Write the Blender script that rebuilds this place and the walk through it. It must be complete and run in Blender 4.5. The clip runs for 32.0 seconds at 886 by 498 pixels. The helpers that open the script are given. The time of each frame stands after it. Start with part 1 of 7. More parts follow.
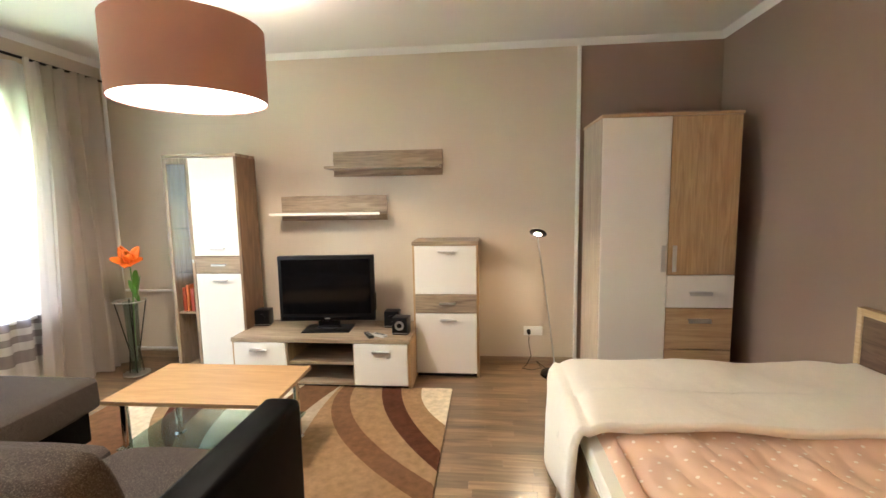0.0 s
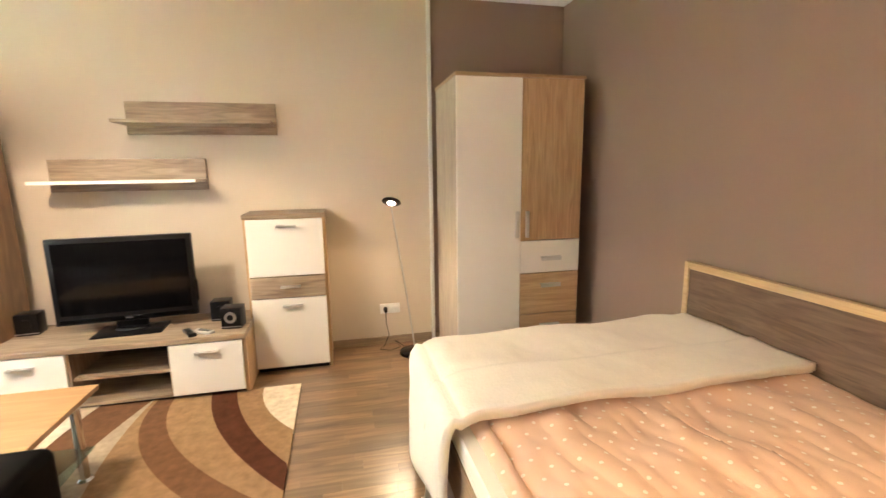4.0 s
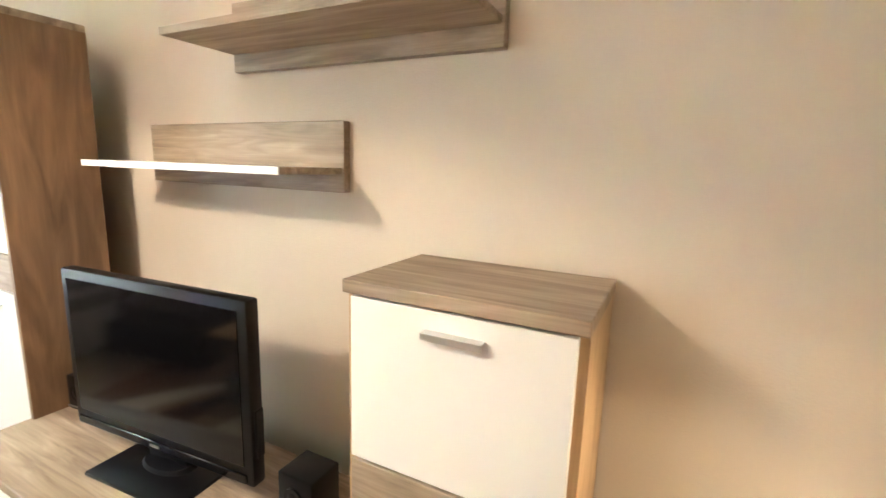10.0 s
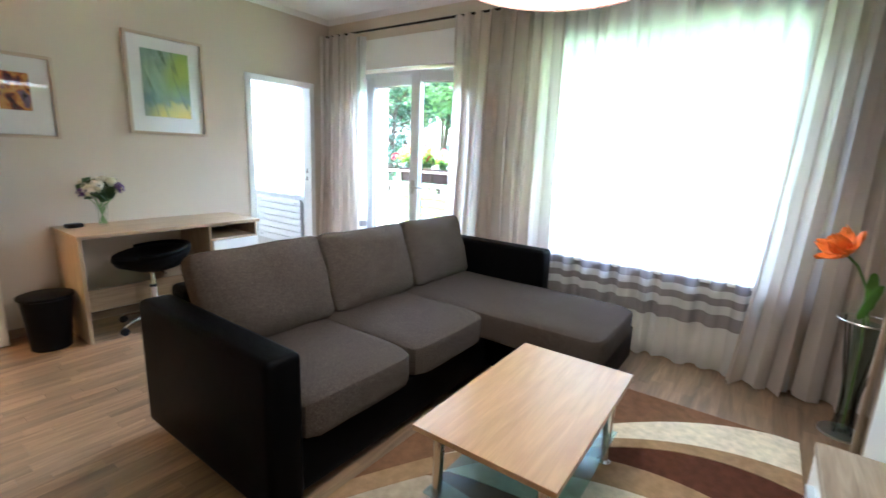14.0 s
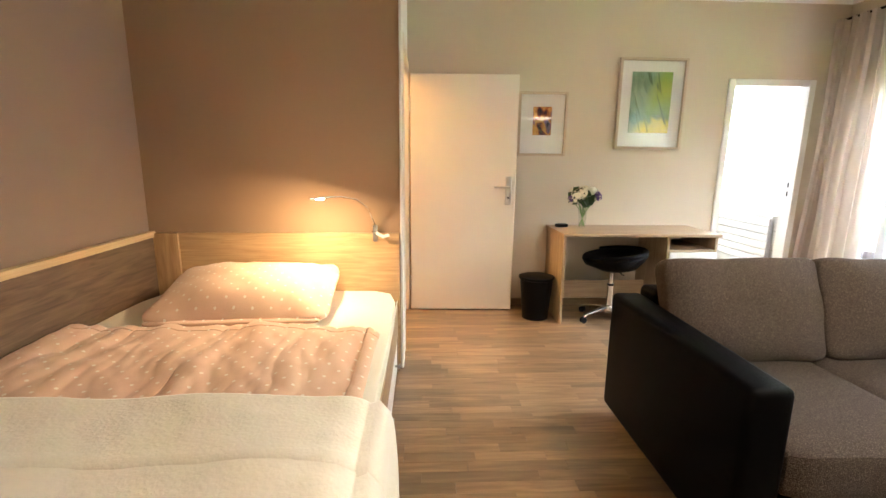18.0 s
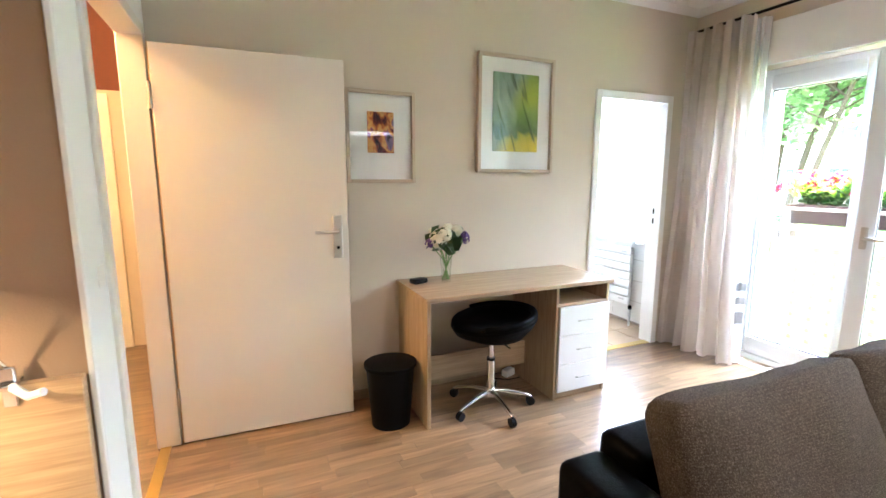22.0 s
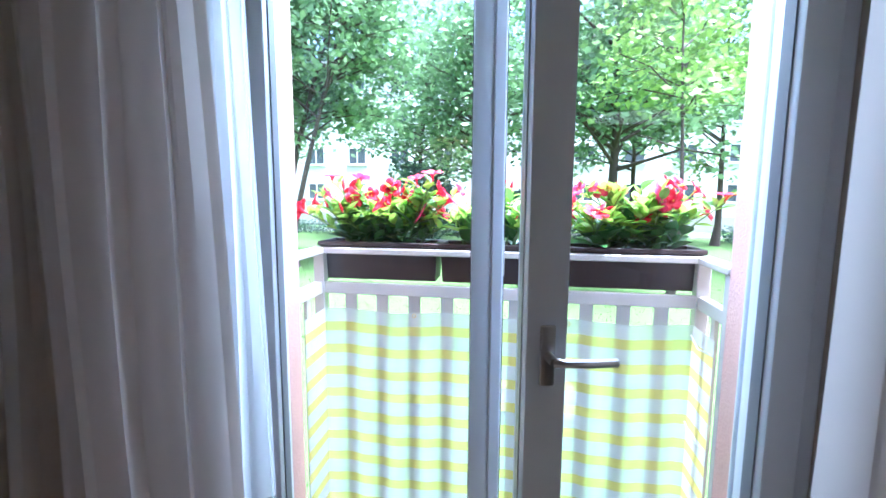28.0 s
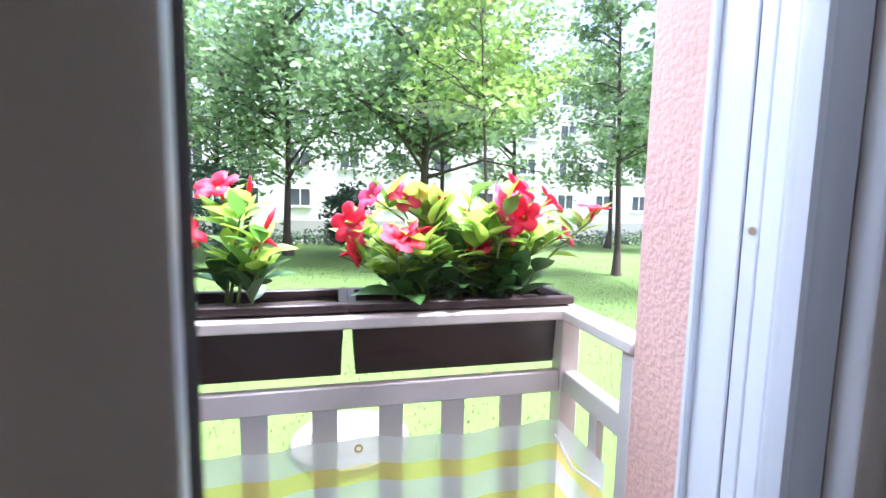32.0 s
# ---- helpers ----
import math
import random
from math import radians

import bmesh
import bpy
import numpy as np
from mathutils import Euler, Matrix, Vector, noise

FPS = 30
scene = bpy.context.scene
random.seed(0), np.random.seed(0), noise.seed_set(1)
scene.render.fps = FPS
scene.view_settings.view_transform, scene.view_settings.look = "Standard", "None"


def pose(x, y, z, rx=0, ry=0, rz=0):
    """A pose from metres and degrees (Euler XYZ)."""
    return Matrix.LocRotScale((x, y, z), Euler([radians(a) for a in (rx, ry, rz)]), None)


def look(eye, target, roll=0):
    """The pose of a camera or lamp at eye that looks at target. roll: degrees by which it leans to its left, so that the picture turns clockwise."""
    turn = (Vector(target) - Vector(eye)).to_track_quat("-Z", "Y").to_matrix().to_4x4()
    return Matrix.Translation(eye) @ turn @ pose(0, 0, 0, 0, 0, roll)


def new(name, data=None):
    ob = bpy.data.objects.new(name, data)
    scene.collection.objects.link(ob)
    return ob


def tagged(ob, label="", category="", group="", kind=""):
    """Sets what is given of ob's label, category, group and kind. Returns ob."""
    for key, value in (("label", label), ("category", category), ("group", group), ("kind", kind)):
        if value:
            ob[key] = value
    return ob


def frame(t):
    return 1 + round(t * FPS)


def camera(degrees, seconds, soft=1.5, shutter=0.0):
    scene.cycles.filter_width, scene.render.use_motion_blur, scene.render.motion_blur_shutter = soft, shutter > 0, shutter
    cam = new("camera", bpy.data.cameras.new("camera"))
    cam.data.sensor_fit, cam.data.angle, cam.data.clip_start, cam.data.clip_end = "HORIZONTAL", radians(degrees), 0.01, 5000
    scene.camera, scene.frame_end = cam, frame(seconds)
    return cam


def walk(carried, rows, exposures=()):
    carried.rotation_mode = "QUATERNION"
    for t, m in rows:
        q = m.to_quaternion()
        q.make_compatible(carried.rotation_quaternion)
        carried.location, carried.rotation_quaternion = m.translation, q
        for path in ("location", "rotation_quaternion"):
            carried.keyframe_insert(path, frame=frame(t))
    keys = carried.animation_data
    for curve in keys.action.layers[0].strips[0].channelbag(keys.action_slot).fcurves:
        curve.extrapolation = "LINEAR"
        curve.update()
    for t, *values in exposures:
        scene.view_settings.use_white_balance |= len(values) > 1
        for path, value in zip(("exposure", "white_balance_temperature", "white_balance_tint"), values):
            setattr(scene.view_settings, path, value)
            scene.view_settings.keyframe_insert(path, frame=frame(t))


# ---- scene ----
cam = camera(89.1, 32.0, shutter=0.25)
PATH = [
    (0, (0.402, 0.764, 1.442), (0.207, 2.742, 1.213), -1.0),
    (0.5, (0.418, 0.762, 1.426), (0.35, 2.747, 1.194), -0.8),
    (1, (0.438, 0.754, 1.409), (0.478, 2.736, 1.151), -0.6),
    (1.5, (0.443, 0.755, 1.395), (0.541, 2.732, 1.104), -0.4),
    (2, (0.49, 0.776, 1.385), (0.584, 2.747, 1.062), -0.6),
    (2.5, (0.478, 0.822, 1.388), (0.584, 2.789, 1.043), -0.8),
    (3, (0.485, 0.908, 1.388), (0.591, 2.874, 1.033), -1.1),
    (3.5, (0.594, 0.997, 1.373), (0.699, 2.963, 1.024), -1.4),
    (4, (0.427, 1.109, 1.365), (0.872, 3.029, 1.022), -0.8),
    (4.5, (0.374, 1.22, 1.365), (0.994, 3.091, 1.025), -0.6),
    (6.5, (0.497, 1.944, 1.38), (1.105, 3.81, 0.995), -1.6),
    (7, (0.49, 2.151, 1.365), (1.073, 4.027, 0.991), -1.1),
    (7.5, (0.575, 2.361, 1.353), (0.974, 4.288, 0.996), -1.1),
    (8, (0.621, 2.597, 1.387), (0.817, 4.55, 1.002), -1.1),
    (8.5, (0.554, 2.837, 1.361), (0.655, 4.805, 1.016), -0.2),
    (9, (0.475, 3.029, 1.353), (0.413, 5.001, 1.022), 0.5),
    (9.5, (0.479, 3.242, 1.334), (0.033, 5.165, 1.01), 0.4),
    (10, (0.433, 3.475, 1.344), (-0.452, 5.233, 0.987), 1.8),
    (10.5, (0.341, 3.596, 1.335), (-0.821, 5.181, 0.964), 2.7),
    (11, (0.254, 3.723, 1.328), (-1.221, 5.01, 0.919), 3.0),
    (11.5, (0.194, 3.78, 1.327), (-1.526, 4.71, 0.907), 3.0),
    (12, (0.169, 3.863, 1.323), (-1.75, 4.235, 0.899), 2.7),
    (12.5, (0.197, 3.865, 1.314), (-1.76, 3.771, 0.913), 2.9),
    (13, (0.271, 3.8, 1.317), (-1.629, 3.317, 0.919), 3.0),
    (13.5, (0.367, 3.712, 1.331), (-1.428, 2.929, 0.929), 2.9),
    (14, (0.437, 3.666, 1.368), (-1.156, 2.532, 0.949), 2.5),
    (14.2, (0.447, 3.641, 1.341), (-1.055, 2.381, 0.944), 2.5),
    (14.5, (0.459, 3.622, 1.364), (-0.89, 2.202, 0.958), 2.5),
    (15, (0.488, 3.598, 1.371), (-0.584, 1.957, 0.969), 2.7),
    (15.5, (0.523, 3.592, 1.383), (-0.298, 1.815, 0.975), 2.7),
    (17.5, (0.61, 3.589, 1.317), (0.484, 1.632, 0.923), 1.1),
    (18, (0.613, 3.582, 1.311), (0.527, 1.623, 0.919), 0.6),
    (18.5, (0.599, 3.547, 1.303), (0.493, 1.587, 0.919), 0.5),
    (19, (0.58, 3.431, 1.326), (0.365, 1.48, 0.94), 0.3),
    (19.5, (0.616, 3.267, 1.274), (0.193, 1.342, 0.935), 0.9),
    (20, (0.541, 3.113, 1.312), (0.059, 1.2, 0.982), 0.8),
    (20.5, (0.46, 2.923, 1.315), (0.013, 0.998, 1.014), 0.4),
    (21, (0.363, 2.738, 1.34), (-0.114, 0.818, 1.045), -0.0),
    (21.5, (0.414, 2.475, 1.335), (-0.264, 0.615, 1.052), 0.3),
    (22, (0.351, 2.28, 1.371), (-0.437, 0.468, 1.062), 0.1),
    (22.5, (0.235, 2.118, 1.34), (-0.604, 0.325, 1.052), -0.5),
    (23, (0.087, 1.926, 1.363), (-0.865, 0.196, 1.042), -0.4),
    (23.5, (-0.045, 1.762, 1.36), (-1.187, 0.154, 1.046), -0.2),
    (24, (-0.155, 1.552, 1.386), (-1.523, 0.13, 1.058), -0.4),
    (24.5, (-0.342, 1.388, 1.366), (-1.847, 0.107, 1.06), -0.9),
    (25, (-0.573, 1.27, 1.387), (-2.221, 0.177, 1.087), -1.0),
    (25.5, (-0.782, 1.134, 1.378), (-2.589, 0.323, 1.105), -0.5),
    (26, (-0.998, 1.022, 1.385), (-2.899, 0.454, 1.132), -0.2),
    (26.4, (-1.212, 0.993, 1.358), (-3.133, 0.485, 1.136), 0.1),
    (28.5, (-2.247, 0.764, 1.364), (-4.214, 0.487, 1.128), 0.4),
    (29, (-2.46, 0.755, 1.35), (-4.439, 0.548, 1.151), 0.4),
    (29.4, (-2.602, 0.715, 1.36), (-4.592, 0.663, 1.157), 0.3),
    (29.8, (-2.721, 0.694, 1.364), (-4.709, 0.714, 1.152), 0.1),
    (30.2, (-2.774, 0.677, 1.362), (-4.757, 0.802, 1.133), 0.2),
    (30.6, (-2.803, 0.675, 1.357), (-4.767, 0.951, 1.119), 0.1),
    (31, (-2.82, 0.677, 1.359), (-4.74, 1.166, 1.131), 0.6),
    (31.4, (-2.822, 0.77, 1.365), (-4.711, 1.314, 1.154), 0.4),
    (32, (-2.835, 0.948, 1.373), (-4.757, 1.41, 1.166), 1.1),
]
EXPOSURES = [(0.0, 4.9, 5900, 12), (1.0, 5.2, 6100, 14), (2.0, 5.34, 6250, 15), (4.0, 5.25, 6450, 15), (7.0, 5.35, 6300, 13), (8.0, 5.45, 6150, 12), (10.0, 5.3, 5800, 11), (11.0, 5.25, 5700, 9), (12.0, 5.35, 5500, 9), (13.0, 5.1, 5150, 10), (14.0, 4.45, 4950, 8), (15.0, 4.25, 5050, 6), (18.0, 4.9, 6150, 12), (20.0, 4.92, 5850, 13), (22.0, 4.9, 5350, 11), (23.0, 4.68, 5250, 9), (25.0, 3.9, 4850, 9), (26.0, 3.3, 4600, 9), (28.5, 2.38, 4650, 15), (30.0, 2.17, 4700, 18), (32.0, 2.05, 5350, 22)]
walk(cam, [(t, look(eye, target, roll)) for t, eye, target, roll in PATH], EXPOSURES)

# ---- world, sun, exposure ----
world = bpy.data.worlds.new("sky")
scene.world = world
world.use_nodes = True
wn = world.node_tree.nodes
sky = wn.new("ShaderNodeTexSky")
sky.sky_type = 'NISHITA'
sky.sun_disc = False
sky.sun_elevation, sky.sun_rotation = radians(70), radians(16)
sky.dust_density, sky.ozone_density = 8.0, 0.6
wn["Background"].inputs["Strength"].default_value = 0.15
world.node_tree.links.new(sky.outputs[0], wn["Background"].inputs["Color"])
sun = new("sun", bpy.data.lights.new("sun", 'SUN'))
sun.data.energy, sun.data.angle, sun.data.color = 4.5, radians(16), (1.0, 0.97, 0.93)
sun.matrix_world = look((2, 7, 20), (0, 0, 0))


def lamp(name, kind, at, power, color, size=0.05, target=None, spot=90, blend=0.6):
    data = bpy.data.lights.new(name, kind)
    data.energy, data.color = power, color
    if kind == 'AREA':
        data.size = size
    else:
        data.shadow_soft_size = size
    if kind == 'SPOT':
        data.spot_size, data.spot_blend = radians(spot), blend
    ob = new(name, data)
    ob.matrix_world = look(at, target or (at[0], at[1], at[2] - 1))
    return ob


def window_light(name, x, y, z, w, h, power, down=0):
    data = bpy.data.lights.new(name, 'AREA')
    data.shape, data.size, data.size_y, data.energy, data.color = 'RECTANGLE', w, h, power, (0.86, 0.93, 1.0)
    ob = new(name, data)
    ob.matrix_world = Matrix.Translation((x, y, z)) @ Euler((radians(90 - down), 0, radians(-90))).to_matrix().to_4x4()
    return ob


WARM = (1.0, 0.70, 0.36)
window_light("daylight_window", -3.30, 2.95, 1.42, 1.55, 1.45, 1.0)
window_light("daylight_door", -4.30, 0.72, 2.75, 1.50, 1.30, 30.0, 48)
window_light("daylight_kitchen", -3.30, -1.25, 1.5, 1.0, 1.2, 7.5)
lamp("pendant_bulb", 'POINT', (-1.09, 2.996, 2.20), 1.15, (1.0, 0.84, 0.64), 0.10)
lamp("pendant_downlight", 'SPOT', (-1.09, 2.996, 2.05), 2.2, (1.0, 0.77, 0.50), 0.05, None, 146, 0.15)
lamp("reading_bulb", 'SPOT', (0.772, 4.262, 1.125), 0.5, (1.0, 0.74, 0.44), 0.03, (0.60, 3.90, 0.40), 150, 0.6)
lamp("bed_bulb", 'AREA', (1.150, 1.25, 1.092), 0.36, WARM, 0.04, (1.30, 1.12, 0.42))
lamp("hall_bulb", 'POINT', (1.5, -0.1, 2.35), 3.6, (1.0, 0.53, 0.15), 0.12)


# ---- mesh tools ----
def bm_box(x0, x1, y0, y1, z0, z1, bev=0.0, seg=1):
    bm = bmesh.new()
    bmesh.ops.create_cube(bm, size=1)
    for v in bm.verts:
        v.co = Vector(((x0 + x1) / 2 + v.co.x * (x1 - x0), (y0 + y1) / 2 + v.co.y * (y1 - y0), (z0 + z1) / 2 + v.co.z * (z1 - z0)))
    if bev:
        bmesh.ops.bevel(bm, geom=bm.edges[:], offset=bev, segments=seg, affect='EDGES', profile=0.5)
    return bm


def bm_join(parts):
    bm = bmesh.new()
    for p in parts:
        me = bpy.data.meshes.new("tmp")
        p.to_mesh(me)
        bm.from_mesh(me)
        bpy.data.meshes.remove(me)
        p.free()
    return bm


def bm_cyl(p0, p1, r0, r1=None, n=16):
    bm = bmesh.new()
    p0, p1 = Vector(p0), Vector(p1)
    d = p1 - p0
    bmesh.ops.create_cone(bm, cap_ends=True, segments=n, radius1=r0, radius2=r0 if r1 is None else r1, depth=d.length)
    m = Matrix.Translation((p0 + p1) / 2) @ d.to_track_quat('Z', 'Y').to_matrix().to_4x4()
    bmesh.ops.transform(bm, matrix=m, verts=bm.verts[:])
    return bm


def bm_tube(points, r, n=8, r_end=None):
    bm = bmesh.new()
    pts = [Vector(p) for p in points]
    rings = []
    for i, p in enumerate(pts):
        d = (pts[min(i + 1, len(pts) - 1)] - pts[max(i - 1, 0)]).normalized()
        a = d.orthogonal().normalized() if i == 0 else (last - d * last.dot(d)).normalized()
        last = a
        b = d.cross(a)
        rr = r if r_end is None else r + (r_end - r) * i / (len(pts) - 1)
        rings.append([bm.verts.new(p + rr * (math.cos(2 * math.pi * k / n) * a + math.sin(2 * math.pi * k / n) * b)) for k in range(n)])
    for a, b in zip(rings, rings[1:]):
        for k in range(n):
            bm.faces.new((a[k], a[(k + 1) % n], b[(k + 1) % n], b[k]))
    bm.faces.new(rings[0][::-1])
    bm.faces.new(rings[-1])
    return bm


def bm_lathe(profile, n=32, cx=0, cy=0, sx=1, sy=1, caps=True):
    bm = bmesh.new()
    rings = [[bm.verts.new((cx + sx * r * math.cos(2 * math.pi * k / n), cy + sy * r * math.sin(2 * math.pi * k / n), z)) for k in range(n)] for r, z in profile]
    for a, b in zip(rings, rings[1:]):
        for k in range(n):
            bm.faces.new((a[k], a[(k + 1) % n], b[(k + 1) % n], b[k]))
    if caps:
        bm.faces.new(rings[0][::-1])
        bm.faces.new(rings[-1])
    bmesh.ops.recalc_face_normals(bm, faces=bm.faces[:])
    return bm


def bm_cushion(x0, x1, y0, y1, z0, z1, power=7.0, cuts=9, puff=0.0, lump=0.0):
    """A rounded block; puff swells its faces, lump makes it uneven."""
    bm = bmesh.new()
    bmesh.ops.create_cube(bm, size=2)
    bmesh.ops.subdivide_edges(bm, edges=bm.edges[:], cuts=cuts, use_grid_fill=True)
    c = Vector(((x0 + x1) / 2, (y0 + y1) / 2, (z0 + z1) / 2))
    h = Vector(((x1 - x0) / 2, (y1 - y0) / 2, (z1 - z0) / 2))
    for v in bm.verts:
        p = v.co
        m = max(abs(a) for a in p)
        s = m / sum(abs(a) ** power for a in p) ** (1 / power)
        q = p * s
        k = 1 + puff * (1 - q.x ** 2) * (1 - q.y ** 2) if abs(p.z) > 0.99 else 1
        w = c + Vector((q.x * h.x, q.y * h.y, q.z * h.z * k))
        if lump:
            w += lump * noise.noise_vector(w * 5)
        v.co = w
    return bm


def smooth(ob, angle=40):
    for f in ob.data.polygons:
        f.use_smooth = True
    ob.data.set_sharp_from_angle(angle=radians(angle))
    return ob


def finish(name, bm, material):
    me = bpy.data.meshes.new(name)
    bm.to_mesh(me)
    bm.free()
    me.materials.append(material)
    ob = new(name, me)
    return smooth(ob)


def part(name, bm, material, parent, label=""):
    ob = finish(name, bm, material)
    ob.parent = parent
    return tagged(ob, label) if label else ob


def thing(name, label, category, at=(0, 0, 0), turn=0, group="", kind=""):
    ob = new(name)
    ob.empty_display_size = 0.05
    ob.matrix_world = pose(*at, 0, 0, turn)
    return tagged(ob, label, category, group, kind)


def setting(name, bm, material, label, category):
    return tagged(finish(name, bm, material), label, category, kind="structure")


# ---- materials ----
def material(name, color, rough=0.6, metal=0.0, vary=0.08, scale=6.0, bump=0.0, bump_scale=120.0, spec=0.5, sheen=0.0, random_by_object=0.0):
    m = bpy.data.materials.new(name)
    m.use_nodes = True
    nt = m.node_tree
    b = nt.nodes["Principled BSDF"]
    b.inputs["Roughness"].default_value, b.inputs["Metallic"].default_value = rough, metal
    b.inputs["Specular IOR Level"].default_value = spec
    if sheen:
        b.inputs["Sheen Weight"].default_value = sheen
    co = nt.nodes.new("ShaderNodeTexCoord")
    big = nt.nodes.new("ShaderNodeTexNoise")
    big.inputs["Scale"].default_value, big.inputs["Detail"].default_value = scale, 5
    nt.links.new(co.outputs["Object"], big.inputs["Vector"])
    mix = nt.nodes.new("ShaderNodeMix")
    mix.data_type = 'RGBA'
    mix.inputs[6].default_value = (*[c * (1 - vary) for c in color], 1)
    mix.inputs[7].default_value = (*[min(1, c * (1 + vary)) for c in color], 1)
    nt.links.new(big.outputs["Fac"], mix.inputs[0])
    out = mix.outputs[2]
    if random_by_object:
        info = nt.nodes.new("ShaderNodeObjectInfo")
        hsv = nt.nodes.new("ShaderNodeHueSaturation")
        mr = nt.nodes.new("ShaderNodeMapRange")
        mr.inputs[3].default_value, mr.inputs[4].default_value = 1 - random_by_object, 1 + random_by_object
        nt.links.new(info.outputs["Random"], mr.inputs[0])
        nt.links.new(mr.outputs[0], hsv.inputs["Value"])
        nt.links.new(out, hsv.inputs["Color"])
        out = hsv.outputs[0]
    nt.links.new(out, b.inputs["Base Color"])
    if bump:
        fine = nt.nodes.new("ShaderNodeTexNoise")
        fine.inputs["Scale"].default_value, fine.inputs["Detail"].default_value = bump_scale, 3
        nt.links.new(co.outputs["Object"], fine.inputs["Vector"])
        bp = nt.nodes.new("ShaderNodeBump")
        bp.inputs["Strength"].default_value, bp.inputs["Distance"].default_value = bump, 0.004
        nt.links.new(fine.outputs["Fac"], bp.inputs["Height"])
        nt.links.new(bp.outputs[0], b.inputs["Normal"])
    return m


def wood(name, light, dark, axis, rough=0.45, stretch=14.0, scale=3.0, contrast=1.0, random_by_object=0.0):
    """Grain that runs along the axis x, y or z."""
    m = bpy.data.materials.new(name)
    m.use_nodes = True
    nt = m.node_tree
    b = nt.nodes["Principled BSDF"]
    b.inputs["Roughness"].default_value = rough
    co = nt.nodes.new("ShaderNodeTexCoord")
    mp = nt.nodes.new("ShaderNodeMapping")
    mp.inputs["Scale"].default_value = [scale if a == axis else scale * stretch for a in "xyz"]
    source = co.outputs["Object"]
    if random_by_object:
        shift, far = nt.nodes.new("ShaderNodeObjectInfo"), nt.nodes.new("ShaderNodeVectorMath")
        far.operation = 'MULTIPLY_ADD'
        far.inputs[1].default_value = (37, 53, 0)
        nt.links.new(shift.outputs["Random"], far.inputs[0])
        nt.links.new(co.outputs["Object"], far.inputs[2])
        source = far.outputs[0]
    nt.links.new(source, mp.inputs["Vector"])
    n1 = nt.nodes.new("ShaderNodeTexNoise")
    n1.inputs["Scale"].default_value, n1.inputs["Detail"].default_value, n1.inputs["Distortion"].default_value = 1.0, 8, 1.2
    nt.links.new(mp.outputs[0], n1.inputs["Vector"])
    ramp = nt.nodes.new("ShaderNodeValToRGB")
    ramp.color_ramp.elements[0].position, ramp.color_ramp.elements[1].position = 0.5 - 0.22 / contrast, 0.5 + 0.2 / contrast
    ramp.color_ramp.elements[0].color, ramp.color_ramp.elements[1].color = (*dark, 1), (*light, 1)
    nt.links.new(n1.outputs["Fac"], ramp.inputs[0])
    out = ramp.outputs[0]
    n2 = nt.nodes.new("ShaderNodeTexNoise")
    mp2 = nt.nodes.new("ShaderNodeMapping")
    mp2.inputs["Scale"].default_value = [5 if a == axis else 260 for a in "xyz"]
    nt.links.new(co.outputs["Object"], mp2.inputs["Vector"])
    nt.links.new(mp2.outputs[0], n2.inputs["Vector"])
    n2.inputs["Scale"].default_value = 1.0
    mul = nt.nodes.new("ShaderNodeMix")
    mul.data_type, mul.blend_type = 'RGBA', 'OVERLAY'
    mul.inputs[0].default_value = 0.22
    nt.links.new(out, mul.inputs[6])
    nt.links.new(n2.outputs["Fac"], mul.inputs[7])
    out = mul.outputs[2]
    if random_by_object:
        info = nt.nodes.new("ShaderNodeObjectInfo")
        hsv = nt.nodes.new("ShaderNodeHueSaturation")
        mr = nt.nodes.new("ShaderNodeMapRange")
        mr.inputs[3].default_value, mr.inputs[4].default_value = 1 - random_by_object, 1 + random_by_object
        nt.links.new(info.outputs["Random"], mr.inputs[0])
        nt.links.new(mr.outputs[0], hsv.inputs["Value"])
        nt.links.new(out, hsv.inputs["Color"])
        out = hsv.outputs[0]
    nt.links.new(out, b.inputs["Base Color"])
    bp = nt.nodes.new("ShaderNodeBump")
    bp.inputs["Strength"].default_value, bp.inputs["Distance"].default_value = 0.12, 0.002
    nt.links.new(n2.outputs["Fac"], bp.inputs["Height"])
    nt.links.new(bp.outputs[0], b.inputs["Normal"])
    return m


def emitter(name, color, strength):
    m = bpy.data.materials.new(name)
    m.use_nodes = True
    b = m.node_tree.nodes["Principled BSDF"]
    b.inputs["Base Color"].default_value = (0.9, 0.88, 0.84, 1)
    b.inputs["Emission Color"].default_value, b.inputs["Emission Strength"].default_value = (*color, 1), strength
    return m


def cloth(name, color, see_through=0.0, translucent=0.4, rough=0.9):
    """Curtain cloth that lets light pass."""
    m = material(name, color, rough, vary=0.06, scale=9, bump=0.25, bump_scale=500)
    nt = m.node_tree
    b, out = nt.nodes["Principled BSDF"], nt.nodes["Material Output"]
    tr = nt.nodes.new("ShaderNodeBsdfTranslucent")
    tr.inputs["Color"].default_value = (*color, 1)
    mx = nt.nodes.new("ShaderNodeMixShader")
    mx.inputs[0].default_value = translucent
    nt.links.new(b.outputs[0], mx.inputs[1])
    nt.links.new(tr.outputs[0], mx.inputs[2])
    last = mx
    if see_through:
        tp = nt.nodes.new("ShaderNodeBsdfTransparent")
        mt = nt.nodes.new("ShaderNodeMixShader")
        mt.inputs[0].default_value = see_through
        nt.links.new(mx.outputs[0], mt.inputs[1])
        nt.links.new(tp.outputs[0], mt.inputs[2])
        last = mt
    nt.links.new(last.outputs[0], out.inputs["Surface"])
    return m


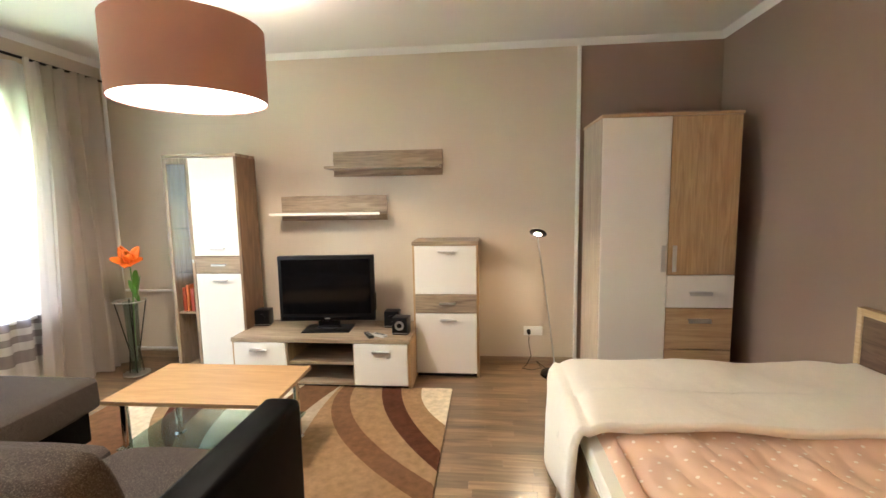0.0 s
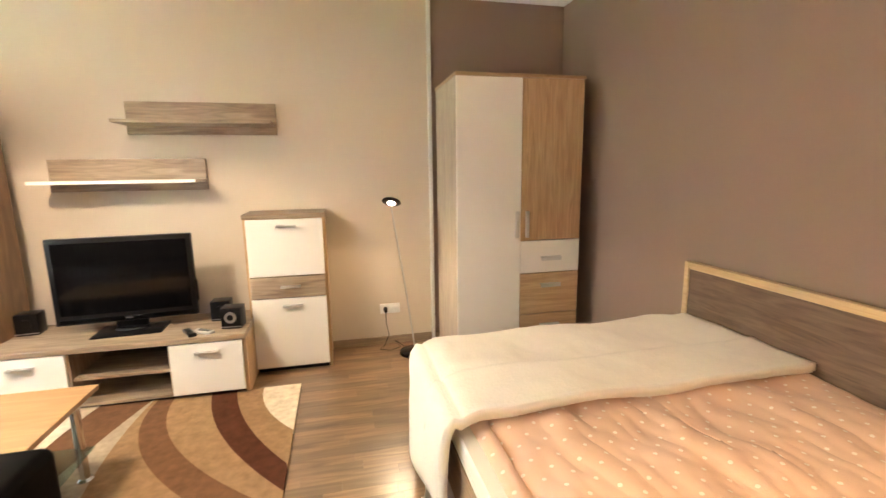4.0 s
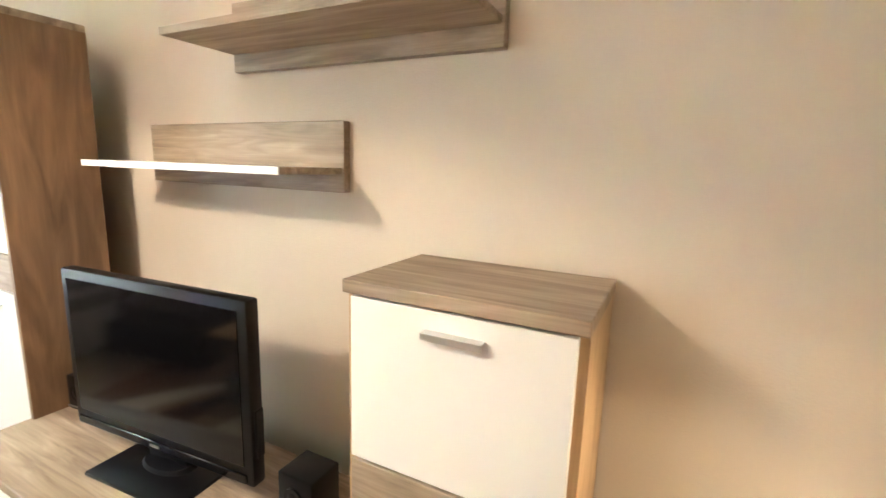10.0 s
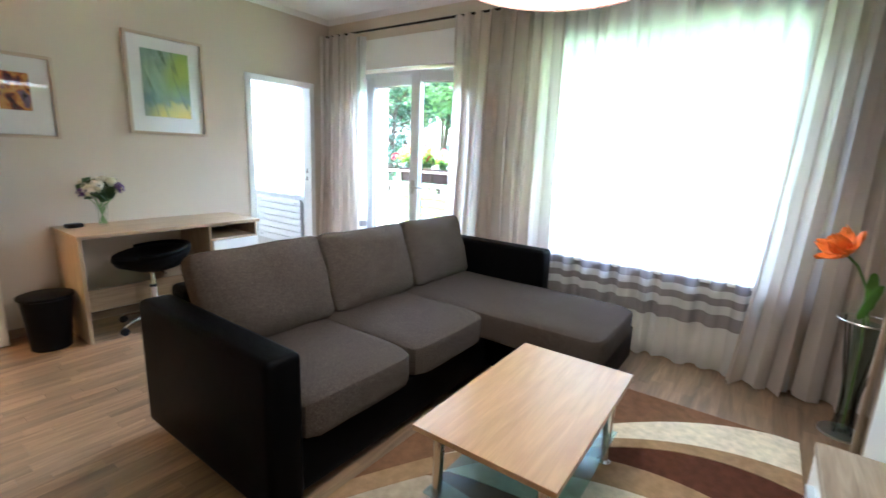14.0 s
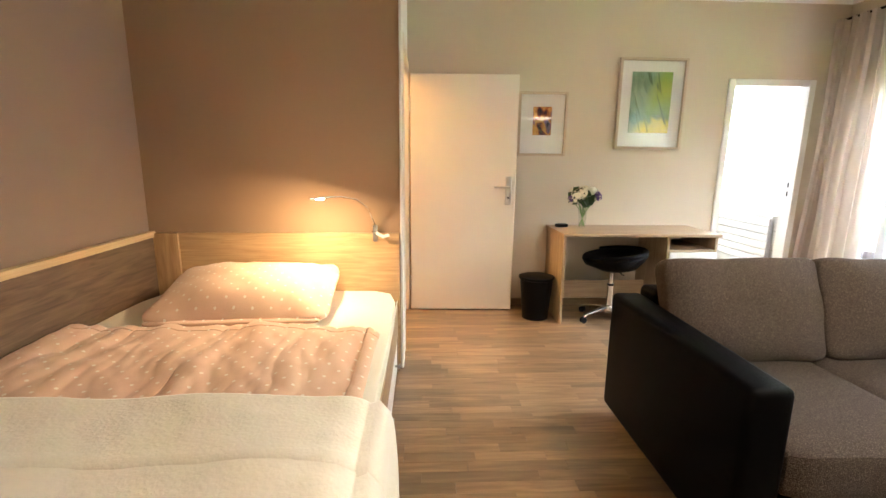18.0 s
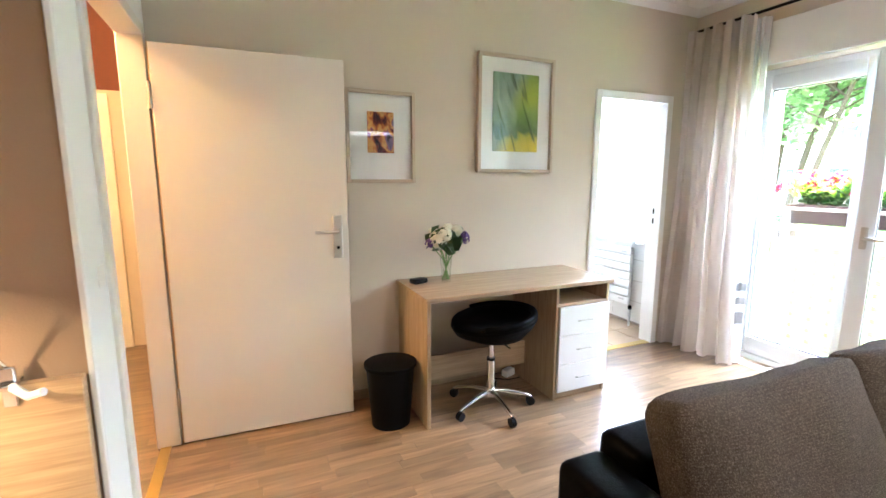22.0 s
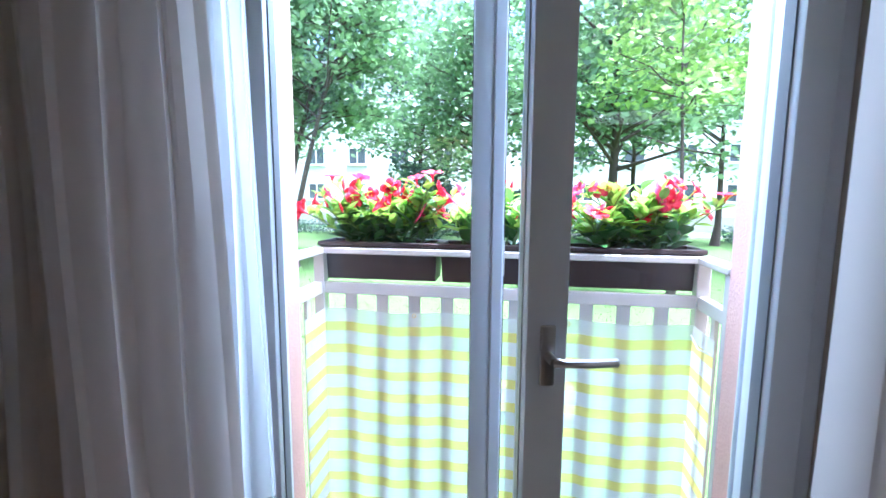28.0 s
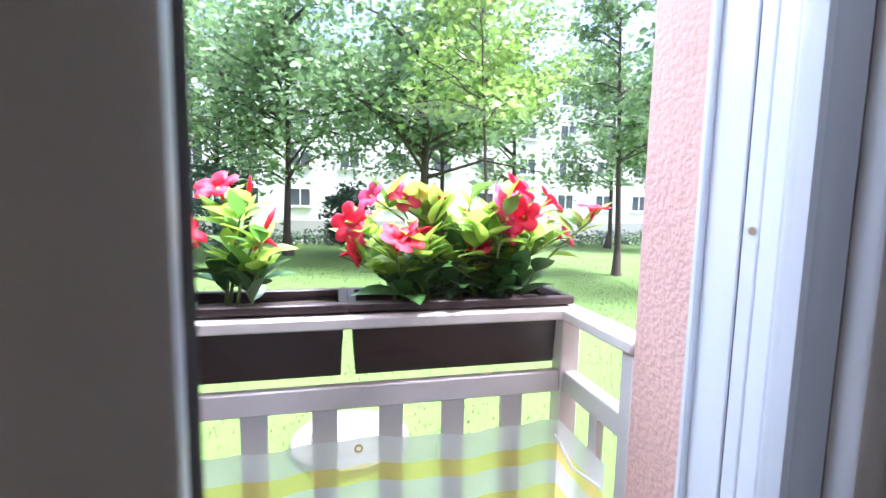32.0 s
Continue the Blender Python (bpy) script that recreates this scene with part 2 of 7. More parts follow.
def glass(name, tint=(1, 1, 1), rough=0.0, clear=0.92):
    m = bpy.data.materials.new(name)
    m.use_nodes = True
    nt = m.node_tree
    nt.nodes.remove(nt.nodes["Principled BSDF"])
    tp, gl, mx = nt.nodes.new("ShaderNodeBsdfTransparent"), nt.nodes.new("ShaderNodeBsdfGlossy"), nt.nodes.new("ShaderNodeMixShader")
    tp.inputs["Color"].default_value = (*tint, 1)
    gl.inputs["Roughness"].default_value = rough
    lw, pw, sc = nt.nodes.new("ShaderNodeLayerWeight"), nt.nodes.new("ShaderNodeMath"), nt.nodes.new("ShaderNodeMath")
    lw.inputs["Blend"].default_value = 0.5
    pw.operation, sc.operation = 'POWER', 'MULTIPLY_ADD'
    pw.inputs[1].default_value, sc.inputs[1].default_value, sc.inputs[2].default_value = 4.0, 0.85, 0.035
    nt.links.new(lw.outputs["Facing"], pw.inputs[0])
    nt.links.new(pw.outputs[0], sc.inputs[0])
    nt.links.new(sc.outputs[0], mx.inputs[0])
    nt.links.new(tp.outputs[0], mx.inputs[1])
    nt.links.new(gl.outputs[0], mx.inputs[2])
    nt.links.new(mx.outputs[0], nt.nodes["Material Output"].inputs["Surface"])
    return m


M_BEIGE = material("beige_wall_paint", (0.60, 0.52, 0.42), 0.92, vary=0.03, scale=2.5, bump=0.25, bump_scale=180)
M_BROWN = material("brown_wall_paint", (0.31, 0.215, 0.165), 0.9, vary=0.04, scale=2.5, bump=0.25, bump_scale=180)
# Bed-head wall brown with the bed lamp's warm glow put into its colour.
M_BROWN_LAMPLIT = material("lamp_warmed_brown_wall_paint", (0.35, 0.232, 0.145), 0.9, vary=0.04, scale=2.5, bump=0.25, bump_scale=180)
M_WHITE = material("white_paint", (0.80, 0.79, 0.77), 0.55, vary=0.02, scale=3)
M_CEIL = material("ceiling_paint", (0.80, 0.79, 0.77), 0.95, vary=0.02, scale=1.5, bump=0.15, bump_scale=150)
M_PVC = material("white_plastic_frame", (0.74, 0.76, 0.80), 0.3, vary=0.02, scale=4)
M_LACQ = material("white_lacquer", (0.80, 0.77, 0.72), 0.3, vary=0.015, scale=3)
M_DOOR = material("door_lacquer", (0.72, 0.68, 0.62), 0.35, vary=0.02, scale=2)
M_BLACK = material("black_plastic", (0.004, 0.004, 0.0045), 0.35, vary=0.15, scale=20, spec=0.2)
M_SEAL = material("grey_seal", (0.20, 0.20, 0.21), 0.6, vary=0.05)
M_SCREEN = material("black_screen_glass", (0.003, 0.003, 0.0035), 0.10, vary=0.1, scale=4, spec=0.22)
M_CHROME = material("chrome", (0.75, 0.75, 0.76), 0.12, 1.0, vary=0.03)
M_STEEL = material("brushed_steel", (0.55, 0.54, 0.52), 0.32, 1.0, vary=0.06, scale=30)
M_LEATHER = material("black_faux_leather", (0.0022, 0.0022, 0.0024), 0.42, vary=0.2, scale=12, bump=0.3, bump_scale=260, spec=0.03)
M_GREY = material("grey_woven_fabric", (0.052, 0.039, 0.031), 0.95, vary=0.6, scale=140, bump=1.0, bump_scale=330, spec=0.1)
M_CORD = material("ribbed_grey_fabric", (0.062, 0.047, 0.037), 0.95, vary=0.6, scale=140, bump=0.6, bump_scale=330, spec=0.1)
nt = M_CORD.node_tree
rib, co, bp, tone = nt.nodes.new("ShaderNodeTexWave"), nt.nodes.new("ShaderNodeTexCoord"), nt.nodes.new("ShaderNodeBump"), nt.nodes.new("ShaderNodeMix")
rib.wave_type, rib.bands_direction = 'BANDS', 'Z'
rib.inputs["Scale"].default_value, rib.inputs["Distortion"].default_value, rib.inputs["Detail"].default_value, rib.inputs["Detail Scale"].default_value = 46.0, 2.0, 2.0, 4.0
bp.inputs["Strength"].default_value, bp.inputs["Distance"].default_value = 0.16, 0.003
tone.data_type, tone.blend_type = 'RGBA', 'MULTIPLY'
tone.inputs[0].default_value = 0.12
old = nt.nodes["Principled BSDF"].inputs["Base Color"].links[0].from_socket
nt.links.new(co.outputs["Object"], rib.inputs["Vector"])
nt.links.new(rib.outputs["Fac"], bp.inputs["Height"])
nt.links.new(nt.nodes["Principled BSDF"].inputs["Normal"].links[0].from_socket, bp.inputs["Normal"])
nt.links.new(bp.outputs[0], nt.nodes["Principled BSDF"].inputs["Normal"])
nt.links.new(old, tone.inputs[6])
nt.links.new(rib.outputs["Color"], tone.inputs[7])
nt.links.new(tone.outputs[2], nt.nodes["Principled BSDF"].inputs["Base Color"])
for m in (M_GREY, M_CORD):
    nt = m.node_tree
    co, fleck, edge, mixf = nt.nodes.new("ShaderNodeTexCoord"), nt.nodes.new("ShaderNodeTexNoise"), nt.nodes.new("ShaderNodeMapRange"), nt.nodes.new("ShaderNodeMix")
    fleck.inputs["Scale"].default_value, fleck.inputs["Detail"].default_value = 330.0, 1.0
    edge.inputs[1].default_value, edge.inputs[2].default_value = 0.50, 0.72
    mixf.data_type = 'RGBA'
    mixf.inputs[7].default_value = (0.135, 0.107, 0.09, 1)
    base = nt.nodes["Principled BSDF"].inputs["Base Color"]
    nt.links.new(base.links[0].from_socket, mixf.inputs[6])
    nt.links.new(co.outputs["Object"], fleck.inputs["Vector"])
    nt.links.new(fleck.outputs["Fac"], edge.inputs[0])
    nt.links.new(edge.outputs[0], mixf.inputs[0])
    nt.links.new(mixf.outputs[2], base)
M_OAKX = wood("light_oak_along_x", (0.56, 0.38, 0.21), (0.40, 0.25, 0.125), "x", 0.4)
M_OAKZ = wood("light_oak_upright", (0.56, 0.38, 0.21), (0.38, 0.235, 0.115), "z", 0.45)
M_TABLE = wood("table_oak_along_x", (0.48, 0.295, 0.145), (0.34, 0.195, 0.088), "x", 0.4, 8, 2.0, 0.8)
M_ALU = material("satin_aluminium", (0.64, 0.63, 0.61), 0.36, 0.95, vary=0.05, scale=40)
M_GOAKX = wood("grey_oak_along_x", (0.43, 0.335, 0.235), (0.18, 0.125, 0.08), "x", 0.5, 9, 2.6, 0.9)
M_GOAKZ = wood("grey_oak_upright", (0.40, 0.30, 0.205), (0.20, 0.14, 0.09), "z", 0.5, 11, 3.5)
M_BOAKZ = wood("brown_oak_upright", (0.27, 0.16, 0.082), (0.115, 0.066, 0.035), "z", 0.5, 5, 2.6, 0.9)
M_DESKX = wood("desk_oak_along_x", (0.44, 0.33, 0.21), (0.30, 0.21, 0.13), "x", 0.45, 14, 3)
M_DESKZ = wood("desk_oak_upright", (0.44, 0.33, 0.21), (0.28, 0.195, 0.12), "z", 0.45, 14, 3)
M_FLOOR = wood("laminate_strip", (0.29, 0.186, 0.101), (0.158, 0.096, 0.051), "x", 0.36, 10, 2.2, 1.0, 0.24)
for key, val in (("Coat Weight", 1.0), ("Coat Roughness", 0.25)):
    M_FLOOR.node_tree.nodes["Principled BSDF"].inputs[key].default_value = val
M_BASE = wood("baseboard_oak", (0.34, 0.25, 0.165), (0.22, 0.155, 0.10), "x", 0.45)
M_CURTAIN = cloth("curtain_cloth", (0.68, 0.61, 0.55), 0.0, 0.62)
M_SHEER = cloth("sheer_cloth", (0.90, 0.91, 0.92), 0.28, 0.75)
M_STRIPE = cloth("sheer_grey_stripe", (0.30, 0.28, 0.29), 0.10, 0.5)
M_LINEN = material("cream_sheet", (0.78, 0.72, 0.60), 0.9, vary=0.03, scale=8, bump=0.3, bump_scale=300)
M_BLANKET = material("cream_blanket", (0.82, 0.75, 0.64), 0.95, vary=0.04, scale=40, bump=0.5, bump_scale=90, sheen=0.3)
M_PANE = glass("clear_pane")
M_LEAF = material("plant_leaf", (0.09, 0.22, 0.025), 0.45, vary=0.35, scale=14)


# ---- the large structure ----
XW, XE, YN, YS, CEIL = -2.98, 2.23, 4.58, -0.37, 2.66
XO = -3.46        # outer face of the window wall
XH = 0.75         # wall with the hall door
YB = 0.89         # brown wall at the head of the bed


def bm_wall(axis, a, b, u0, u1, z0, z1, holes):
    """A wall between a and b on its thin axis, from u0 to u1, with holes (u, u, z, z)."""
    us = sorted({u0, u1, *[h[0] for h in holes], *[h[1] for h in holes]})
    pieces = []
    for p, q in zip(us, us[1:]):
        cuts = sorted((h[2], h[3]) for h in holes if h[0] <= p and h[1] >= q)
        z = z0
        for c, d in cuts + [(z1, z1)]:
            if c > z:
                pieces.append(bm_box(a, b, p, q, z, c) if axis == "x" else bm_box(p, q, a, b, z, c))
            z = d
    bm = bm_join(pieces)
    bmesh.ops.remove_doubles(bm, verts=bm.verts[:], dist=1e-5)
    return bm


DOOR_W = (-0.06, 1.50, 0.0, 2.14)
WIN_W = (2.08, 3.80, 0.62, 2.20)
WIN_K = (-1.85, -0.72, 0.84, 2.10)
setting("wall_north", bm_box(XW - 0.26, 1.14, YN, YN + 0.2, -0.1, CEIL), M_BEIGE, "beige painted wall behind the television cabinets", "wall")
setting("wall_alcove", bm_box(1.14, XE, YN, YN + 0.2, -0.1, CEIL), M_BROWN, "brown painted wall behind the wardrobe", "wall")
setting("wall_east", bm_box(XE, XE + 0.2, -2.2, YN + 0.2, -0.1, CEIL), M_BROWN, "brown painted wall along the bed", "wall")
setting("wall_west", bm_wall("x", XW - 0.26, XW, -2.7, YN, -0.1, CEIL, [DOOR_W, WIN_W, WIN_K]), M_BEIGE, "beige painted window wall", "wall")
M_PINK = material("pink_plaster", (0.72, 0.45, 0.37), 0.95, vary=0.10, scale=6, bump=0.2, bump_scale=110)
for node in M_PINK.node_tree.nodes:
    if node.bl_idname == "ShaderNodeBump":
        node.inputs["Distance"].default_value = 0.03
setting("facade", bm_wall("x", XO, XW - 0.26, -6, 9, -1.4, 2.95, [(0.05, 1.425, -0.12, 2.3), WIN_W, WIN_K]), M_PINK, "rough pink plastered outer wall", "facade")
KD = (-2.72, -2.04, -0.02, 1.965)
setting("wall_south", bm_wall("y", YS - 0.1, YS, XW, XH + 0.12, -0.1, CEIL, [KD]), M_BEIGE, "beige painted wall with pictures", "wall")
setting("wall_bed_head", bm_box(XH, XE, YB - 0.12, YB, -0.1, CEIL), M_BROWN_LAMPLIT, "brown painted wall at the bed head", "wall")
HD = (-0.25, 0.62, -0.02, 2.02)
setting("wall_hall", bm_wall("x", XH, XH + 0.08, YS, YB - 0.12, -0.1, CEIL, [HD]), M_WHITE, "pale wall with the hall doorway", "wall")
setting("ceiling", bm_box(XW - 0.26, XE + 0.2, -2.7, YN + 0.2, CEIL, CEIL + 0.2), M_CEIL, "white painted ceiling", "ceiling")
setting("subfloor", bm_box(XW - 0.26, XE + 0.2, -2.7, YN + 0.2, -0.12, -0.012), M_BASE, "dark floor bed under the laminate", "floor")
M_KWALL = material("kitchen_wood_panel", (0.52, 0.34, 0.20), 0.6, vary=0.12, scale=12)
setting("wall_kitchen_south", bm_box(XW, 0.87, -2.3, -2.2, -0.1, CEIL), M_WHITE, "white kitchen wall", "wall")
setting("wall_kitchen_east", bm_box(-1.2, -1.1, -2.2, YS - 0.1, -0.1, CEIL), M_WHITE, "white kitchen wall", "wall")
setting("wall_hall_south", bm_box(0.75, XE, -2.1, -2.0, -0.1, CEIL), M_BEIGE, "hall wall with the entrance door", "wall")
setting("wall_hall_west", bm_box(0.65, 0.75, -2.1, YS - 0.1, -0.1, CEIL), M_BEIGE, "cream hall wall", "wall")
M_RED = material("dark_red_wall", (0.16, 0.055, 0.035), 0.85, vary=0.06, scale=3)


def cornice(name, x0, x1, y0, y1, nx, ny):
    pts = ((0, 0), (0.045, 0), (0.03, -0.018), (0.012, -0.035), (0, -0.045))
    bm = bmesh.new()
    ends = []
    for x, y in ((x0, y0), (x1, y1)):
        ends.append([bm.verts.new((x + nx * d, y + ny * d, CEIL + h - 0.001)) for d, h in pts])
    for k in range(len(pts)):
        bm.faces.new((ends[0][k], ends[0][(k + 1) % 5], ends[1][(k + 1) % 5], ends[1][k]))
    bm.faces.new(ends[0]), bm.faces.new(ends[1][::-1])
    bmesh.ops.recalc_face_normals(bm, faces=bm.faces[:])
    setting(name, bm, M_WHITE, "white plaster ceiling moulding", "moulding")


cornice("cornice_north", XW, XE, YN - 0.001, YN - 0.001, 0, -1)
cornice("cornice_east", XE - 0.001, XE - 0.001, YB, YN, -1, 0)
cornice("cornice_west", XW + 0.001, XW + 0.001, YS, YN, 1, 0)
cornice("cornice_south", XW, XH, YS + 0.001, YS + 0.001, 0, 1)
cornice("cornice_bed", XH, XE, YB + 0.001, YB + 0.001, 0, 1)
setting("trim_alcove", bm_box(1.125, 1.155, YN - 0.02, YN + 0.001, 0, CEIL - 0.045, 0.004), M_WHITE, "white upright strip between beige and brown wall", "trim")
setting("trim_bed_wall", bm_join([bm_box(XH - 0.012, XH + 0.004, YB - 0.002, YB + 0.012, 0, CEIL - 0.045, 0.003), bm_box(XH - 0.012, XH + 0.0, YB - 0.14, YB - 0.002, 0, CEIL - 0.045)]), M_WHITE, "white edge of the brown wall", "trim")


def baseboard(name, x0, x1, y0, y1):
    setting(name, bm_box(x0, x1, y0, y1, 0.0, 0.06, 0.004), M_BASE, "oak laminate baseboard", "baseboard")


baseboard("baseboard_north", XW, XE, YN - 0.015, YN)
baseboard("baseboard_east", XE - 0.015, XE, YB, YN - 0.015)
baseboard("baseboard_south", KD[1] + 0.06, XH - 0.05, YS, YS + 0.015)
baseboard("baseboard_west", XW, XW + 0.015, 1.56, YN - 0.015)


# ---- hall door ----
def frame_bars(u0, u1, z1, w, make):
    """Two jambs and a head round an opening: make(u0, u1, z0, z1) gives the mesh of a bar."""
    return [make(u0 - w, u0 + 0.012, 0.0, z1 + w), make(u1 - 0.012, u1 + w, 0.0, z1 + w), make(u0 + 0.012, u1 - 0.012, z1 - 0.012, z1 + w)]


hall_frame = thing("door_frame", "cream painted door frame of the hall doorway", "door frame", (XH, HD[0], 0), kind="structure")
for bm in frame_bars(0.0, HD[1] - HD[0], HD[3], 0.04, lambda a, b, c, d: bm_box(-0.014, 0.094, a, b, c, d, 0.004)):
    part("frame_bar", bm, M_DOOR, hall_frame)
leaf = thing("door_1", "cream white flush room door standing open against the wall", "door", (0.722, -0.2545, 0.0), 178.5, kind="structure")
part("door_leaf", bm_box(0.0, 0.882, -0.02, 0.02, 0.008, 1.985, 0.003), M_DOOR, leaf)
part("edge_strip", bm_box(-0.006, 0.0, -0.018, 0.018, 0.01, 1.983), M_OAKZ, leaf, "pale edge band of the door")


def door_handle(parent, x, y, z, side, turn=-1):
    plate = part("handle_plate", bm_box(x - 0.027, x + 0.027, min(y, y + side * 0.008), max(y, y + side * 0.008), z - 0.15, z + 0.09, 0.004), M_ALU, parent, "satin metal door plate")
    part("lever", bm_join([bm_cyl((x, y + side * 0.004, z), (x, y + side * 0.05, z), 0.009), bm_tube([(x, y + side * 0.048, z), (x + turn * 0.03, y + side * 0.052, z), (x + turn * 0.125, y + side * 0.05, z)], 0.0085)]), M_STEEL, plate)
    part("lock_cylinder", bm_cyl((x, y, z - 0.09), (x, y + side * 0.014, z - 0.09), 0.009), M_BLACK, plate, "dark lock cylinder")


door_handle(leaf, 0.822, -0.02, 1.085, -1)
for z in (0.25, 1.75):
    part("hinge", bm_cyl((-0.008, -0.02, z - 0.06), (-0.008, -0.02, z + 0.06), 0.008), M_STEEL, leaf)

ls = thing("light_switch", "white rocker light switch beside the hall doorway", "light switch", (XH, 0.765, 1.10))
part("cover_plate", bm_box(-0.010, -0.0005, -0.04, 0.04, -0.04, 0.04, 0.003, 2), M_WHITE, ls)
part("rocker", bm_box(-0.016, -0.010, -0.027, 0.027, -0.03, 0.03, 0.003, 2), M_LACQ, ls)

# ---- hall beyond the door ----
setting("wall_hall_panel", bm_box(0.752, XE - 0.002, -2.0, -1.992, 2.03, CEIL), M_RED, "dark red upper hall wall", "wall")
setting("wall_hall_east", bm_box(2.2, XE - 0.002, -1.99, 0.77, -0.05, CEIL), M_BEIGE, "cream hall wall", "wall")
mirror = thing("wall_mirror", "tall mirror in a wide pale frame on the hall wall", "mirror", (1.485, -1.999, 0))
M_MIRROR = material("mirror_glass", (0.92, 0.92, 0.92), 0.02, 1.0, vary=0.0)
part("mirror_glass", bm_box(-0.135, 0.135, 0.008, 0.014, 0.28, 1.85), M_MIRROR, mirror)
part("backing", bm_box(-0.213, 0.213, 0.0, 0.008, 0.001, 2.0), M_DOOR, mirror, "pale backing board")
for bm in (bm_box(-0.215, -0.135, 0.008, 0.03, 0.0, 2.0, 0.003), bm_box(0.135, 0.215, 0.008, 0.03, 0.0, 2.0, 0.003), bm_box(-0.135, 0.135, 0.008, 0.03, 1.85, 2.0, 0.003), bm_box(-0.135, 0.135, 0.008, 0.03, 0.0, 0.28, 0.003)):
    part("frame_bar", bm, M_DOOR, mirror)
entrance = thing("door_2", "dark brown entrance door with a paper note", "door", (2.199, -1.2, 0), 90, kind="structure")
M_DARKDOOR = wood("dark_door_wood", (0.075, 0.028, 0.018), (0.04, 0.015, 0.01), "z", 0.4)
part("door_leaf", bm_box(-0.45, 0.45, 0.0, 0.04, 0.01, 2.0, 0.004), M_DARKDOOR, entrance)
part("frame_bar", bm_box(-0.52, -0.45, 0.0, 0.05, 0, 2.07, 0.003), M_DOOR, entrance)
part("frame_bar", bm_box(0.45, 0.52, 0.0, 0.05, 0, 2.07, 0.003), M_DOOR, entrance)
part("frame_bar", bm_box(-0.45, 0.45, 0.0, 0.05, 2.0, 2.07, 0.003), M_DOOR, entrance)
part("paper_note", bm_box(-0.11, 0.10, 0.041, 0.043, 0.92, 1.2), M_WHITE, entrance, "white paper note")
door_handle(entrance, -0.38, 0.04, 1.05, 1, 1)
hall_lamp = thing("ceiling_light", "round warm ceiling light in the hall", "ceiling light", (1.5, -0.1, CEIL))
part("shade", bm_lathe([(0.02, -0.14), (0.10, -0.13), (0.15, -0.08), (0.16, -0.02), (0.16, -0.001)], 32), emitter("hall_globe", (1.0, 0.7, 0.35), 3.0), hall_lamp)

# ---- kitchen doorway and kitchen ----
kframe = thing("door_frame", "white painted steel door frame of the kitchen", "door frame", (0, 0, 0), kind="structure")
for bm in frame_bars(KD[0], KD[1], KD[3], 0.045, lambda a, b, c, d: bm_box(a, b, YS - 0.116, YS + 0.014, c, d, 0.004)):
    part("frame_bar", bm, M_WHITE, kframe)
for z in (1.03, 1.11):
    part("strike_hole", bm_box(KD[0] + 0.010, KD[0] + 0.014, YS - 0.06, YS - 0.045, z - 0.022, z + 0.022), M_BLACK, kframe, "dark latch slot")
M_BRASS = material("brass_strip", (0.62, 0.45, 0.15), 0.35, 1.0, vary=0.1)
setting("threshold_kitchen", bm_box(KD[0] + 0.012, KD[1] - 0.012, YS - 0.06, YS + 0.0, -0.002, 0.006, 0.002), M_BRASS, "brass threshold strip", "threshold")
setting("threshold_hall", bm_box(XH + 0.03, XH + 0.08, HD[0] + 0.012, HD[1] - 0.012, -0.002, 0.006, 0.002), M_BRASS, "brass threshold strip", "threshold")

M_TILE = material("wall_tile", (0.72, 0.70, 0.66), 0.2, vary=0.04, scale=5, random_by_object=0.04)
M_FTILE = material("floor_tile", (0.54, 0.39, 0.26), 0.35, vary=0.12, scale=7, random_by_object=0.07)
M_GROUT = material("grout", (0.30, 0.25, 0.20), 0.9)
kfloor = setting("floor_kitchen", bm_box(XW, -1.2, -2.2, YS - 0.06, -0.011, -0.004), M_GROUT, "beige tiled kitchen floor", "floor")
kw = setting("tiles_kitchen", bm_box(XW, XW + 0.004, -2.2, YS - 0.1, 0.0, 0.84), M_GROUT, "white tiled kitchen wall below the window", "wall")
kp = setting("panel_kitchen", bm_wall("x", XW + 0.0005, XW + 0.006, -2.2, YS - 0.1, 0.842, CEIL, [WIN_K]), M_KWALL, "wood-panelled upper kitchen wall", "wall")
for i in range(17):
    b = YS - 0.102 - i * 0.102
    low = 0.843 if b < WIN_K[0] + 0.04 or b - 0.1 > WIN_K[1] - 0.04 else WIN_K[3] + 0.002
    part("board", bm_box(XW + 0.006, XW + 0.016, b - 0.098, b, low, CEIL - 0.002, 0.003), M_KWALL, kp)
rad = thing("radiator", "white flat horizontal-fin kitchen radiator under the window", "radiator", (XW + 0.09, -1.23, 0))
for i in range(7):
    z = 0.20 + i * 0.079
    part("fin", bm_box(-0.015, 0.015, -0.44, 0.44, z, z + 0.072, 0.006, 2), M_WHITE, rad)
for y in (-0.36, 0.36):
    part("bracket", bm_box(-0.09, -0.015, y - 0.02, y + 0.02, 0.25, 0.70), M_WHITE, rad)
    for z in (0.245, 0.70):
        part("clip", bm_box(0.015, 0.021, y - 0.03, y + 0.03, z - 0.006, z + 0.006), M_STEEL, rad)
part("pipe", bm_tube([(0, -0.44, 0.24), (0, -0.50, 0.24), (-0.02, -0.52, 0.3), (-0.02, -0.52, 0.66), (-0.02, -0.56, 0.70)], 0.012), M_WHITE, rad)
part("valve", bm_lathe([(0.014, 0.16), (0.017, 0.17), (0.017, 0.19), (0.012, 0.20)], 16, 0.0, 0.455), M_BLACK, rad, "dark drain plug")
part("feed_pipe", bm_cyl((0, 0.455, 0.0), (0, 0.455, 0.165), 0.01), M_WHITE, rad)
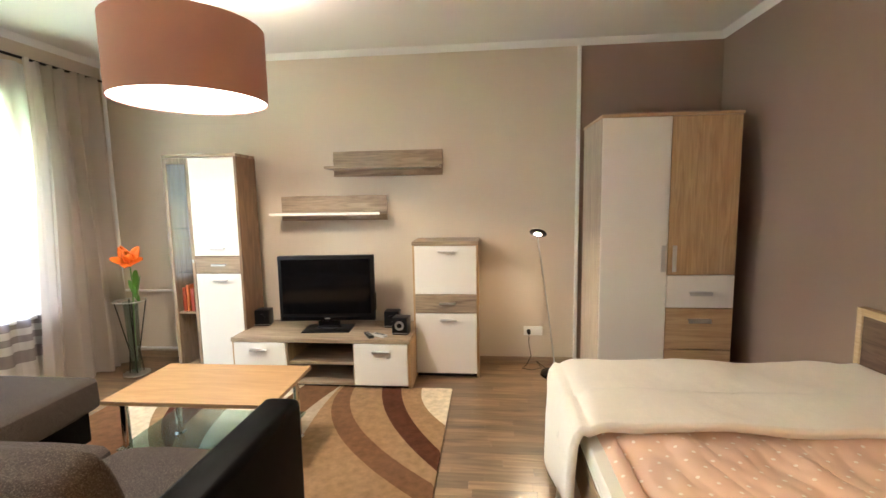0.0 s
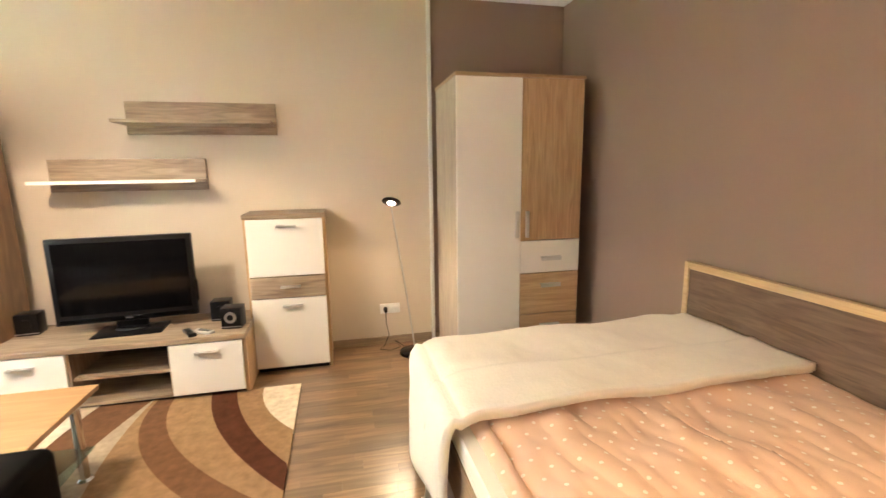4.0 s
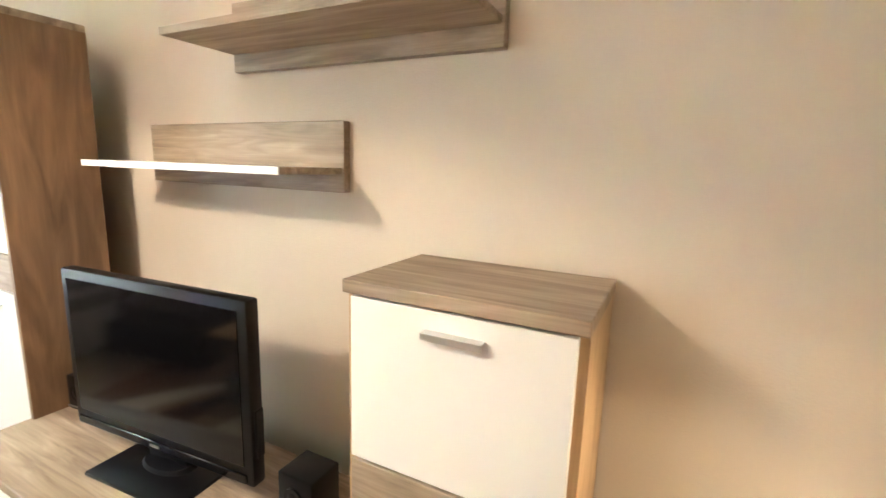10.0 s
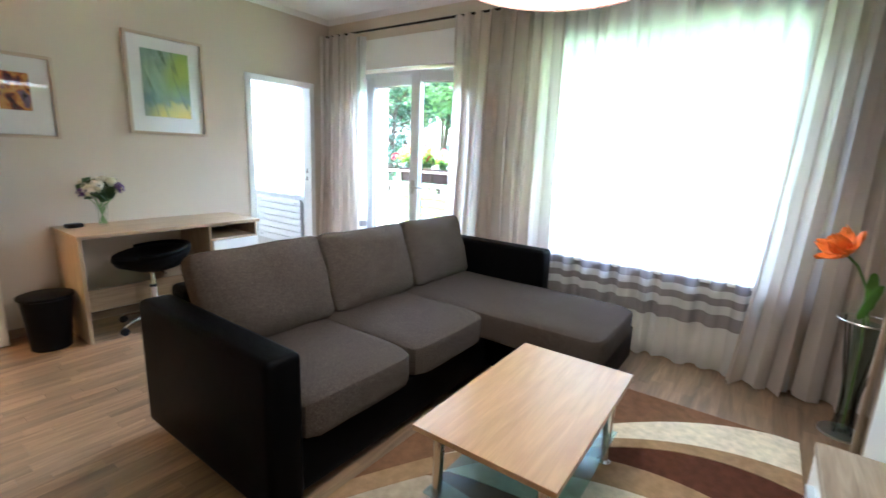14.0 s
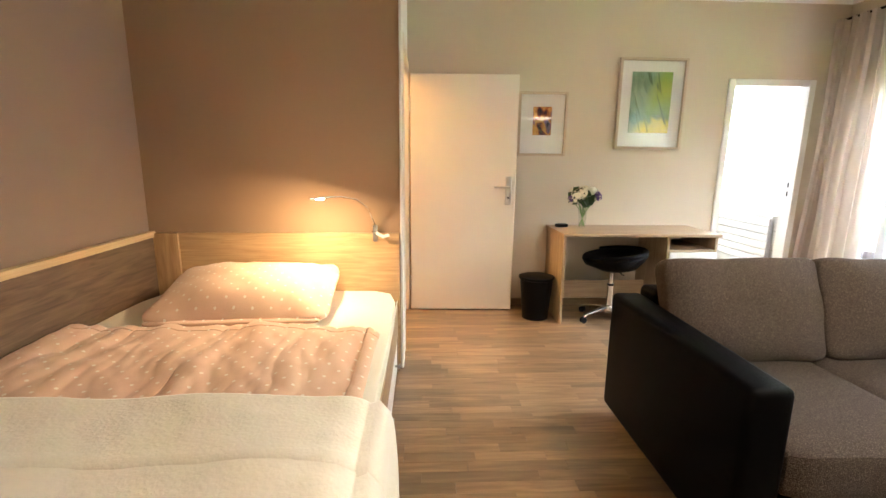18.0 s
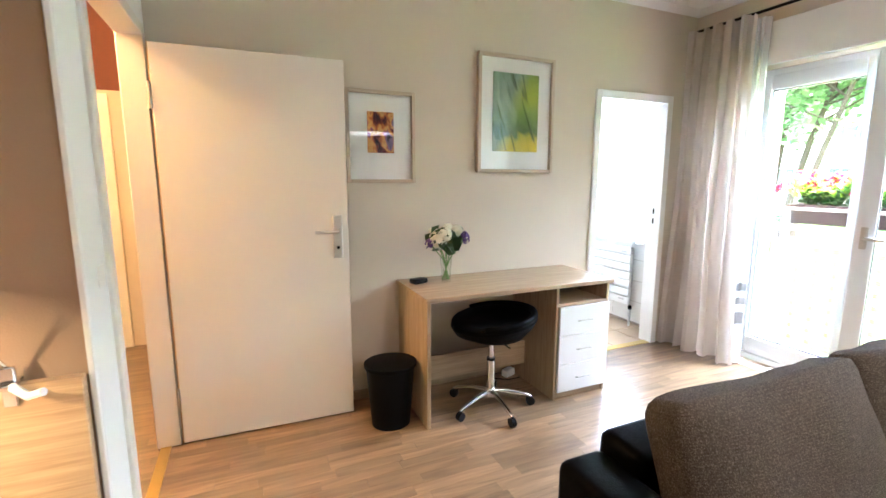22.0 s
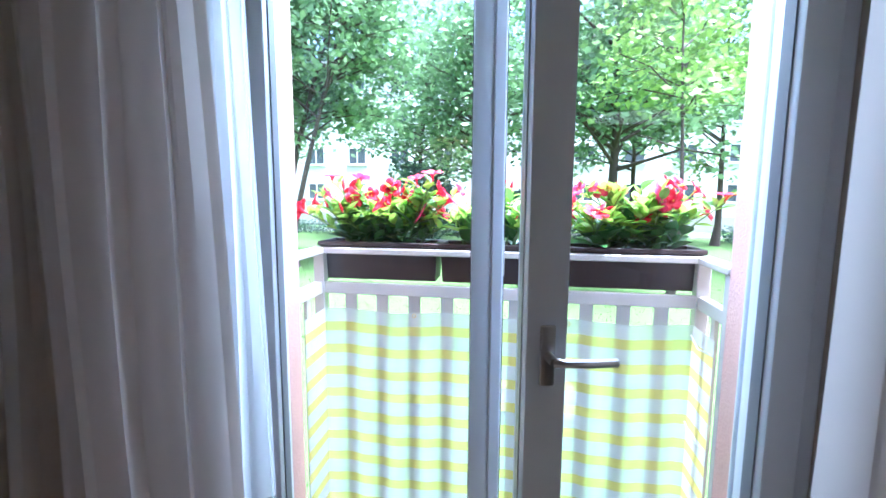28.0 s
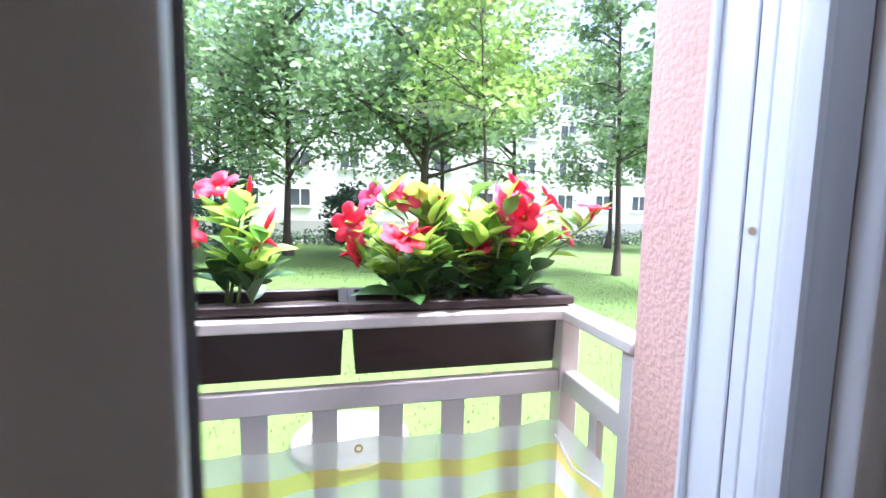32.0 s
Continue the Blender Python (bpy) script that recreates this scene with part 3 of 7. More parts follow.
setting("sill_kitchen", bm_box(XW - 0.2, XW + 0.05, WIN_K[0] - 0.05, WIN_K[1] + 0.05, WIN_K[2] - 0.022, WIN_K[2] + 0.002, 0.004), M_WHITE, "white kitchen window sill", "sill")


def window(name, label, y0, y1, z0, z1, x, sashes):
    w = thing(name, label, "window", (x, 0, 0), kind="structure")
    f = 0.06
    for bm in (bm_box(-0.035, 0.035, y0, y0 + f, z0, z1, 0.004), bm_box(-0.035, 0.035, y1 - f, y1, z0, z1, 0.004), bm_box(-0.035, 0.035, y0 + f, y1 - f, z0, z0 + f, 0.004), bm_box(-0.035, 0.035, y0 + f, y1 - f, z1 - f, z1, 0.004)):
        part("frame_bar", bm, M_PVC, w)
    n = sashes
    for i in range(n):
        a, b = y0 + f + (y1 - y0 - 2 * f) * i / n, y0 + f + (y1 - y0 - 2 * f) * (i + 1) / n
        s = part("sash", bm_join([bm_box(-0.03, 0.04, a, a + f, z0 + f, z1 - f, 0.004), bm_box(-0.03, 0.04, b - f, b, z0 + f, z1 - f, 0.004), bm_box(-0.03, 0.04, a + f, b - f, z0 + f, z0 + 2 * f, 0.004), bm_box(-0.03, 0.04, a + f, b - f, z1 - 2 * f, z1 - f, 0.004)]), M_PVC, w)
        p = part("pane", bm_box(-0.004, 0.004, a + f, b - f, z0 + 2 * f, z1 - 2 * f), M_PANE, s)
        p.visible_shadow = False
    return w


window("window_1", "large white plastic window behind the sheer curtain", WIN_W[0], WIN_W[1], WIN_W[2], WIN_W[3], XW - 0.20, 2)
window("window_2", "white plastic kitchen window", WIN_K[0], WIN_K[1], WIN_K[2], WIN_K[3], XW - 0.20, 2)
setting("sill_room", bm_box(XW - 0.16, XW + 0.04, WIN_W[0] - 0.04, WIN_W[1] + 0.04, WIN_W[2] - 0.025, WIN_W[2] + 0.002, 0.004), M_WHITE, "white inner window sill", "sill")

# ---- balcony door: a fixed leaf and a leaf standing ajar ----
XD = XW - 0.20
LEAF_TURN = 16
setting("lintel", bm_box(XW - 0.03, XW + 0.012, DOOR_W[0] - 0.12, 1.62, 2.14, 2.42, 0.004), M_WHITE, "white shutter box above the balcony door", "lintel")
bd = thing("door_3", "white plastic balcony door frame with one leaf shut", "balcony door", (XD, 0, 0), kind="structure")
y0, y1, z1 = DOOR_W[0], DOOR_W[1], DOOR_W[3]
for bm in (bm_box(-0.035, 0.035, y0, y0 + 0.055, 0.0, z1, 0.004), bm_box(-0.035, 0.035, y1 - 0.055, y1, 0.0, z1, 0.004), bm_box(-0.035, 0.035, y0 + 0.055, y1 - 0.055, z1 - 0.05, z1, 0.004), bm_box(-0.05, 0.05, y0 + 0.055, y1 - 0.055, 0.0, 0.045, 0.006)):
    part("frame_bar", bm, M_PVC, bd)

# stepped outer profile of the hinge-side jamb, from the plaster inwards
for a, b, c in ((-0.160, -0.150, 1.412), (-0.150, -0.128, 1.421), (-0.128, -0.088, 1.411), (-0.082, -0.061, 1.407)):
    part("jamb_step", bm_box(a, b, c, 1.4245, 0.0, z1, 0.002), M_PVC, bd)
part("jamb_step", bm_box(-0.0605, -0.0355, 1.407, 1.498, 0.0, z1, 0.002), M_PVC, bd)
part("seal", bm_box(-0.088, -0.082, 1.413, 1.4245, 0.0, z1, 0.001), M_BLACK, bd, "dark rubber seal")
part("screw", bm_cyl((-0.068, 1.408, 1.347), (-0.068, 1.4055, 1.347), 0.005, n=12), M_STEEL, bd, "small screw head")


def leaf_parts(parent, w, z0, z1, stile=0.105, lock=0.076):
    """A glazed leaf from 0 to w along y, hung at y = w."""
    d0, d1 = -0.035, 0.04
    for bm in (bm_box(d0, d1, 0, stile, z0, z1, 0.006, 2), bm_box(d0, d1, w - lock, w, z0, z1, 0.006, 2)):
        part("stile", bm, M_PVC, parent)
    part("bottom_rail", bm_box(d0, d1, stile, w - lock, z0, z0 + 0.125, 0.006, 2), M_PVC, parent)
    part("top_rail", bm_box(d0, d1, stile, w - lock, z1 - 0.10, z1, 0.006, 2), M_PVC, parent)
    for a, b, c, d in ((stile, stile + 0.004, z0 + 0.125, z1 - 0.1), (w - lock - 0.004, w - lock, z0 + 0.125, z1 - 0.1), (stile + 0.004, w - lock - 0.004, z0 + 0.125, z0 + 0.133), (stile + 0.004, w - lock - 0.004, z1 - 0.108, z1 - 0.1)):
        part("gasket", bm_box(-0.012, 0.018, a, b, c, d), M_SEAL, parent, "grey rubber glazing seal")
    p = part("pane", bm_box(-0.006, 0.006, stile, w - lock, z0 + 0.125, z1 - 0.1), M_PANE, parent)
    p.visible_shadow = False


shut = part("fixed_leaf", bm_box(0.036, 0.05, 0.735, 0.765, 0.06, 2.09, 0.004), M_PVC, bd, "white cover strip of the shut leaf")
shut.location = (0, 0, 0)
fixed = thing("door_4", "shut white glazed balcony door leaf", "balcony door", (XD, 0.035, 0), kind="structure")
leaf_parts(fixed, 0.725, 0.047, 2.10)
part("seal", bm_box(-0.034, -0.024, 0.725, 0.730, 0.06, 2.09, 0.001), M_BLACK, fixed, "dark rubber door seal")
part("lock_rail", bm_box(-0.006, 0.010, 0.7252, 0.7285, 0.10, 2.05, 0.001), M_STEEL, fixed, "steel lock rail in the leaf edge")
for z in (0.45, 1.2, 1.5):
    part("strike_plate", bm_box(0.0, 0.016, 0.7255, 0.732, z - 0.045, z + 0.045, 0.001), M_STEEL, fixed, "steel strike plate")
for z in (0.2, 2.02):
    part("hinge", bm_cyl((0.045, -0.005, z - 0.05), (0.045, -0.005, z + 0.05), 0.009), M_PVC, fixed)
ajar = thing("door_5", "glazed white balcony door leaf standing ajar", "balcony door", (XD + 0.02, 1.445, 0), LEAF_TURN, kind="structure")
part("lock_edge", bm_box(-0.01, 0.012, -0.663, -0.66, 0.2, 1.95), M_STEEL, ajar, "steel lock strip on the leaf edge")
d0, d1, w, st, z0, z1 = -0.035, 0.04, 0.66, 0.09, 0.047, 2.10
for bm in (bm_box(d0, d1, -w, -w + st, z0, z1, 0.006, 2), bm_box(d0, d1, -st, 0, z0, z1, 0.006, 2)):
    part("stile", bm, M_PVC, ajar)
part("bottom_rail", bm_box(d0, d1, -w + st, -st, z0, z0 + 0.125, 0.006, 2), M_PVC, ajar)
part("top_rail", bm_box(d0, d1, -w + st, -st, z1 - 0.10, z1, 0.006, 2), M_PVC, ajar)
for a, b, c, d in ((-w + st, -w + st + 0.004, z0 + 0.125, z1 - 0.1), (-st - 0.004, -st, z0 + 0.125, z1 - 0.1), (-w + st + 0.004, -st - 0.004, z0 + 0.125, z0 + 0.133), (-w + st + 0.004, -st - 0.004, z1 - 0.108, z1 - 0.1)):
    part("gasket", bm_box(-0.012, 0.018, a, b, c, d), M_SEAL, ajar, "grey rubber glazing seal")
p = part("pane", bm_box(-0.006, 0.006, -w + st, -st, z0 + 0.125, z1 - 0.1), M_PANE, ajar)
p.visible_shadow = False
hp = part("handle_plate", bm_box(d1, d1 + 0.012, -w + 0.028, -w + 0.061, 0.965, 1.095, 0.005, 2), M_STEEL, ajar, "grey metal handle plate")
part("lever", bm_join([bm_cyl((d1 + 0.01, -w + 0.045, 1.03), (d1 + 0.05, -w + 0.045, 1.03), 0.010), bm_tube([(d1 + 0.045, -w + 0.045, 1.03), (d1 + 0.055, -w + 0.068, 1.03), (d1 + 0.056, -w + 0.115, 1.028), (d1 + 0.05, -w + 0.175, 1.026)], 0.0095)]), M_STEEL, hp, "grey metal lever handle")
for z in (0.2, 2.02):
    part("hinge", bm_cyl((0.045, 0.004, z - 0.05), (0.045, 0.004, z + 0.05), 0.009), M_PVC, ajar)

# ---- curtains ----
rod = thing("curtain_rod", "dark metal curtain rod below the ceiling", "curtain rod", (XW + 0.12, 0, 2.47))
part("rod", bm_cyl((0, YS + 0.06, 0), (0, YN - 0.08, 0), 0.010), M_BLACK, rod)
for y in (-0.1, 1.75, 4.3):
    part("bracket", bm_box(-0.12, 0.0, y - 0.004, y + 0.004, -0.004, 0.012), M_BLACK, rod)


def curtain(name, label, x, y0, y1, z0, z1, folds, amp, mat, group="", flare=0.0, seed=1, stripes=None, parent=None, squeeze=0.0):
    """Hanging cloth with folds; flare widens it towards the floor; stripes give (z0, z1) of grey bands."""
    rng = random.Random(seed)
    ph = [rng.uniform(0, 6.28) for _ in range(6)]
    nu, zs = int(folds * 10), []
    marks = sorted({z0, z1, *[s for p in (stripes or []) for s in p]})
    for a, b in zip(marks, marks[1:]):
        k = max(1, int((b - a) / 0.12))
        zs += [a + (b - a) * i / k for i in range(k)]
    zs.append(z1)
    bm = bmesh.new()
    rows = []
    for z in zs:
        h = (z - z0) / (z1 - z0)
        row = []
        for i in range(nu + 1):
            u = i / nu
            w = u * folds * 2 * math.pi
            wob = 0.5 * math.sin(0.37 * w + ph[0]) + 0.35 * math.sin(0.21 * w + ph[1] + h)
            d = amp * (0.75 + 0.35 * math.sin(0.5 * w + ph[2])) * math.sin(w + wob + 0.5 * (1 - h) * math.sin(u * 9 + ph[3]))
            mid = (y0 + y1) / 2
            wide = 1 + flare * (1 - h) ** 2 - squeeze * math.sin(math.pi * h)
            y = mid + (y0 + (y1 - y0) * u - mid) * wide + 0.3 * amp * math.sin(2 * w + ph[4])
            row.append(bm.verts.new((x + d * (1 + 0.6 * (1 - h)) + 0.01 * math.sin(z * 3 + ph[5] + 7 * u), y, z + (0.006 * math.sin(w * 0.5 + ph[1]) if z == z0 else 0))))
        rows.append(row)
    striped = []
    for r, (a, b) in enumerate(zip(rows, rows[1:])):
        zc = (zs[r] + zs[r + 1]) / 2
        for i in range(nu):
            f = bm.faces.new((a[i], a[i + 1], b[i + 1], b[i]))
            f.material_index = 1 if any(p < zc < q for p, q in (stripes or [])) else 0
    ob = finish(name, bm, mat)
    if stripes:
        ob.data.materials.append(M_STRIPE)
    return tagged(ob, label, "curtain", group)


curtain("curtain", "heavy beige curtain gathered in the window corner", XW + 0.13, -0.30, 0.17, 0.012, 2.47, 5, 0.055, M_CURTAIN, "room curtains", 0.30, 3)
curtain("curtain", "heavy beige curtain between balcony door and window", XW + 0.13, 1.36, 2.30, 0.012, 2.47, 9, 0.045, M_CURTAIN, "room curtains", 0.10, 5)
curtain("curtain", "heavy beige curtain beside the glazed cabinet", XW + 0.13, 3.74, 4.40, 0.012, 2.47, 7, 0.05, M_CURTAIN, "room curtains", 0.38, 8)
curtain("sheer_curtain", "white sheer curtain with grey bands over the window", XW + 0.06, 2.15, 4.02, 0.012, 2.45, 13, 0.026, M_SHEER, "sheer curtains", 0, 11, [(0.31, 0.40), (0.46, 0.51), (0.56, 0.62)])
curtain("sheer_curtain", "white sheer curtain with grey bands pushed beside the balcony door", XW + 0.05, 0.10, 0.22, 0.012, 2.45, 3, 0.03, M_SHEER, "sheer curtains", 0.4, 12, [(0.31, 0.40), (0.46, 0.51), (0.56, 0.62)])
curtain("sheer_curtain", "white sheer kitchen curtain ending above the radiator", XW + 0.10, -2.0, -0.62, 0.80, 2.12, 12, 0.022, M_SHEER, "sheer curtains", 0, 15)


# ---- furniture helpers ----
def bar_handle(parent, x, y, z, length, along="x", out=-1, wide=0.015):
    """A brushed bar handle that stands off the front at y."""
    h = length / 2
    if along == "x":
        bm = bm_join([bm_box(x - h, x + h, y + out * 0.024, y + out * 0.020, z + 0.005 - wide, z + 0.005, 0.0008), bm_box(x - h, x + h, y + out * 0.0202, y + 0.001, z + 0.0005, z + 0.0045)])
    else:
        bm = bm_join([bm_box(x - wide / 2, x + wide / 2, y + out * 0.028, y + out * 0.018, z - h, z + h, 0.002), bm_box(x - 0.005, x + 0.005, y + out * 0.018, y + 0.001, z - h + 0.012, z - h + 0.022), bm_box(x - 0.005, x + 0.005, y + out * 0.018, y + 0.001, z + h - 0.022, z + h - 0.012)])
    bmesh.ops.recalc_face_normals(bm, faces=bm.faces[:])
    return part("handle", bm, M_ALU, parent, "satin aluminium bar handle")


def front(name, parent, x0, x1, z0, z1, y, mat, handle=None, label=""):
    f = part(name, bm_box(x0 + 0.002, x1 - 0.002, y - 0.018, y, z0 + 0.002, z1 - 0.002, 0.0015), mat, parent, label)
    if handle:
        bar_handle(f, handle[0], y - 0.018, handle[1], handle[2], handle[3] if len(handle) > 3 else "x", -1, handle[4] if len(handle) > 4 else 0.015)
    return f


# ---- wardrobe ----
wx0, wx1, wy0, wy1, wh = 1.18, 2.07, 3.96, 4.53, 1.97
wd = thing("wardrobe", "tall wardrobe with one white and one light oak door and drawers", "wardrobe", (wx0, wy0, 0))
W, D = wx1 - wx0, wy1 - wy0
M_SONZ = wood("grey_sonoma_upright", (0.52, 0.44, 0.345), (0.36, 0.295, 0.225), "z", 0.5, 8, 3)
part("side_panel", bm_box(0, 0.018, 0, D, 0.0, wh - 0.02), M_SONZ, wd, "pale grey oak side panel")
part("side_panel", bm_box(W - 0.018, W, 0, D, 0.0, wh - 0.02), M_SONZ, wd)
part("top_panel", bm_box(-0.006, W + 0.006, -0.022, D, wh - 0.02, wh, 0.002), M_OAKX, wd)
part("back_panel", bm_box(0.018, W - 0.018, D - 0.006, D, 0.05, wh - 0.02), M_OAKZ, wd)
part("plinth", bm_box(0.018, W - 0.018, 0.02, 0.035, 0.0, 0.05), M_BLACK, wd)
part("bottom_panel", bm_box(0.018, W - 0.018, 0.0, D - 0.006, 0.05, 0.066), M_OAKX, wd)
part("divider", bm_box(0.44, 0.456, 0.002, D - 0.006, 0.066, wh - 0.02), M_OAKZ, wd)
M_LACQW = material("warm_white_laminate", (0.80, 0.76, 0.69), 0.38, vary=0.03, scale=3)
front("door", wd, 0.0, 0.448, 0.03, wh - 0.022, 0.0, M_LACQW, (0.412, 1.0, 0.18, "z", 0.026), "white laminate wardrobe door")
front("door", wd, 0.448, W, 0.885, wh - 0.022, 0.0, M_OAKZ, (0.485, 1.0, 0.18, "z", 0.026), "light oak wardrobe door")
front("drawer", wd, 0.448, W, 0.655, 0.883, 0.0, M_LACQW, (0.67, 0.765, 0.15, "x", 0.027), "white drawer front")
front("drawer", wd, 0.448, W, 0.36, 0.653, 0.0, M_OAKX, (0.67, 0.575, 0.15, "x", 0.027), "light oak drawer front")
front("drawer", wd, 0.448, W, 0.065, 0.358, 0.0, M_OAKX, (0.67, 0.28, 0.15, "x", 0.027), "light oak drawer front")

# ---- highboard ----
hb = thing("highboard", "narrow highboard with white flaps and an oak drawer", "cabinet", (-0.185, 4.245, 0))
W, D = 0.52, 0.325
part("side_panel", bm_box(0, 0.02, 0, D, 0.0, 1.07), M_OAKZ, hb)
part("side_panel", bm_box(W - 0.02, W, 0, D, 0.0, 1.07), M_OAKZ, hb)
part("top_panel", bm_box(-0.002, W + 0.002, -0.022, D, 1.07, 1.10, 0.002), M_GOAKX, hb, "grey oak top")
part("plinth", bm_box(0.02, W - 0.02, 0.015, 0.03, 0.0, 0.04), M_BLACK, hb)
part("back_panel", bm_box(0.02, W - 0.02, D - 0.006, D, 0.04, 1.07), M_OAKZ, hb)
front("flap", hb, 0.016, W - 0.016, 0.68, 1.066, 0.0, M_LACQ, (0.27, 1.02, 0.13), "white flap door")
front("drawer", hb, 0.016, W - 0.016, 0.53, 0.677, 0.0, M_GOAKX, (0.275, 0.61, 0.13), "grey oak drawer front")
front("flap", hb, 0.016, W - 0.016, 0.035, 0.527, 0.0, M_LACQ, (0.28, 0.475, 0.13), "white flap door")

# ---- television stand ----
ts = thing("tv_stand", "low grey oak television stand with two white drawers", "tv stand", (-1.565, 3.965, 0))
W, D = 1.395, 0.50
part("top_panel", bm_box(0, W, -0.02, D, 0.365, 0.398, 0.003), M_GOAKX, ts)
part("side_panel", bm_box(0.0, 0.022, 0, D, 0.0, 0.365), M_OAKZ, ts)
part("side_panel", bm_box(W - 0.022, W, 0, D, 0.0, 0.365), M_OAKZ, ts)
part("divider", bm_box(0.425, 0.445, 0.003, D, 0.03, 0.365), M_GOAKZ, ts)
part("divider", bm_box(0.955, 0.975, 0.003, D, 0.03, 0.365), M_GOAKZ, ts)
part("shelf", bm_box(0.445, 0.955, 0.02, D, 0.185, 0.203), M_GOAKX, ts)
part("bottom_panel", bm_box(0.022, W - 0.022, 0.003, D, 0.03, 0.048), M_GOAKX, ts)
part("plinth", bm_box(0.022, W - 0.022, 0.02, 0.035, 0.0, 0.03), M_BLACK, ts)
# Black stands for the shade inside the open compartments, put into the panel's colour.
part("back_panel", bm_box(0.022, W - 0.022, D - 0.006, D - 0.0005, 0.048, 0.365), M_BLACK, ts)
front("drawer", ts, 0.02, 0.435, 0.04, 0.362, 0.0, M_LACQ, (0.22, 0.305, 0.13), "white drawer front")
front("drawer", ts, 0.965, W - 0.02, 0.04, 0.362, 0.0, M_LACQ, (1.175, 0.305, 0.13), "white drawer front")

# ---- tall display cabinet ----
tc = thing("display_cabinet", "tall cabinet with a glass door strip and white doors", "cabinet", (-2.155, 4.165, 0))
W, D, H = 0.615, 0.275, 1.81
part("side_panel", bm_box(0, 0.02, 0, D, 0, H - 0.025), M_GOAKZ, tc)
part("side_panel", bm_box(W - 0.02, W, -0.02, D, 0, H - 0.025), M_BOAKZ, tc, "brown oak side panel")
part("top_panel", bm_box(0, W, -0.02, D, H - 0.025, H, 0.002), M_GOAKX, tc)
part("plinth", bm_box(0.02, W - 0.02, 0.01, 0.03, 0, 0.05), M_BLACK, tc)
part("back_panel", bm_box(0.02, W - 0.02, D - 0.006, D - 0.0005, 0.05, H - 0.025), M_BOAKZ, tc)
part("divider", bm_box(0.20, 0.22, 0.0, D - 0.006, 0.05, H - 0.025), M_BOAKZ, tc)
part("bottom_panel", bm_box(0.02, W - 0.02, 0, D - 0.006, 0.05, 0.068), M_GOAKX, tc)
for z in (1.22, 1.50, 0.86):
    part("glass_shelf", bm_box(0.02, 0.20, 0.01, D - 0.006, z, z + 0.008), glass("shelf_glass", (0.9, 0.96, 0.95)), tc, "thin glass shelf")
for z in (0.52,):
    part("shelf", bm_box(0.02, 0.20, 0.01, D - 0.006, z, z + 0.016), M_GOAKX, tc)
gd = part("glass_door", bm_join([bm_box(0.002, 0.032, -0.02, -0.001, 0.05, H - 0.027, 0.002), bm_box(0.188, 0.212, -0.02, -0.001, 0.05, H - 0.027, 0.002), bm_box(0.032, 0.188, -0.02, -0.001, H - 0.075, H - 0.027, 0.002), bm_box(0.032, 0.188, -0.02, -0.001, 0.05, 0.10, 0.002)]), M_GOAKZ, tc, "grey oak door frame with glass")
part("pane", bm_box(0.032, 0.188, -0.012, -0.008, 0.10, H - 0.075), M_PANE, gd)
part("knob", bm_lathe([(0.006, 0.0), (0.006, 0.012), (0.011, 0.016), (0.011, 0.024), (0.004, 0.026)], 12, 0.2, -0.02), M_STEEL, gd).location = (0, 0, 0.95)
front("door", tc, 0.214, W - 0.02, 1.005, H - 0.027, 0.0, M_LACQ, (0.42, 1.065, 0.12), "white cabinet door")
front("drawer", tc, 0.214, W - 0.02, 0.865, 1.002, 0.0, M_GOAKX, (0.42, 0.935, 0.12), "grey oak drawer front")
front("door", tc, 0.214, W - 0.02, 0.055, 0.862, 0.0, M_LACQ, (0.425, 0.805, 0.12), "white cabinet door")
for i, (w, h, c) in enumerate(((0.025, 0.20, (0.5, 0.08, 0.03)), (0.02, 0.22, (0.6, 0.16, 0.04)), (0.03, 0.19, (0.35, 0.05, 0.03)), (0.022, 0.21, (0.55, 0.45, 0.35)))):
    b = thing("book", "upright book with a red and orange cover in the cabinet", "book", (-2.105 + i * 0.035, 4.19, 0.537), group="books in the cabinet")
    part("cover", bm_box(0, w, 0, 0.15, 0, h, 0.002), material("book_cover", c, 0.5, vary=0.1), b)
    part("page_block", bm_box(0.003, w - 0.003, 0.004, 0.152, 0.004, h - 0.004), M_WHITE, b)

# ---- television ----
tv = thing("television", "black flat screen television switched off", "television", (-0.878, 4.192, 0.392), 4.5)
part("foot", bm_join([bm_box(-0.19, 0.19, -0.10, 0.13, 0.0, 0.016, 0.006, 2), bm_lathe([(0.02, 0.034), (0.09, 0.028), (0.10, 0.016)], 32, 0, 0.04, 1, 0.6), bm_box(-0.09, 0.09, 0.03, 0.06, 0.018, 0.09, 0.01)]), M_BLACK, tv, "flat black foot plate")
part("body", bm_box(-0.385, 0.385, 0.0, 0.045, 0.075, 0.606, 0.008, 2), M_BLACK, tv)
part("rear_housing", bm_box(-0.30, 0.30, 0.045, 0.10, 0.12, 0.52, 0.02, 2), M_BLACK, tv)
part("screen", bm_box(-0.354, 0.354, -0.003, 0.001, 0.135, 0.576), M_SCREEN, tv, "dark glossy screen")
part("speaker_bar", bm_box(-0.364, 0.364, -0.006, 0.001, 0.084, 0.112, 0.003), M_SCREEN, tv, "glossy lower strip")
part("emblem", bm_box(-0.02, 0.02, -0.008, -0.005, 0.094, 0.102), M_STEEL, tv, "small silver badge")
part("socket_panel", bm_box(0.382, 0.392, 0.01, 0.04, 0.16, 0.30, 0.003), M_BLACK, tv)

# ---- loudspeakers, remotes ----


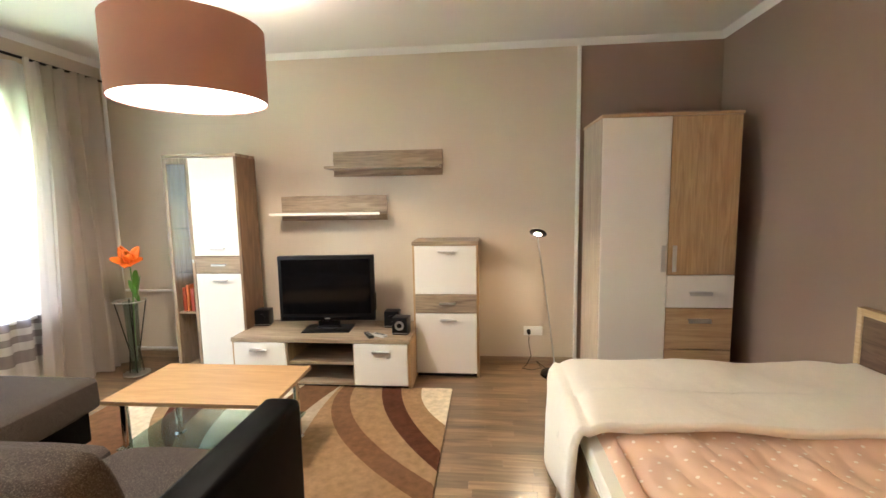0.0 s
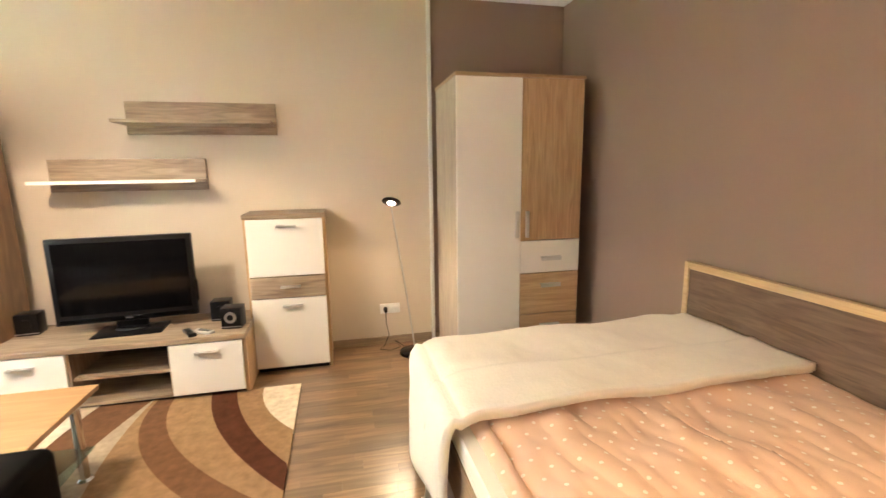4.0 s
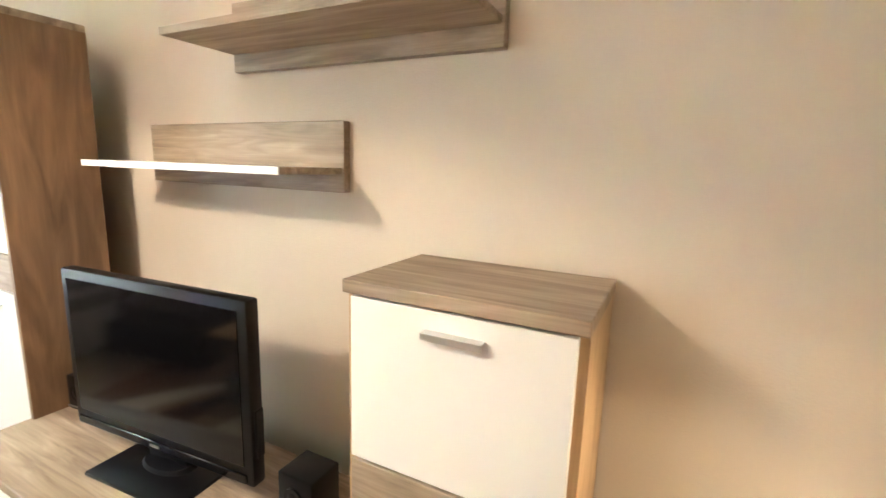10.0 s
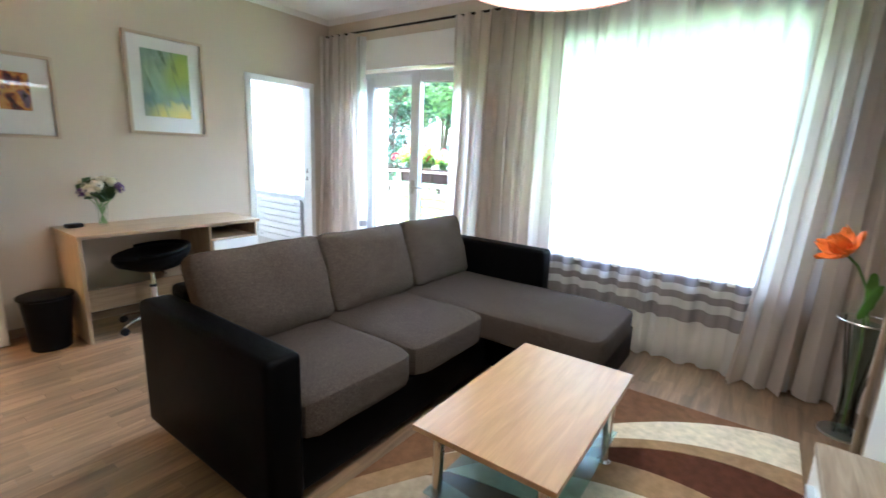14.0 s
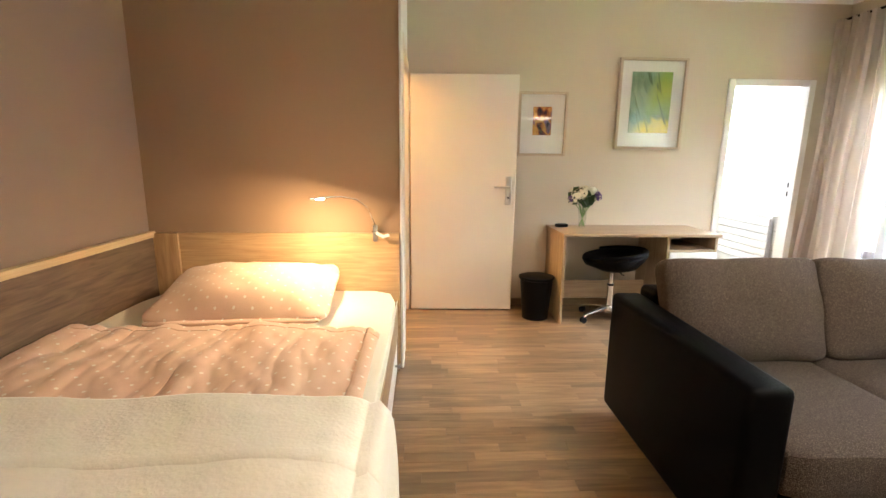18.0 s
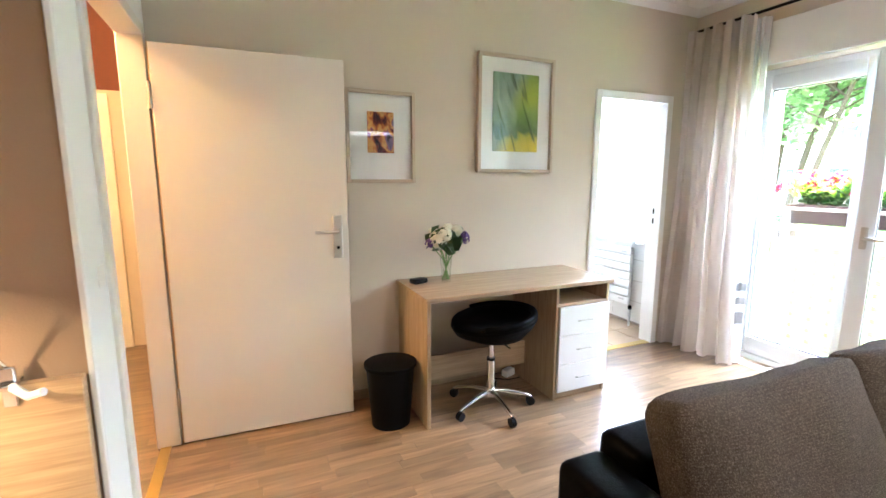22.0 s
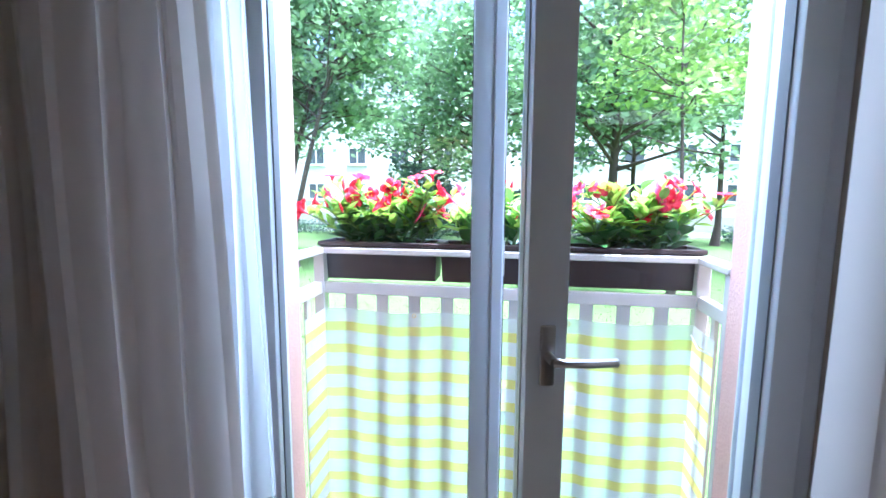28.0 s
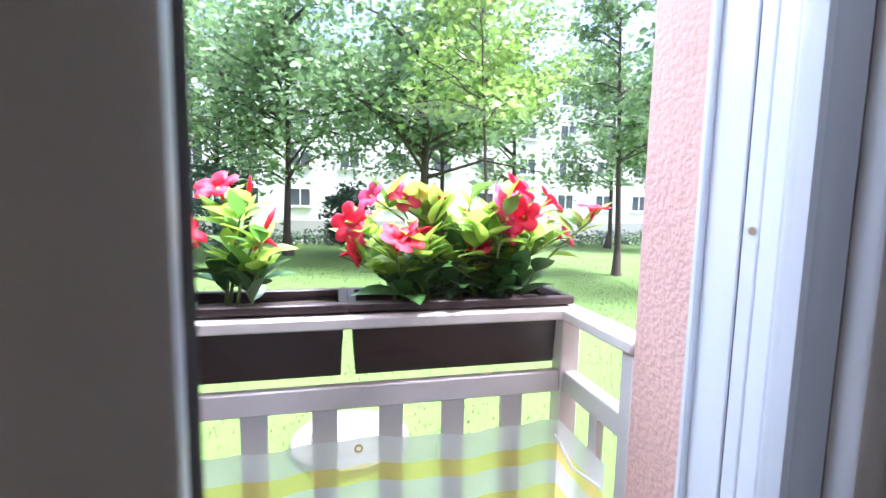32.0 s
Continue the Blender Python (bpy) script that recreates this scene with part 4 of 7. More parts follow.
def speaker(at, label, turn, cone):
    s = thing("loudspeaker", label, "loudspeaker", at, turn, group="desktop loudspeakers")
    part("case", bm_box(-0.06, 0.06, -0.055, 0.055, 0.0, 0.135, 0.006, 2), M_BLACK, s)
    part("trim_strip", bm_box(-0.06, 0.06, -0.058, -0.054, 0.012, 0.016), M_STEEL, s, "silver trim strip")
    part("cone_ring", bm_cyl((0, -0.057, 0.075), (0, -0.063, 0.075), 0.036 if cone else 0.03, n=24), M_STEEL if cone else M_BLACK, s, "silver cone ring" if cone else "")
    part("cone", bm_cyl((0, -0.062, 0.075), (0, -0.066, 0.075), 0.022, 0.010, 24), M_BLACK, s)
    return s


speaker((-1.475, 4.31, 0.398), "small black loudspeaker beside the television", 6, False)
speaker((-0.262, 4.115, 0.398), "small black loudspeaker with a silver cone", -6, True)
speaker((-0.37, 4.30, 0.398), "small black loudspeaker behind another one", 0, False)


def remote(at, label, turn, mat, length=0.15, width=0.045):
    r = thing("remote_control", label, "remote control", at, turn, group="remote controls")
    part("case", bm_box(-width / 2, width / 2, -length / 2, length / 2, 0, 0.018, 0.005, 2), mat, r)
    for i in range(5):
        for j in range(3):
            part("button", bm_box(-0.014 + j * 0.011, -0.006 + j * 0.011, -0.05 + i * 0.019, -0.041 + i * 0.019, 0.017, 0.0205), M_BLACK if mat is not M_BLACK else M_STEEL, r)


M_SILVER = material("silver_plastic", (0.50, 0.49, 0.46), 0.4, vary=0.05)
remote((-0.50, 4.03, 0.398), "black television remote control", 30, M_BLACK)
remote((-0.42, 4.03, 0.398), "silver remote control on the stand", 60, M_SILVER, 0.13, 0.05)

# ---- wall shelves ----
for x0, z0, label in ((-0.875, 1.645, "upper grey oak wall shelf with a back board"), (-1.357, 1.275, "lower grey oak wall shelf with a back board")):
    s = thing("wall_shelf", label, "wall shelf", (x0, YN, z0), group="wall shelves")
    part("back_board", bm_box(-0.022, 0.912, -0.03, 0.0, -0.016, 0.195, 0.002), M_GOAKX, s)
    part("board", bm_box(-0.018, 0.905, -0.272, -0.03, 0.038, 0.058, 0.002), M_GOAKX, s)
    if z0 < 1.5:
        # White puts the light caught by the lower board's front edge into its colour.
        part("edge_strip", bm_box(-0.018, 0.905, -0.275, -0.2722, 0.038, 0.058), M_LACQ, s, "front edge of the board, whitened for the light on it")
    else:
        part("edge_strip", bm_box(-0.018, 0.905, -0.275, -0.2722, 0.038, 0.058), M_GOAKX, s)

# ---- reading lamp, socket, cable ----
fl = thing("floor_lamp", "slim black and chrome reading lamp switched on", "floor lamp", (0.945, 4.33, 0))
part("base", bm_lathe([(0.02, 0.034), (0.08, 0.030), (0.115, 0.018), (0.12, 0.0)], 40), M_SCREEN, fl, "round glossy black base")
part("pole", bm_tube([(0, 0, 0.02), (-0.06, -0.01, 0.5), (-0.155, -0.03, 1.14)], 0.006), M_STEEL, fl)
hd = part("head", bm_lathe([(0.03, 0.016), (0.065, 0.008), (0.068, 0.0), (0.06, -0.006), (0.02, -0.007)], 32), M_BLACK, fl, "flat round lamp head")
hd.matrix_basis = pose(-0.150, -0.045, 1.152, -27, 14, 0)
part("bulb", bm_lathe([(0.002, -0.014), (0.02, -0.013), (0.027, -0.008), (0.027, -0.0075)], 24), emitter("reading_glow", (1.0, 0.85, 0.55), 6.0), hd, "bright bulb window")
so = thing("wall_socket", "white double wall socket with a black plug", "socket", (0.79, YN, 0.29))
part("cover_plate", bm_box(-0.08, 0.08, -0.011, 0.0, -0.04, 0.04, 0.004, 2), M_WHITE, so)
for x in (-0.038, 0.038):
    part("socket_ring", bm_lathe([(0.017, 0.0), (0.017, 0.004), (0.021, 0.004), (0.021, 0.0)], 20), M_WHITE, so).matrix_basis = pose(x, -0.011, 0, 90)
part("plug", bm_cyl((-0.038, -0.011, 0.0), (-0.038, -0.05, -0.01), 0.018, 0.014, 16), M_BLACK, so, "black plug")
part("cable", bm_tube([(-0.038, -0.045, -0.015), (-0.04, -0.06, -0.1), (-0.02, -0.06, -0.2), (-0.06, -0.09, -0.27), (-0.10, -0.14, -0.285), (-0.02, -0.17, -0.285), (0.06, -0.12, -0.285), (0.02, -0.08, -0.24), (0.10, -0.14, -0.285), (0.155, -0.25, -0.284)], 0.003, 6), M_BLACK, so, "black lamp cable")

# ---- drum pendant ----
pl = thing("pendant_lamp", "large brown drum pendant lamp with a lit white diffuser", "pendant lamp", (-1.09, 2.996, CEIL))
M_SHADE = cloth("shade_cloth", (0.36, 0.175, 0.115), 0.0, 0.10)
part("shade", bm_lathe([(0.358, -0.715), (0.364, -0.715), (0.364, -0.355), (0.358, -0.355), (0.358, -0.715)], 72, caps=False), M_SHADE, pl, "brown cloth drum shade")
part("diffuser", bm_lathe([(0.357, -0.709), (0.357, -0.705)], 72), emitter("diffuser_glow", (1.0, 0.90, 0.74), 0.40), pl, "glowing white diffuser disc").visible_shadow = False
part("cord", bm_cyl((0, 0, -0.38), (0, 0, 0), 0.004, n=8), M_WHITE, pl)
part("ceiling_rose", bm_lathe([(0.05, -0.04), (0.055, -0.02), (0.055, -0.001)], 24), M_WHITE, pl)
for k in range(3):
    a = 2 * math.pi * k / 3
    part("spider_arm", bm_cyl((0, 0, -0.38), (0.358 * math.cos(a), 0.358 * math.sin(a), -0.38), 0.003, n=6), M_STEEL, pl)

# ---- coffee table ----
ct = thing("coffee_table", "light oak coffee table with chrome legs and a glass shelf", "coffee table", (-1.12, 3.045, 0), 0.5)
part("tabletop", bm_box(-0.455, 0.455, -0.265, 0.265, 0.415, 0.437, 0.002), M_TABLE, ct)
for x in (-0.38, 0.38):
    for y in (-0.20, 0.20):
        lg = part("leg", bm_cyl((x, y, 0.02), (x, y, 0.415), 0.02, n=20), M_CHROME, ct, "chrome tube leg")
        part("foot_cap", bm_lathe([(0.02, 0.03), (0.032, 0.02), (0.032, 0.001)], 20, x, y), M_CHROME, lg)
part("glass_shelf", bm_box(-0.42, 0.42, -0.235, 0.235, 0.15, 0.158, 0.002), glass("satin_glass", (0.72, 0.86, 0.85), 0.25), ct, "frosted greenish glass shelf")

# ---- sofa ----
def bm_back_cushion(x0, x1, thick, high, seed):
    """A box cushion, full in the middle and thin at its piped edges, standing on z = 0."""
    bm = bm_cushion(x0, x1, -thick / 2, thick / 2, 0.0, high, 11, 14)
    c, h = (x0 + x1) / 2, (x1 - x0) / 2
    for v in bm.verts:
        u, w = (v.co.x - c) / h, (v.co.z - high / 2) / (high / 2)
        full = (1 - abs(u) ** 3.5) * (1 - abs(w) ** 3.5)
        v.co.y *= 0.52 + 0.55 * full
        v.co.z += 0.012 * u * u * (1 if w > 0 else 0)
        v.co += 0.013 * noise.noise_vector(v.co * 6 + Vector((seed * 7, 0, 0)))
        v.co.y += 0.012 * full * (0.5 - abs(noise.noise(Vector((v.co.x * 5 + v.co.z * 9, v.co.z * 3 - v.co.x * 2, seed))))) * 2
    return bm


sf = thing("sofa", "grey corner sofa with black faux leather arms and base", "sofa", (-0.34, 1.40, 0))
SX = 2.38      # length along -x
part("base", bm_join([bm_box(-SX + 0.03, -0.03, 0.04, 0.98, 0.05, 0.27, 0.012, 2), bm_box(-SX + 0.03, -SX + 0.80, 0.98, 1.66, 0.05, 0.27, 0.012, 2)]), M_LEATHER, sf, "black faux leather base")
part("arm", bm_box(-0.15, 0.0, 0.02, 1.02, 0.05, 0.66, 0.028, 3), M_LEATHER, sf, "black faux leather arm")
part("arm", bm_box(-SX, -SX + 0.15, 0.02, 1.02, 0.05, 0.70, 0.028, 3), M_LEATHER, sf, "black faux leather arm")
part("backrest", bm_box(-SX + 0.15, -0.15, 0.0, 0.16, 0.05, 0.70, 0.03, 3), M_LEATHER, sf, "black faux leather back")
part("seat_cushion", bm_cushion(-0.80, -0.152, 0.16, 1.02, 0.26, 0.445, 9, 9, 0.10, 0.006), M_GREY, sf)
part("seat_cushion", bm_cushion(-1.47, -0.80, 0.16, 1.02, 0.26, 0.445, 9, 9, 0.10, 0.006), M_GREY, sf)
part("chaise_cushion", bm_cushion(-SX + 0.152, -1.47, 0.16, 1.69, 0.26, 0.445, 11, 11, 0.08, 0.006), M_GREY, sf)
for i, (a, b) in enumerate(((-0.85, -0.13), (-1.56, -0.85), (-2.24, -1.56))):
    c = part("back_cushion", bm_back_cushion(a + 0.004, b - 0.004, 0.21, 0.46, i), M_CORD, sf, "thick ribbed grey back cushion")
    c.matrix_basis = pose(0, 0.345, 0.43, 18, 0, 0)
for x in (-SX + 0.1, -0.1):
    for y in (0.1, 0.92):
        part("foot", bm_cyl((x, y, 0), (x, y, 0.05), 0.025, n=12), M_BLACK, sf)

# ---- bed ----
bx0, bx1, by0, by1 = 0.77, 2.20, 0.93, 3.03
M_RAILOAK = wood("rail_oak_along_y", (0.46, 0.31, 0.18), (0.32, 0.20, 0.11), "y", 0.45)
bed = thing("bed", "oak bed with a wall-side panel, drawers and headboard", "bed", (bx0, by0, 0))
W, L = bx1 - bx0, by1 - by0
M_PANEL = wood("dark_panel_along_y", (0.20, 0.13, 0.085), (0.10, 0.062, 0.04), "y", 0.5, 9, 4)
M_BIRCH = wood("pale_edge_along_y", (0.70, 0.52, 0.30), (0.58, 0.40, 0.21), "y", 0.5)
part("headboard", bm_box(-0.012, W + 0.0, -0.028, 0.0, 0.0, 0.875, 0.003), M_OAKX, bed, "light oak headboard")
part("head_post", bm_box(W - 0.16, W - 0.02, 0.0, 0.016, 0.2, 0.872, 0.002), M_OAKZ, bed)
part("side_board", bm_box(W - 0.02, W, 0.0, L, 0.1, 0.85), M_PANEL, bed, "dark oak panel along the wall")
part("panel_edge", bm_box(W - 0.03, W + 0.006, 0.0, L + 0.0, 0.85, 0.885, 0.002), M_BIRCH, bed, "pale wood edge strip")
part("panel_edge", bm_box(W - 0.03, W + 0.006, L, L + 0.03, 0.1, 0.885, 0.002), M_BIRCH, bed, "pale wood edge strip")
part("side_rail", bm_box(0.0, 0.022, 0.0, L, 0.24, 0.425, 0.003), M_RAILOAK, bed, "light oak bed rail")
part("foot_board", bm_box(0.022, W - 0.02, L - 0.022, L, 0.10, 0.46, 0.003), M_GOAKX, bed, "grey oak foot board")
part("platform", bm_box(0.022, W - 0.02, 0.0, L - 0.022, 0.30, 0.33), M_OAKX, bed)
part("leg", bm_box(0.0, 0.05, L - 0.05, L, 0.0, 0.24), M_GOAKZ, bed)
part("leg", bm_box(0.0, 0.05, 0.0, 0.05, 0.0, 0.24), M_GOAKZ, bed)
part("leg", bm_box(W - 0.06, W - 0.02, L - 0.05, L, 0.0, 0.24), M_GOAKZ, bed)
for i in range(2):
    a = 0.06 + i * 0.99
    d = part("drawer", bm_box(0.004, 0.022, a, a + 0.97, 0.03, 0.235, 0.002), M_LACQ, bed, "white bed drawer")
    for q in (0.2, 0.75):
        part("knob", bm_join([bm_cyl((0.004, a + q, 0.15), (-0.02, a + q, 0.15), 0.006, n=10), bm_cyl((-0.018, a + q, 0.15), (-0.026, a + q, 0.15), 0.013, n=14)]), M_STEEL, d, "steel knob")
mt = thing("mattress", "mattress with a cream fitted sheet", "mattress", (bx0, by0, 0.33))
part("core", bm_cushion(0.03, W - 0.04, 0.02, L - 0.04, 0.0, 0.19, 12, 8), M_LINEN, mt)
sheet = part("sheet", bm_cushion(-0.002, W - 0.03, 0.01, L - 0.03, 0.1, 0.205, 12, 10, 0.0, 0.004), M_LINEN, mt, "cream fitted sheet")
part("hem", bm_tube([(0.001, 0.05 + (L - 0.12) * i / 30, 0.138 + 0.004 * math.sin(i * 1.7)) for i in range(31)], 0.0045, 6), M_LINEN, sheet, "elastic hem of the sheet")


def draped(name, label, category, xs, ys, top, mat, drop_x=0.0, drop_y=0.0, thick=0.02, wrinkle=0.012, seed=4, n=(90, 76), folds=0.0, parent=None):
    """Bedding: a sheet over the bed that hangs over its low x edge and its far y edge."""
    bm = bmesh.new()
    x0, x1 = xs
    y0, y1 = ys
    grid = []
    for i in range(n[0] + 1):
        row = []
        for j in range(n[1] + 1):
            u, v = i / n[0], j / n[1]
            s = -drop_x + u * (x1 - x0 + drop_x)
            t = v * (y1 - y0 + drop_y)
            wr = wrinkle * (noise.noise(Vector((s * 3.2 + 2.5 * t, t * 1.3, seed))) + 0.5 * (0.5 - abs(noise.noise(Vector((s * 3.5 + t * 2.5, t * 4.5 - s * 2, seed + 5))))) * 2 + 0.34 * (0.5 - abs(noise.noise(Vector((s * 15 + t * 3, t * 6 - s * 4, seed + 8))))))
            if folds:
                bend = 0.5 * noise.noise(Vector((s * 1.5, t * 2.2, seed + 2)))
                wr += folds * (max(0.0, 0.42 - abs(noise.noise(Vector((s * 6.0 + bend - 0.8 * t, t * 1.1, seed + 11))))) + 0.6 * max(0.0, 0.36 - abs(noise.noise(Vector((s * 12.0 + 1.5 * bend + 1.2 * t, t * 2.4, seed + 17))))))
            x, y, z = x0 + s, y0 + t, top + wr
            if s < 0:
                x = x0 - 0.035 * (1 - math.exp(s / 0.03)) - 0.02 * math.sin(11 * t + seed) * min(1, -s / 0.2) - 0.02 * (-s)
                z = top + s + wr * 0.3
            elif s < 0.09:
                z = top - 0.035 * (1 - s / 0.09) ** 2 + wr
            over = t - (y1 - y0)
            if over > 0:
                y = y1 + 0.03 * (1 - math.exp(-over / 0.03)) + 0.015 * math.sin(13 * s) * min(1, over / 0.2)
                z -= over
            row.append(bm.verts.new((x, y, z)))
        grid.append(row)
    for a, b in zip(grid, grid[1:]):
        for j in range(n[1]):
            bm.faces.new((a[j], b[j], b[j + 1], a[j + 1]))
    bmesh.ops.recalc_face_normals(bm, faces=bm.faces[:])
    if sum(f.normal.z for f in bm.faces) < 0:
        bmesh.ops.reverse_faces(bm, faces=bm.faces[:])
    ob = finish(name, bm, mat)
    if parent is None:
        tagged(ob, label, category)
    else:
        ob.parent = parent
    md = ob.modifiers.new("thickness", 'SOLIDIFY')
    md.thickness, md.offset = thick, 1.0
    smooth(ob, 180)
    return ob


# polka dots as a cotton print
M_DOTS = material("dotted_cotton", (0.74, 0.48, 0.33), 0.9, vary=0.05, scale=7, bump=0.3, bump_scale=260, sheen=0.2)
nt = M_DOTS.node_tree
co = nt.nodes.new("ShaderNodeTexCoord")
mp = nt.nodes.new("ShaderNodeMapping")
mp.inputs["Rotation"].default_value = (0, 0, radians(45))
mp.inputs["Scale"].default_value = (17, 17, 0)
vo = nt.nodes.new("ShaderNodeTexVoronoi")
vo.inputs["Randomness"].default_value, vo.inputs["Scale"].default_value = 0.0, 1.0
cmp = nt.nodes.new("ShaderNodeMath")
cmp.operation = 'LESS_THAN'
cmp.inputs[1].default_value = 0.105
mixd = nt.nodes.new("ShaderNodeMix")
mixd.data_type = 'RGBA'
mixd.inputs[7].default_value = (0.86, 0.74, 0.62, 1)
old = nt.nodes["Principled BSDF"].inputs["Base Color"].links[0].from_socket
nt.links.new(co.outputs["Object"], mp.inputs[0])
nt.links.new(mp.outputs[0], vo.inputs["Vector"])
nt.links.new(vo.outputs["Distance"], cmp.inputs[0])
nt.links.new(cmp.outputs[0], mixd.inputs[0])
nt.links.new(old, mixd.inputs[6])
nt.links.new(mixd.outputs[2], nt.nodes["Principled BSDF"].inputs["Base Color"])

duvet = draped("duvet", "thick peach duvet with small white dots", "duvet", (bx0 + 0.09, bx1 - 0.05), (1.66, 2.80), 0.520, M_DOTS, 0.03, 0.0, 0.040, 0.022, 4, (150, 110), 0.026)
draped("turned_hem", "", "", (bx0 + 0.09, bx1 - 0.05), (1.656, 1.705), 0.521, M_DOTS, 0.03, 0.0, 0.041, 0.022, 4, (150, 8), 0.026, parent=duvet)
blanket = draped("blanket", "cream woven blanket folded over the foot of the bed", "blanket", (bx0 - 0.005, bx1 - 0.04), (2.36, 3.02), 0.582, M_BLANKET, 0.42, 0.26, 0.03, 0.016, 9)
draped("folded_layer", "", "", (bx0 - 0.004, bx1 - 0.036), (2.353, 2.63), 0.593, M_BLANKET, 0.42, 0.26, 0.03, 0.012, 9, parent=blanket)
bm = bmesh.new()
for i in range(150):
    q = i / 150 * 0.66
    x, z = bx0 - 0.005 - 0.045 - 0.02 * math.sin(11 * q + 9), 0.166
    r0 = random.Random(i)
    pts = [(x, 2.36 + q, z), (x - 0.004, 2.36 + q + r0.uniform(-0.004, 0.004), z - 0.02), (x + r0.uniform(-0.006, 0.006), 2.36 + q + r0.uniform(-0.008, 0.008), z - r0.uniform(0.035, 0.05))]
    for a, b in zip(pts, pts[1:]):
        bm.faces.new([bm.verts.new((p[0] + dx, p[1] + dy, p[2])) for p, dx, dy in ((a, 0, -0.001), (a, 0, 0.001), (b, 0, 0.001), (b, 0, -0.001))])
part("fringe", bm, M_BLANKET, blanket, "short cream fringe")
pillow = thing("pillow", "peach pillow with white dots leaning on the headboard", "pillow", (1.50, 1.31, 0.55), 3)
bm = bm_cushion(-0.42, 0.42, -0.29, 0.29, -0.095, 0.095, 5, 18, 0.0, 0.008)
for v in bm.verts:
    u, w = abs(v.co.x) / 0.42, abs(v.co.y) / 0.29
    v.co.z *= (0.16 + 1.05 * (1 - u ** 2.6) * (1 - w ** 2.6)) * (1 + 0.25 * (v.co.y > 0) * w)
    v.co.x *= 1.0 + 0.09 * w ** 3
    v.co.y *= 1.0 + 0.13 * u ** 3
    v.co.z += 0.012 * noise.noise(Vector((v.co.x * 9 + v.co.y * 6, v.co.y * 5, 3))) + 0.008 * noise.noise(Vector((v.co.x * 20, v.co.y * 14, 7)))
case = part("pillow_case", bm, M_DOTS, pillow)
case.matrix_basis = pose(0, 0, 0.082, -12, 0, 0)
part("seam_flap", bm_cushion(-0.39, 0.39, 0.275, 0.315, -0.012, 0.012, 4, 6), M_DOTS, case)

# ---- clip-on bed lamp ----
bl = thing("clip_lamp", "small silver clip lamp on the headboard switched on", "clip lamp", (0.90, 0.92, 0.875))
part("clamp", bm_join([bm_box(-0.018, 0.018, -0.02, 0.04, 0.0, 0.012, 0.003), bm_box(-0.015, 0.015, 0.005, 0.02, -0.05, 0.05, 0.003), bm_box(-0.012, 0.012, -0.03, -0.015, -0.05, 0.01, 0.003)]), M_CHROME, bl, "chrome spring clamp")
part("spring_grip", bm_tube([(-0.01, 0.03, 0.006), (-0.05, 0.06, -0.012), (-0.085, 0.075, 0.0)], 0.010), M_WHITE, bl, "pale plastic grip")
part("gooseneck", bm_tube([(0, 0.012, 0.05), (0.012, 0.04, 0.09), (0.03, 0.10, 0.16), (0.08, 0.18, 0.215), (0.15, 0.25, 0.235), (0.20, 0.29, 0.236)], 0.0045), M_CHROME, bl, "bent chrome neck")
part("lamp_head", bm_tube([(0.19, 0.285, 0.236), (0.24, 0.325, 0.234), (0.29, 0.36, 0.230)], 0.0065), M_CHROME, bl, "slim chrome lamp head")
part("led_strip", bm_box(0.225, 0.275, 0.31, 0.345, 0.2255, 0.2272), emitter("bed_glow", (1.0, 0.8, 0.5), 5.0), bl, "glowing light strip")

# ---- desk ----
dk = thing("desk", "oak veneer writing desk with three white drawers", "desk", (-0.49, 0.135, 0))
W, D = 1.25, 0.50
part("desktop", bm_box(-W - 0.02, 0.01, -D, 0.02, 0.722, 0.746, 0.002), M_DESKX, dk)
part("side_panel", bm_box(-0.022, 0, -D + 0.01, 0.0, 0, 0.722, 0.002), M_DESKZ, dk)
part("side_panel", bm_box(-W, -W + 0.018, -D + 0.01, 0.0, 0, 0.722, 0.002), M_DESKZ, dk)
part("divider", bm_box(-0.86, -0.842, -D + 0.01, 0.0, 0, 0.722, 0.002), M_DESKZ, dk)
part("back_panel", bm_box(-0.842, -0.022, -0.34, -0.325, 0.12, 0.28), M_DESKX, dk)
part("shelf", bm_box(-W + 0.018, -0.86, -D + 0.01, -0.002, 0.60, 0.616), M_DESKX, dk)
part("back_board", bm_box(-W + 0.018, -0.86, -D + 0.01, -D + 0.016, 0.0, 0.722), M_DESKZ, dk)
M_DRAWER = material("cool_white_drawer", (0.78, 0.78, 0.78), 0.35, vary=0.02)
for i in range(3):
    z0 = 0.05 + i * 0.184
    d = part("drawer", bm_box(-W + 0.004, -0.862, 0.0, 0.018, z0, z0 + 0.18, 0.002), M_DRAWER, dk, "white drawer front")
    zz, xx = z0 + 0.09, -1.05
    part("handle", bm_tube([(xx - 0.05, 0.016, zz - 0.006), (xx - 0.045, 0.035, zz), (xx, 0.042, zz + 0.006), (xx + 0.045, 0.035, zz), (xx + 0.05, 0.016, zz - 0.006)], 0.0045), M_STEEL, d, "curved steel handle")
part("plinth", bm_box(-W + 0.018, -0.86, -0.03, -0.015, 0.0, 0.05), M_DESKX, dk)

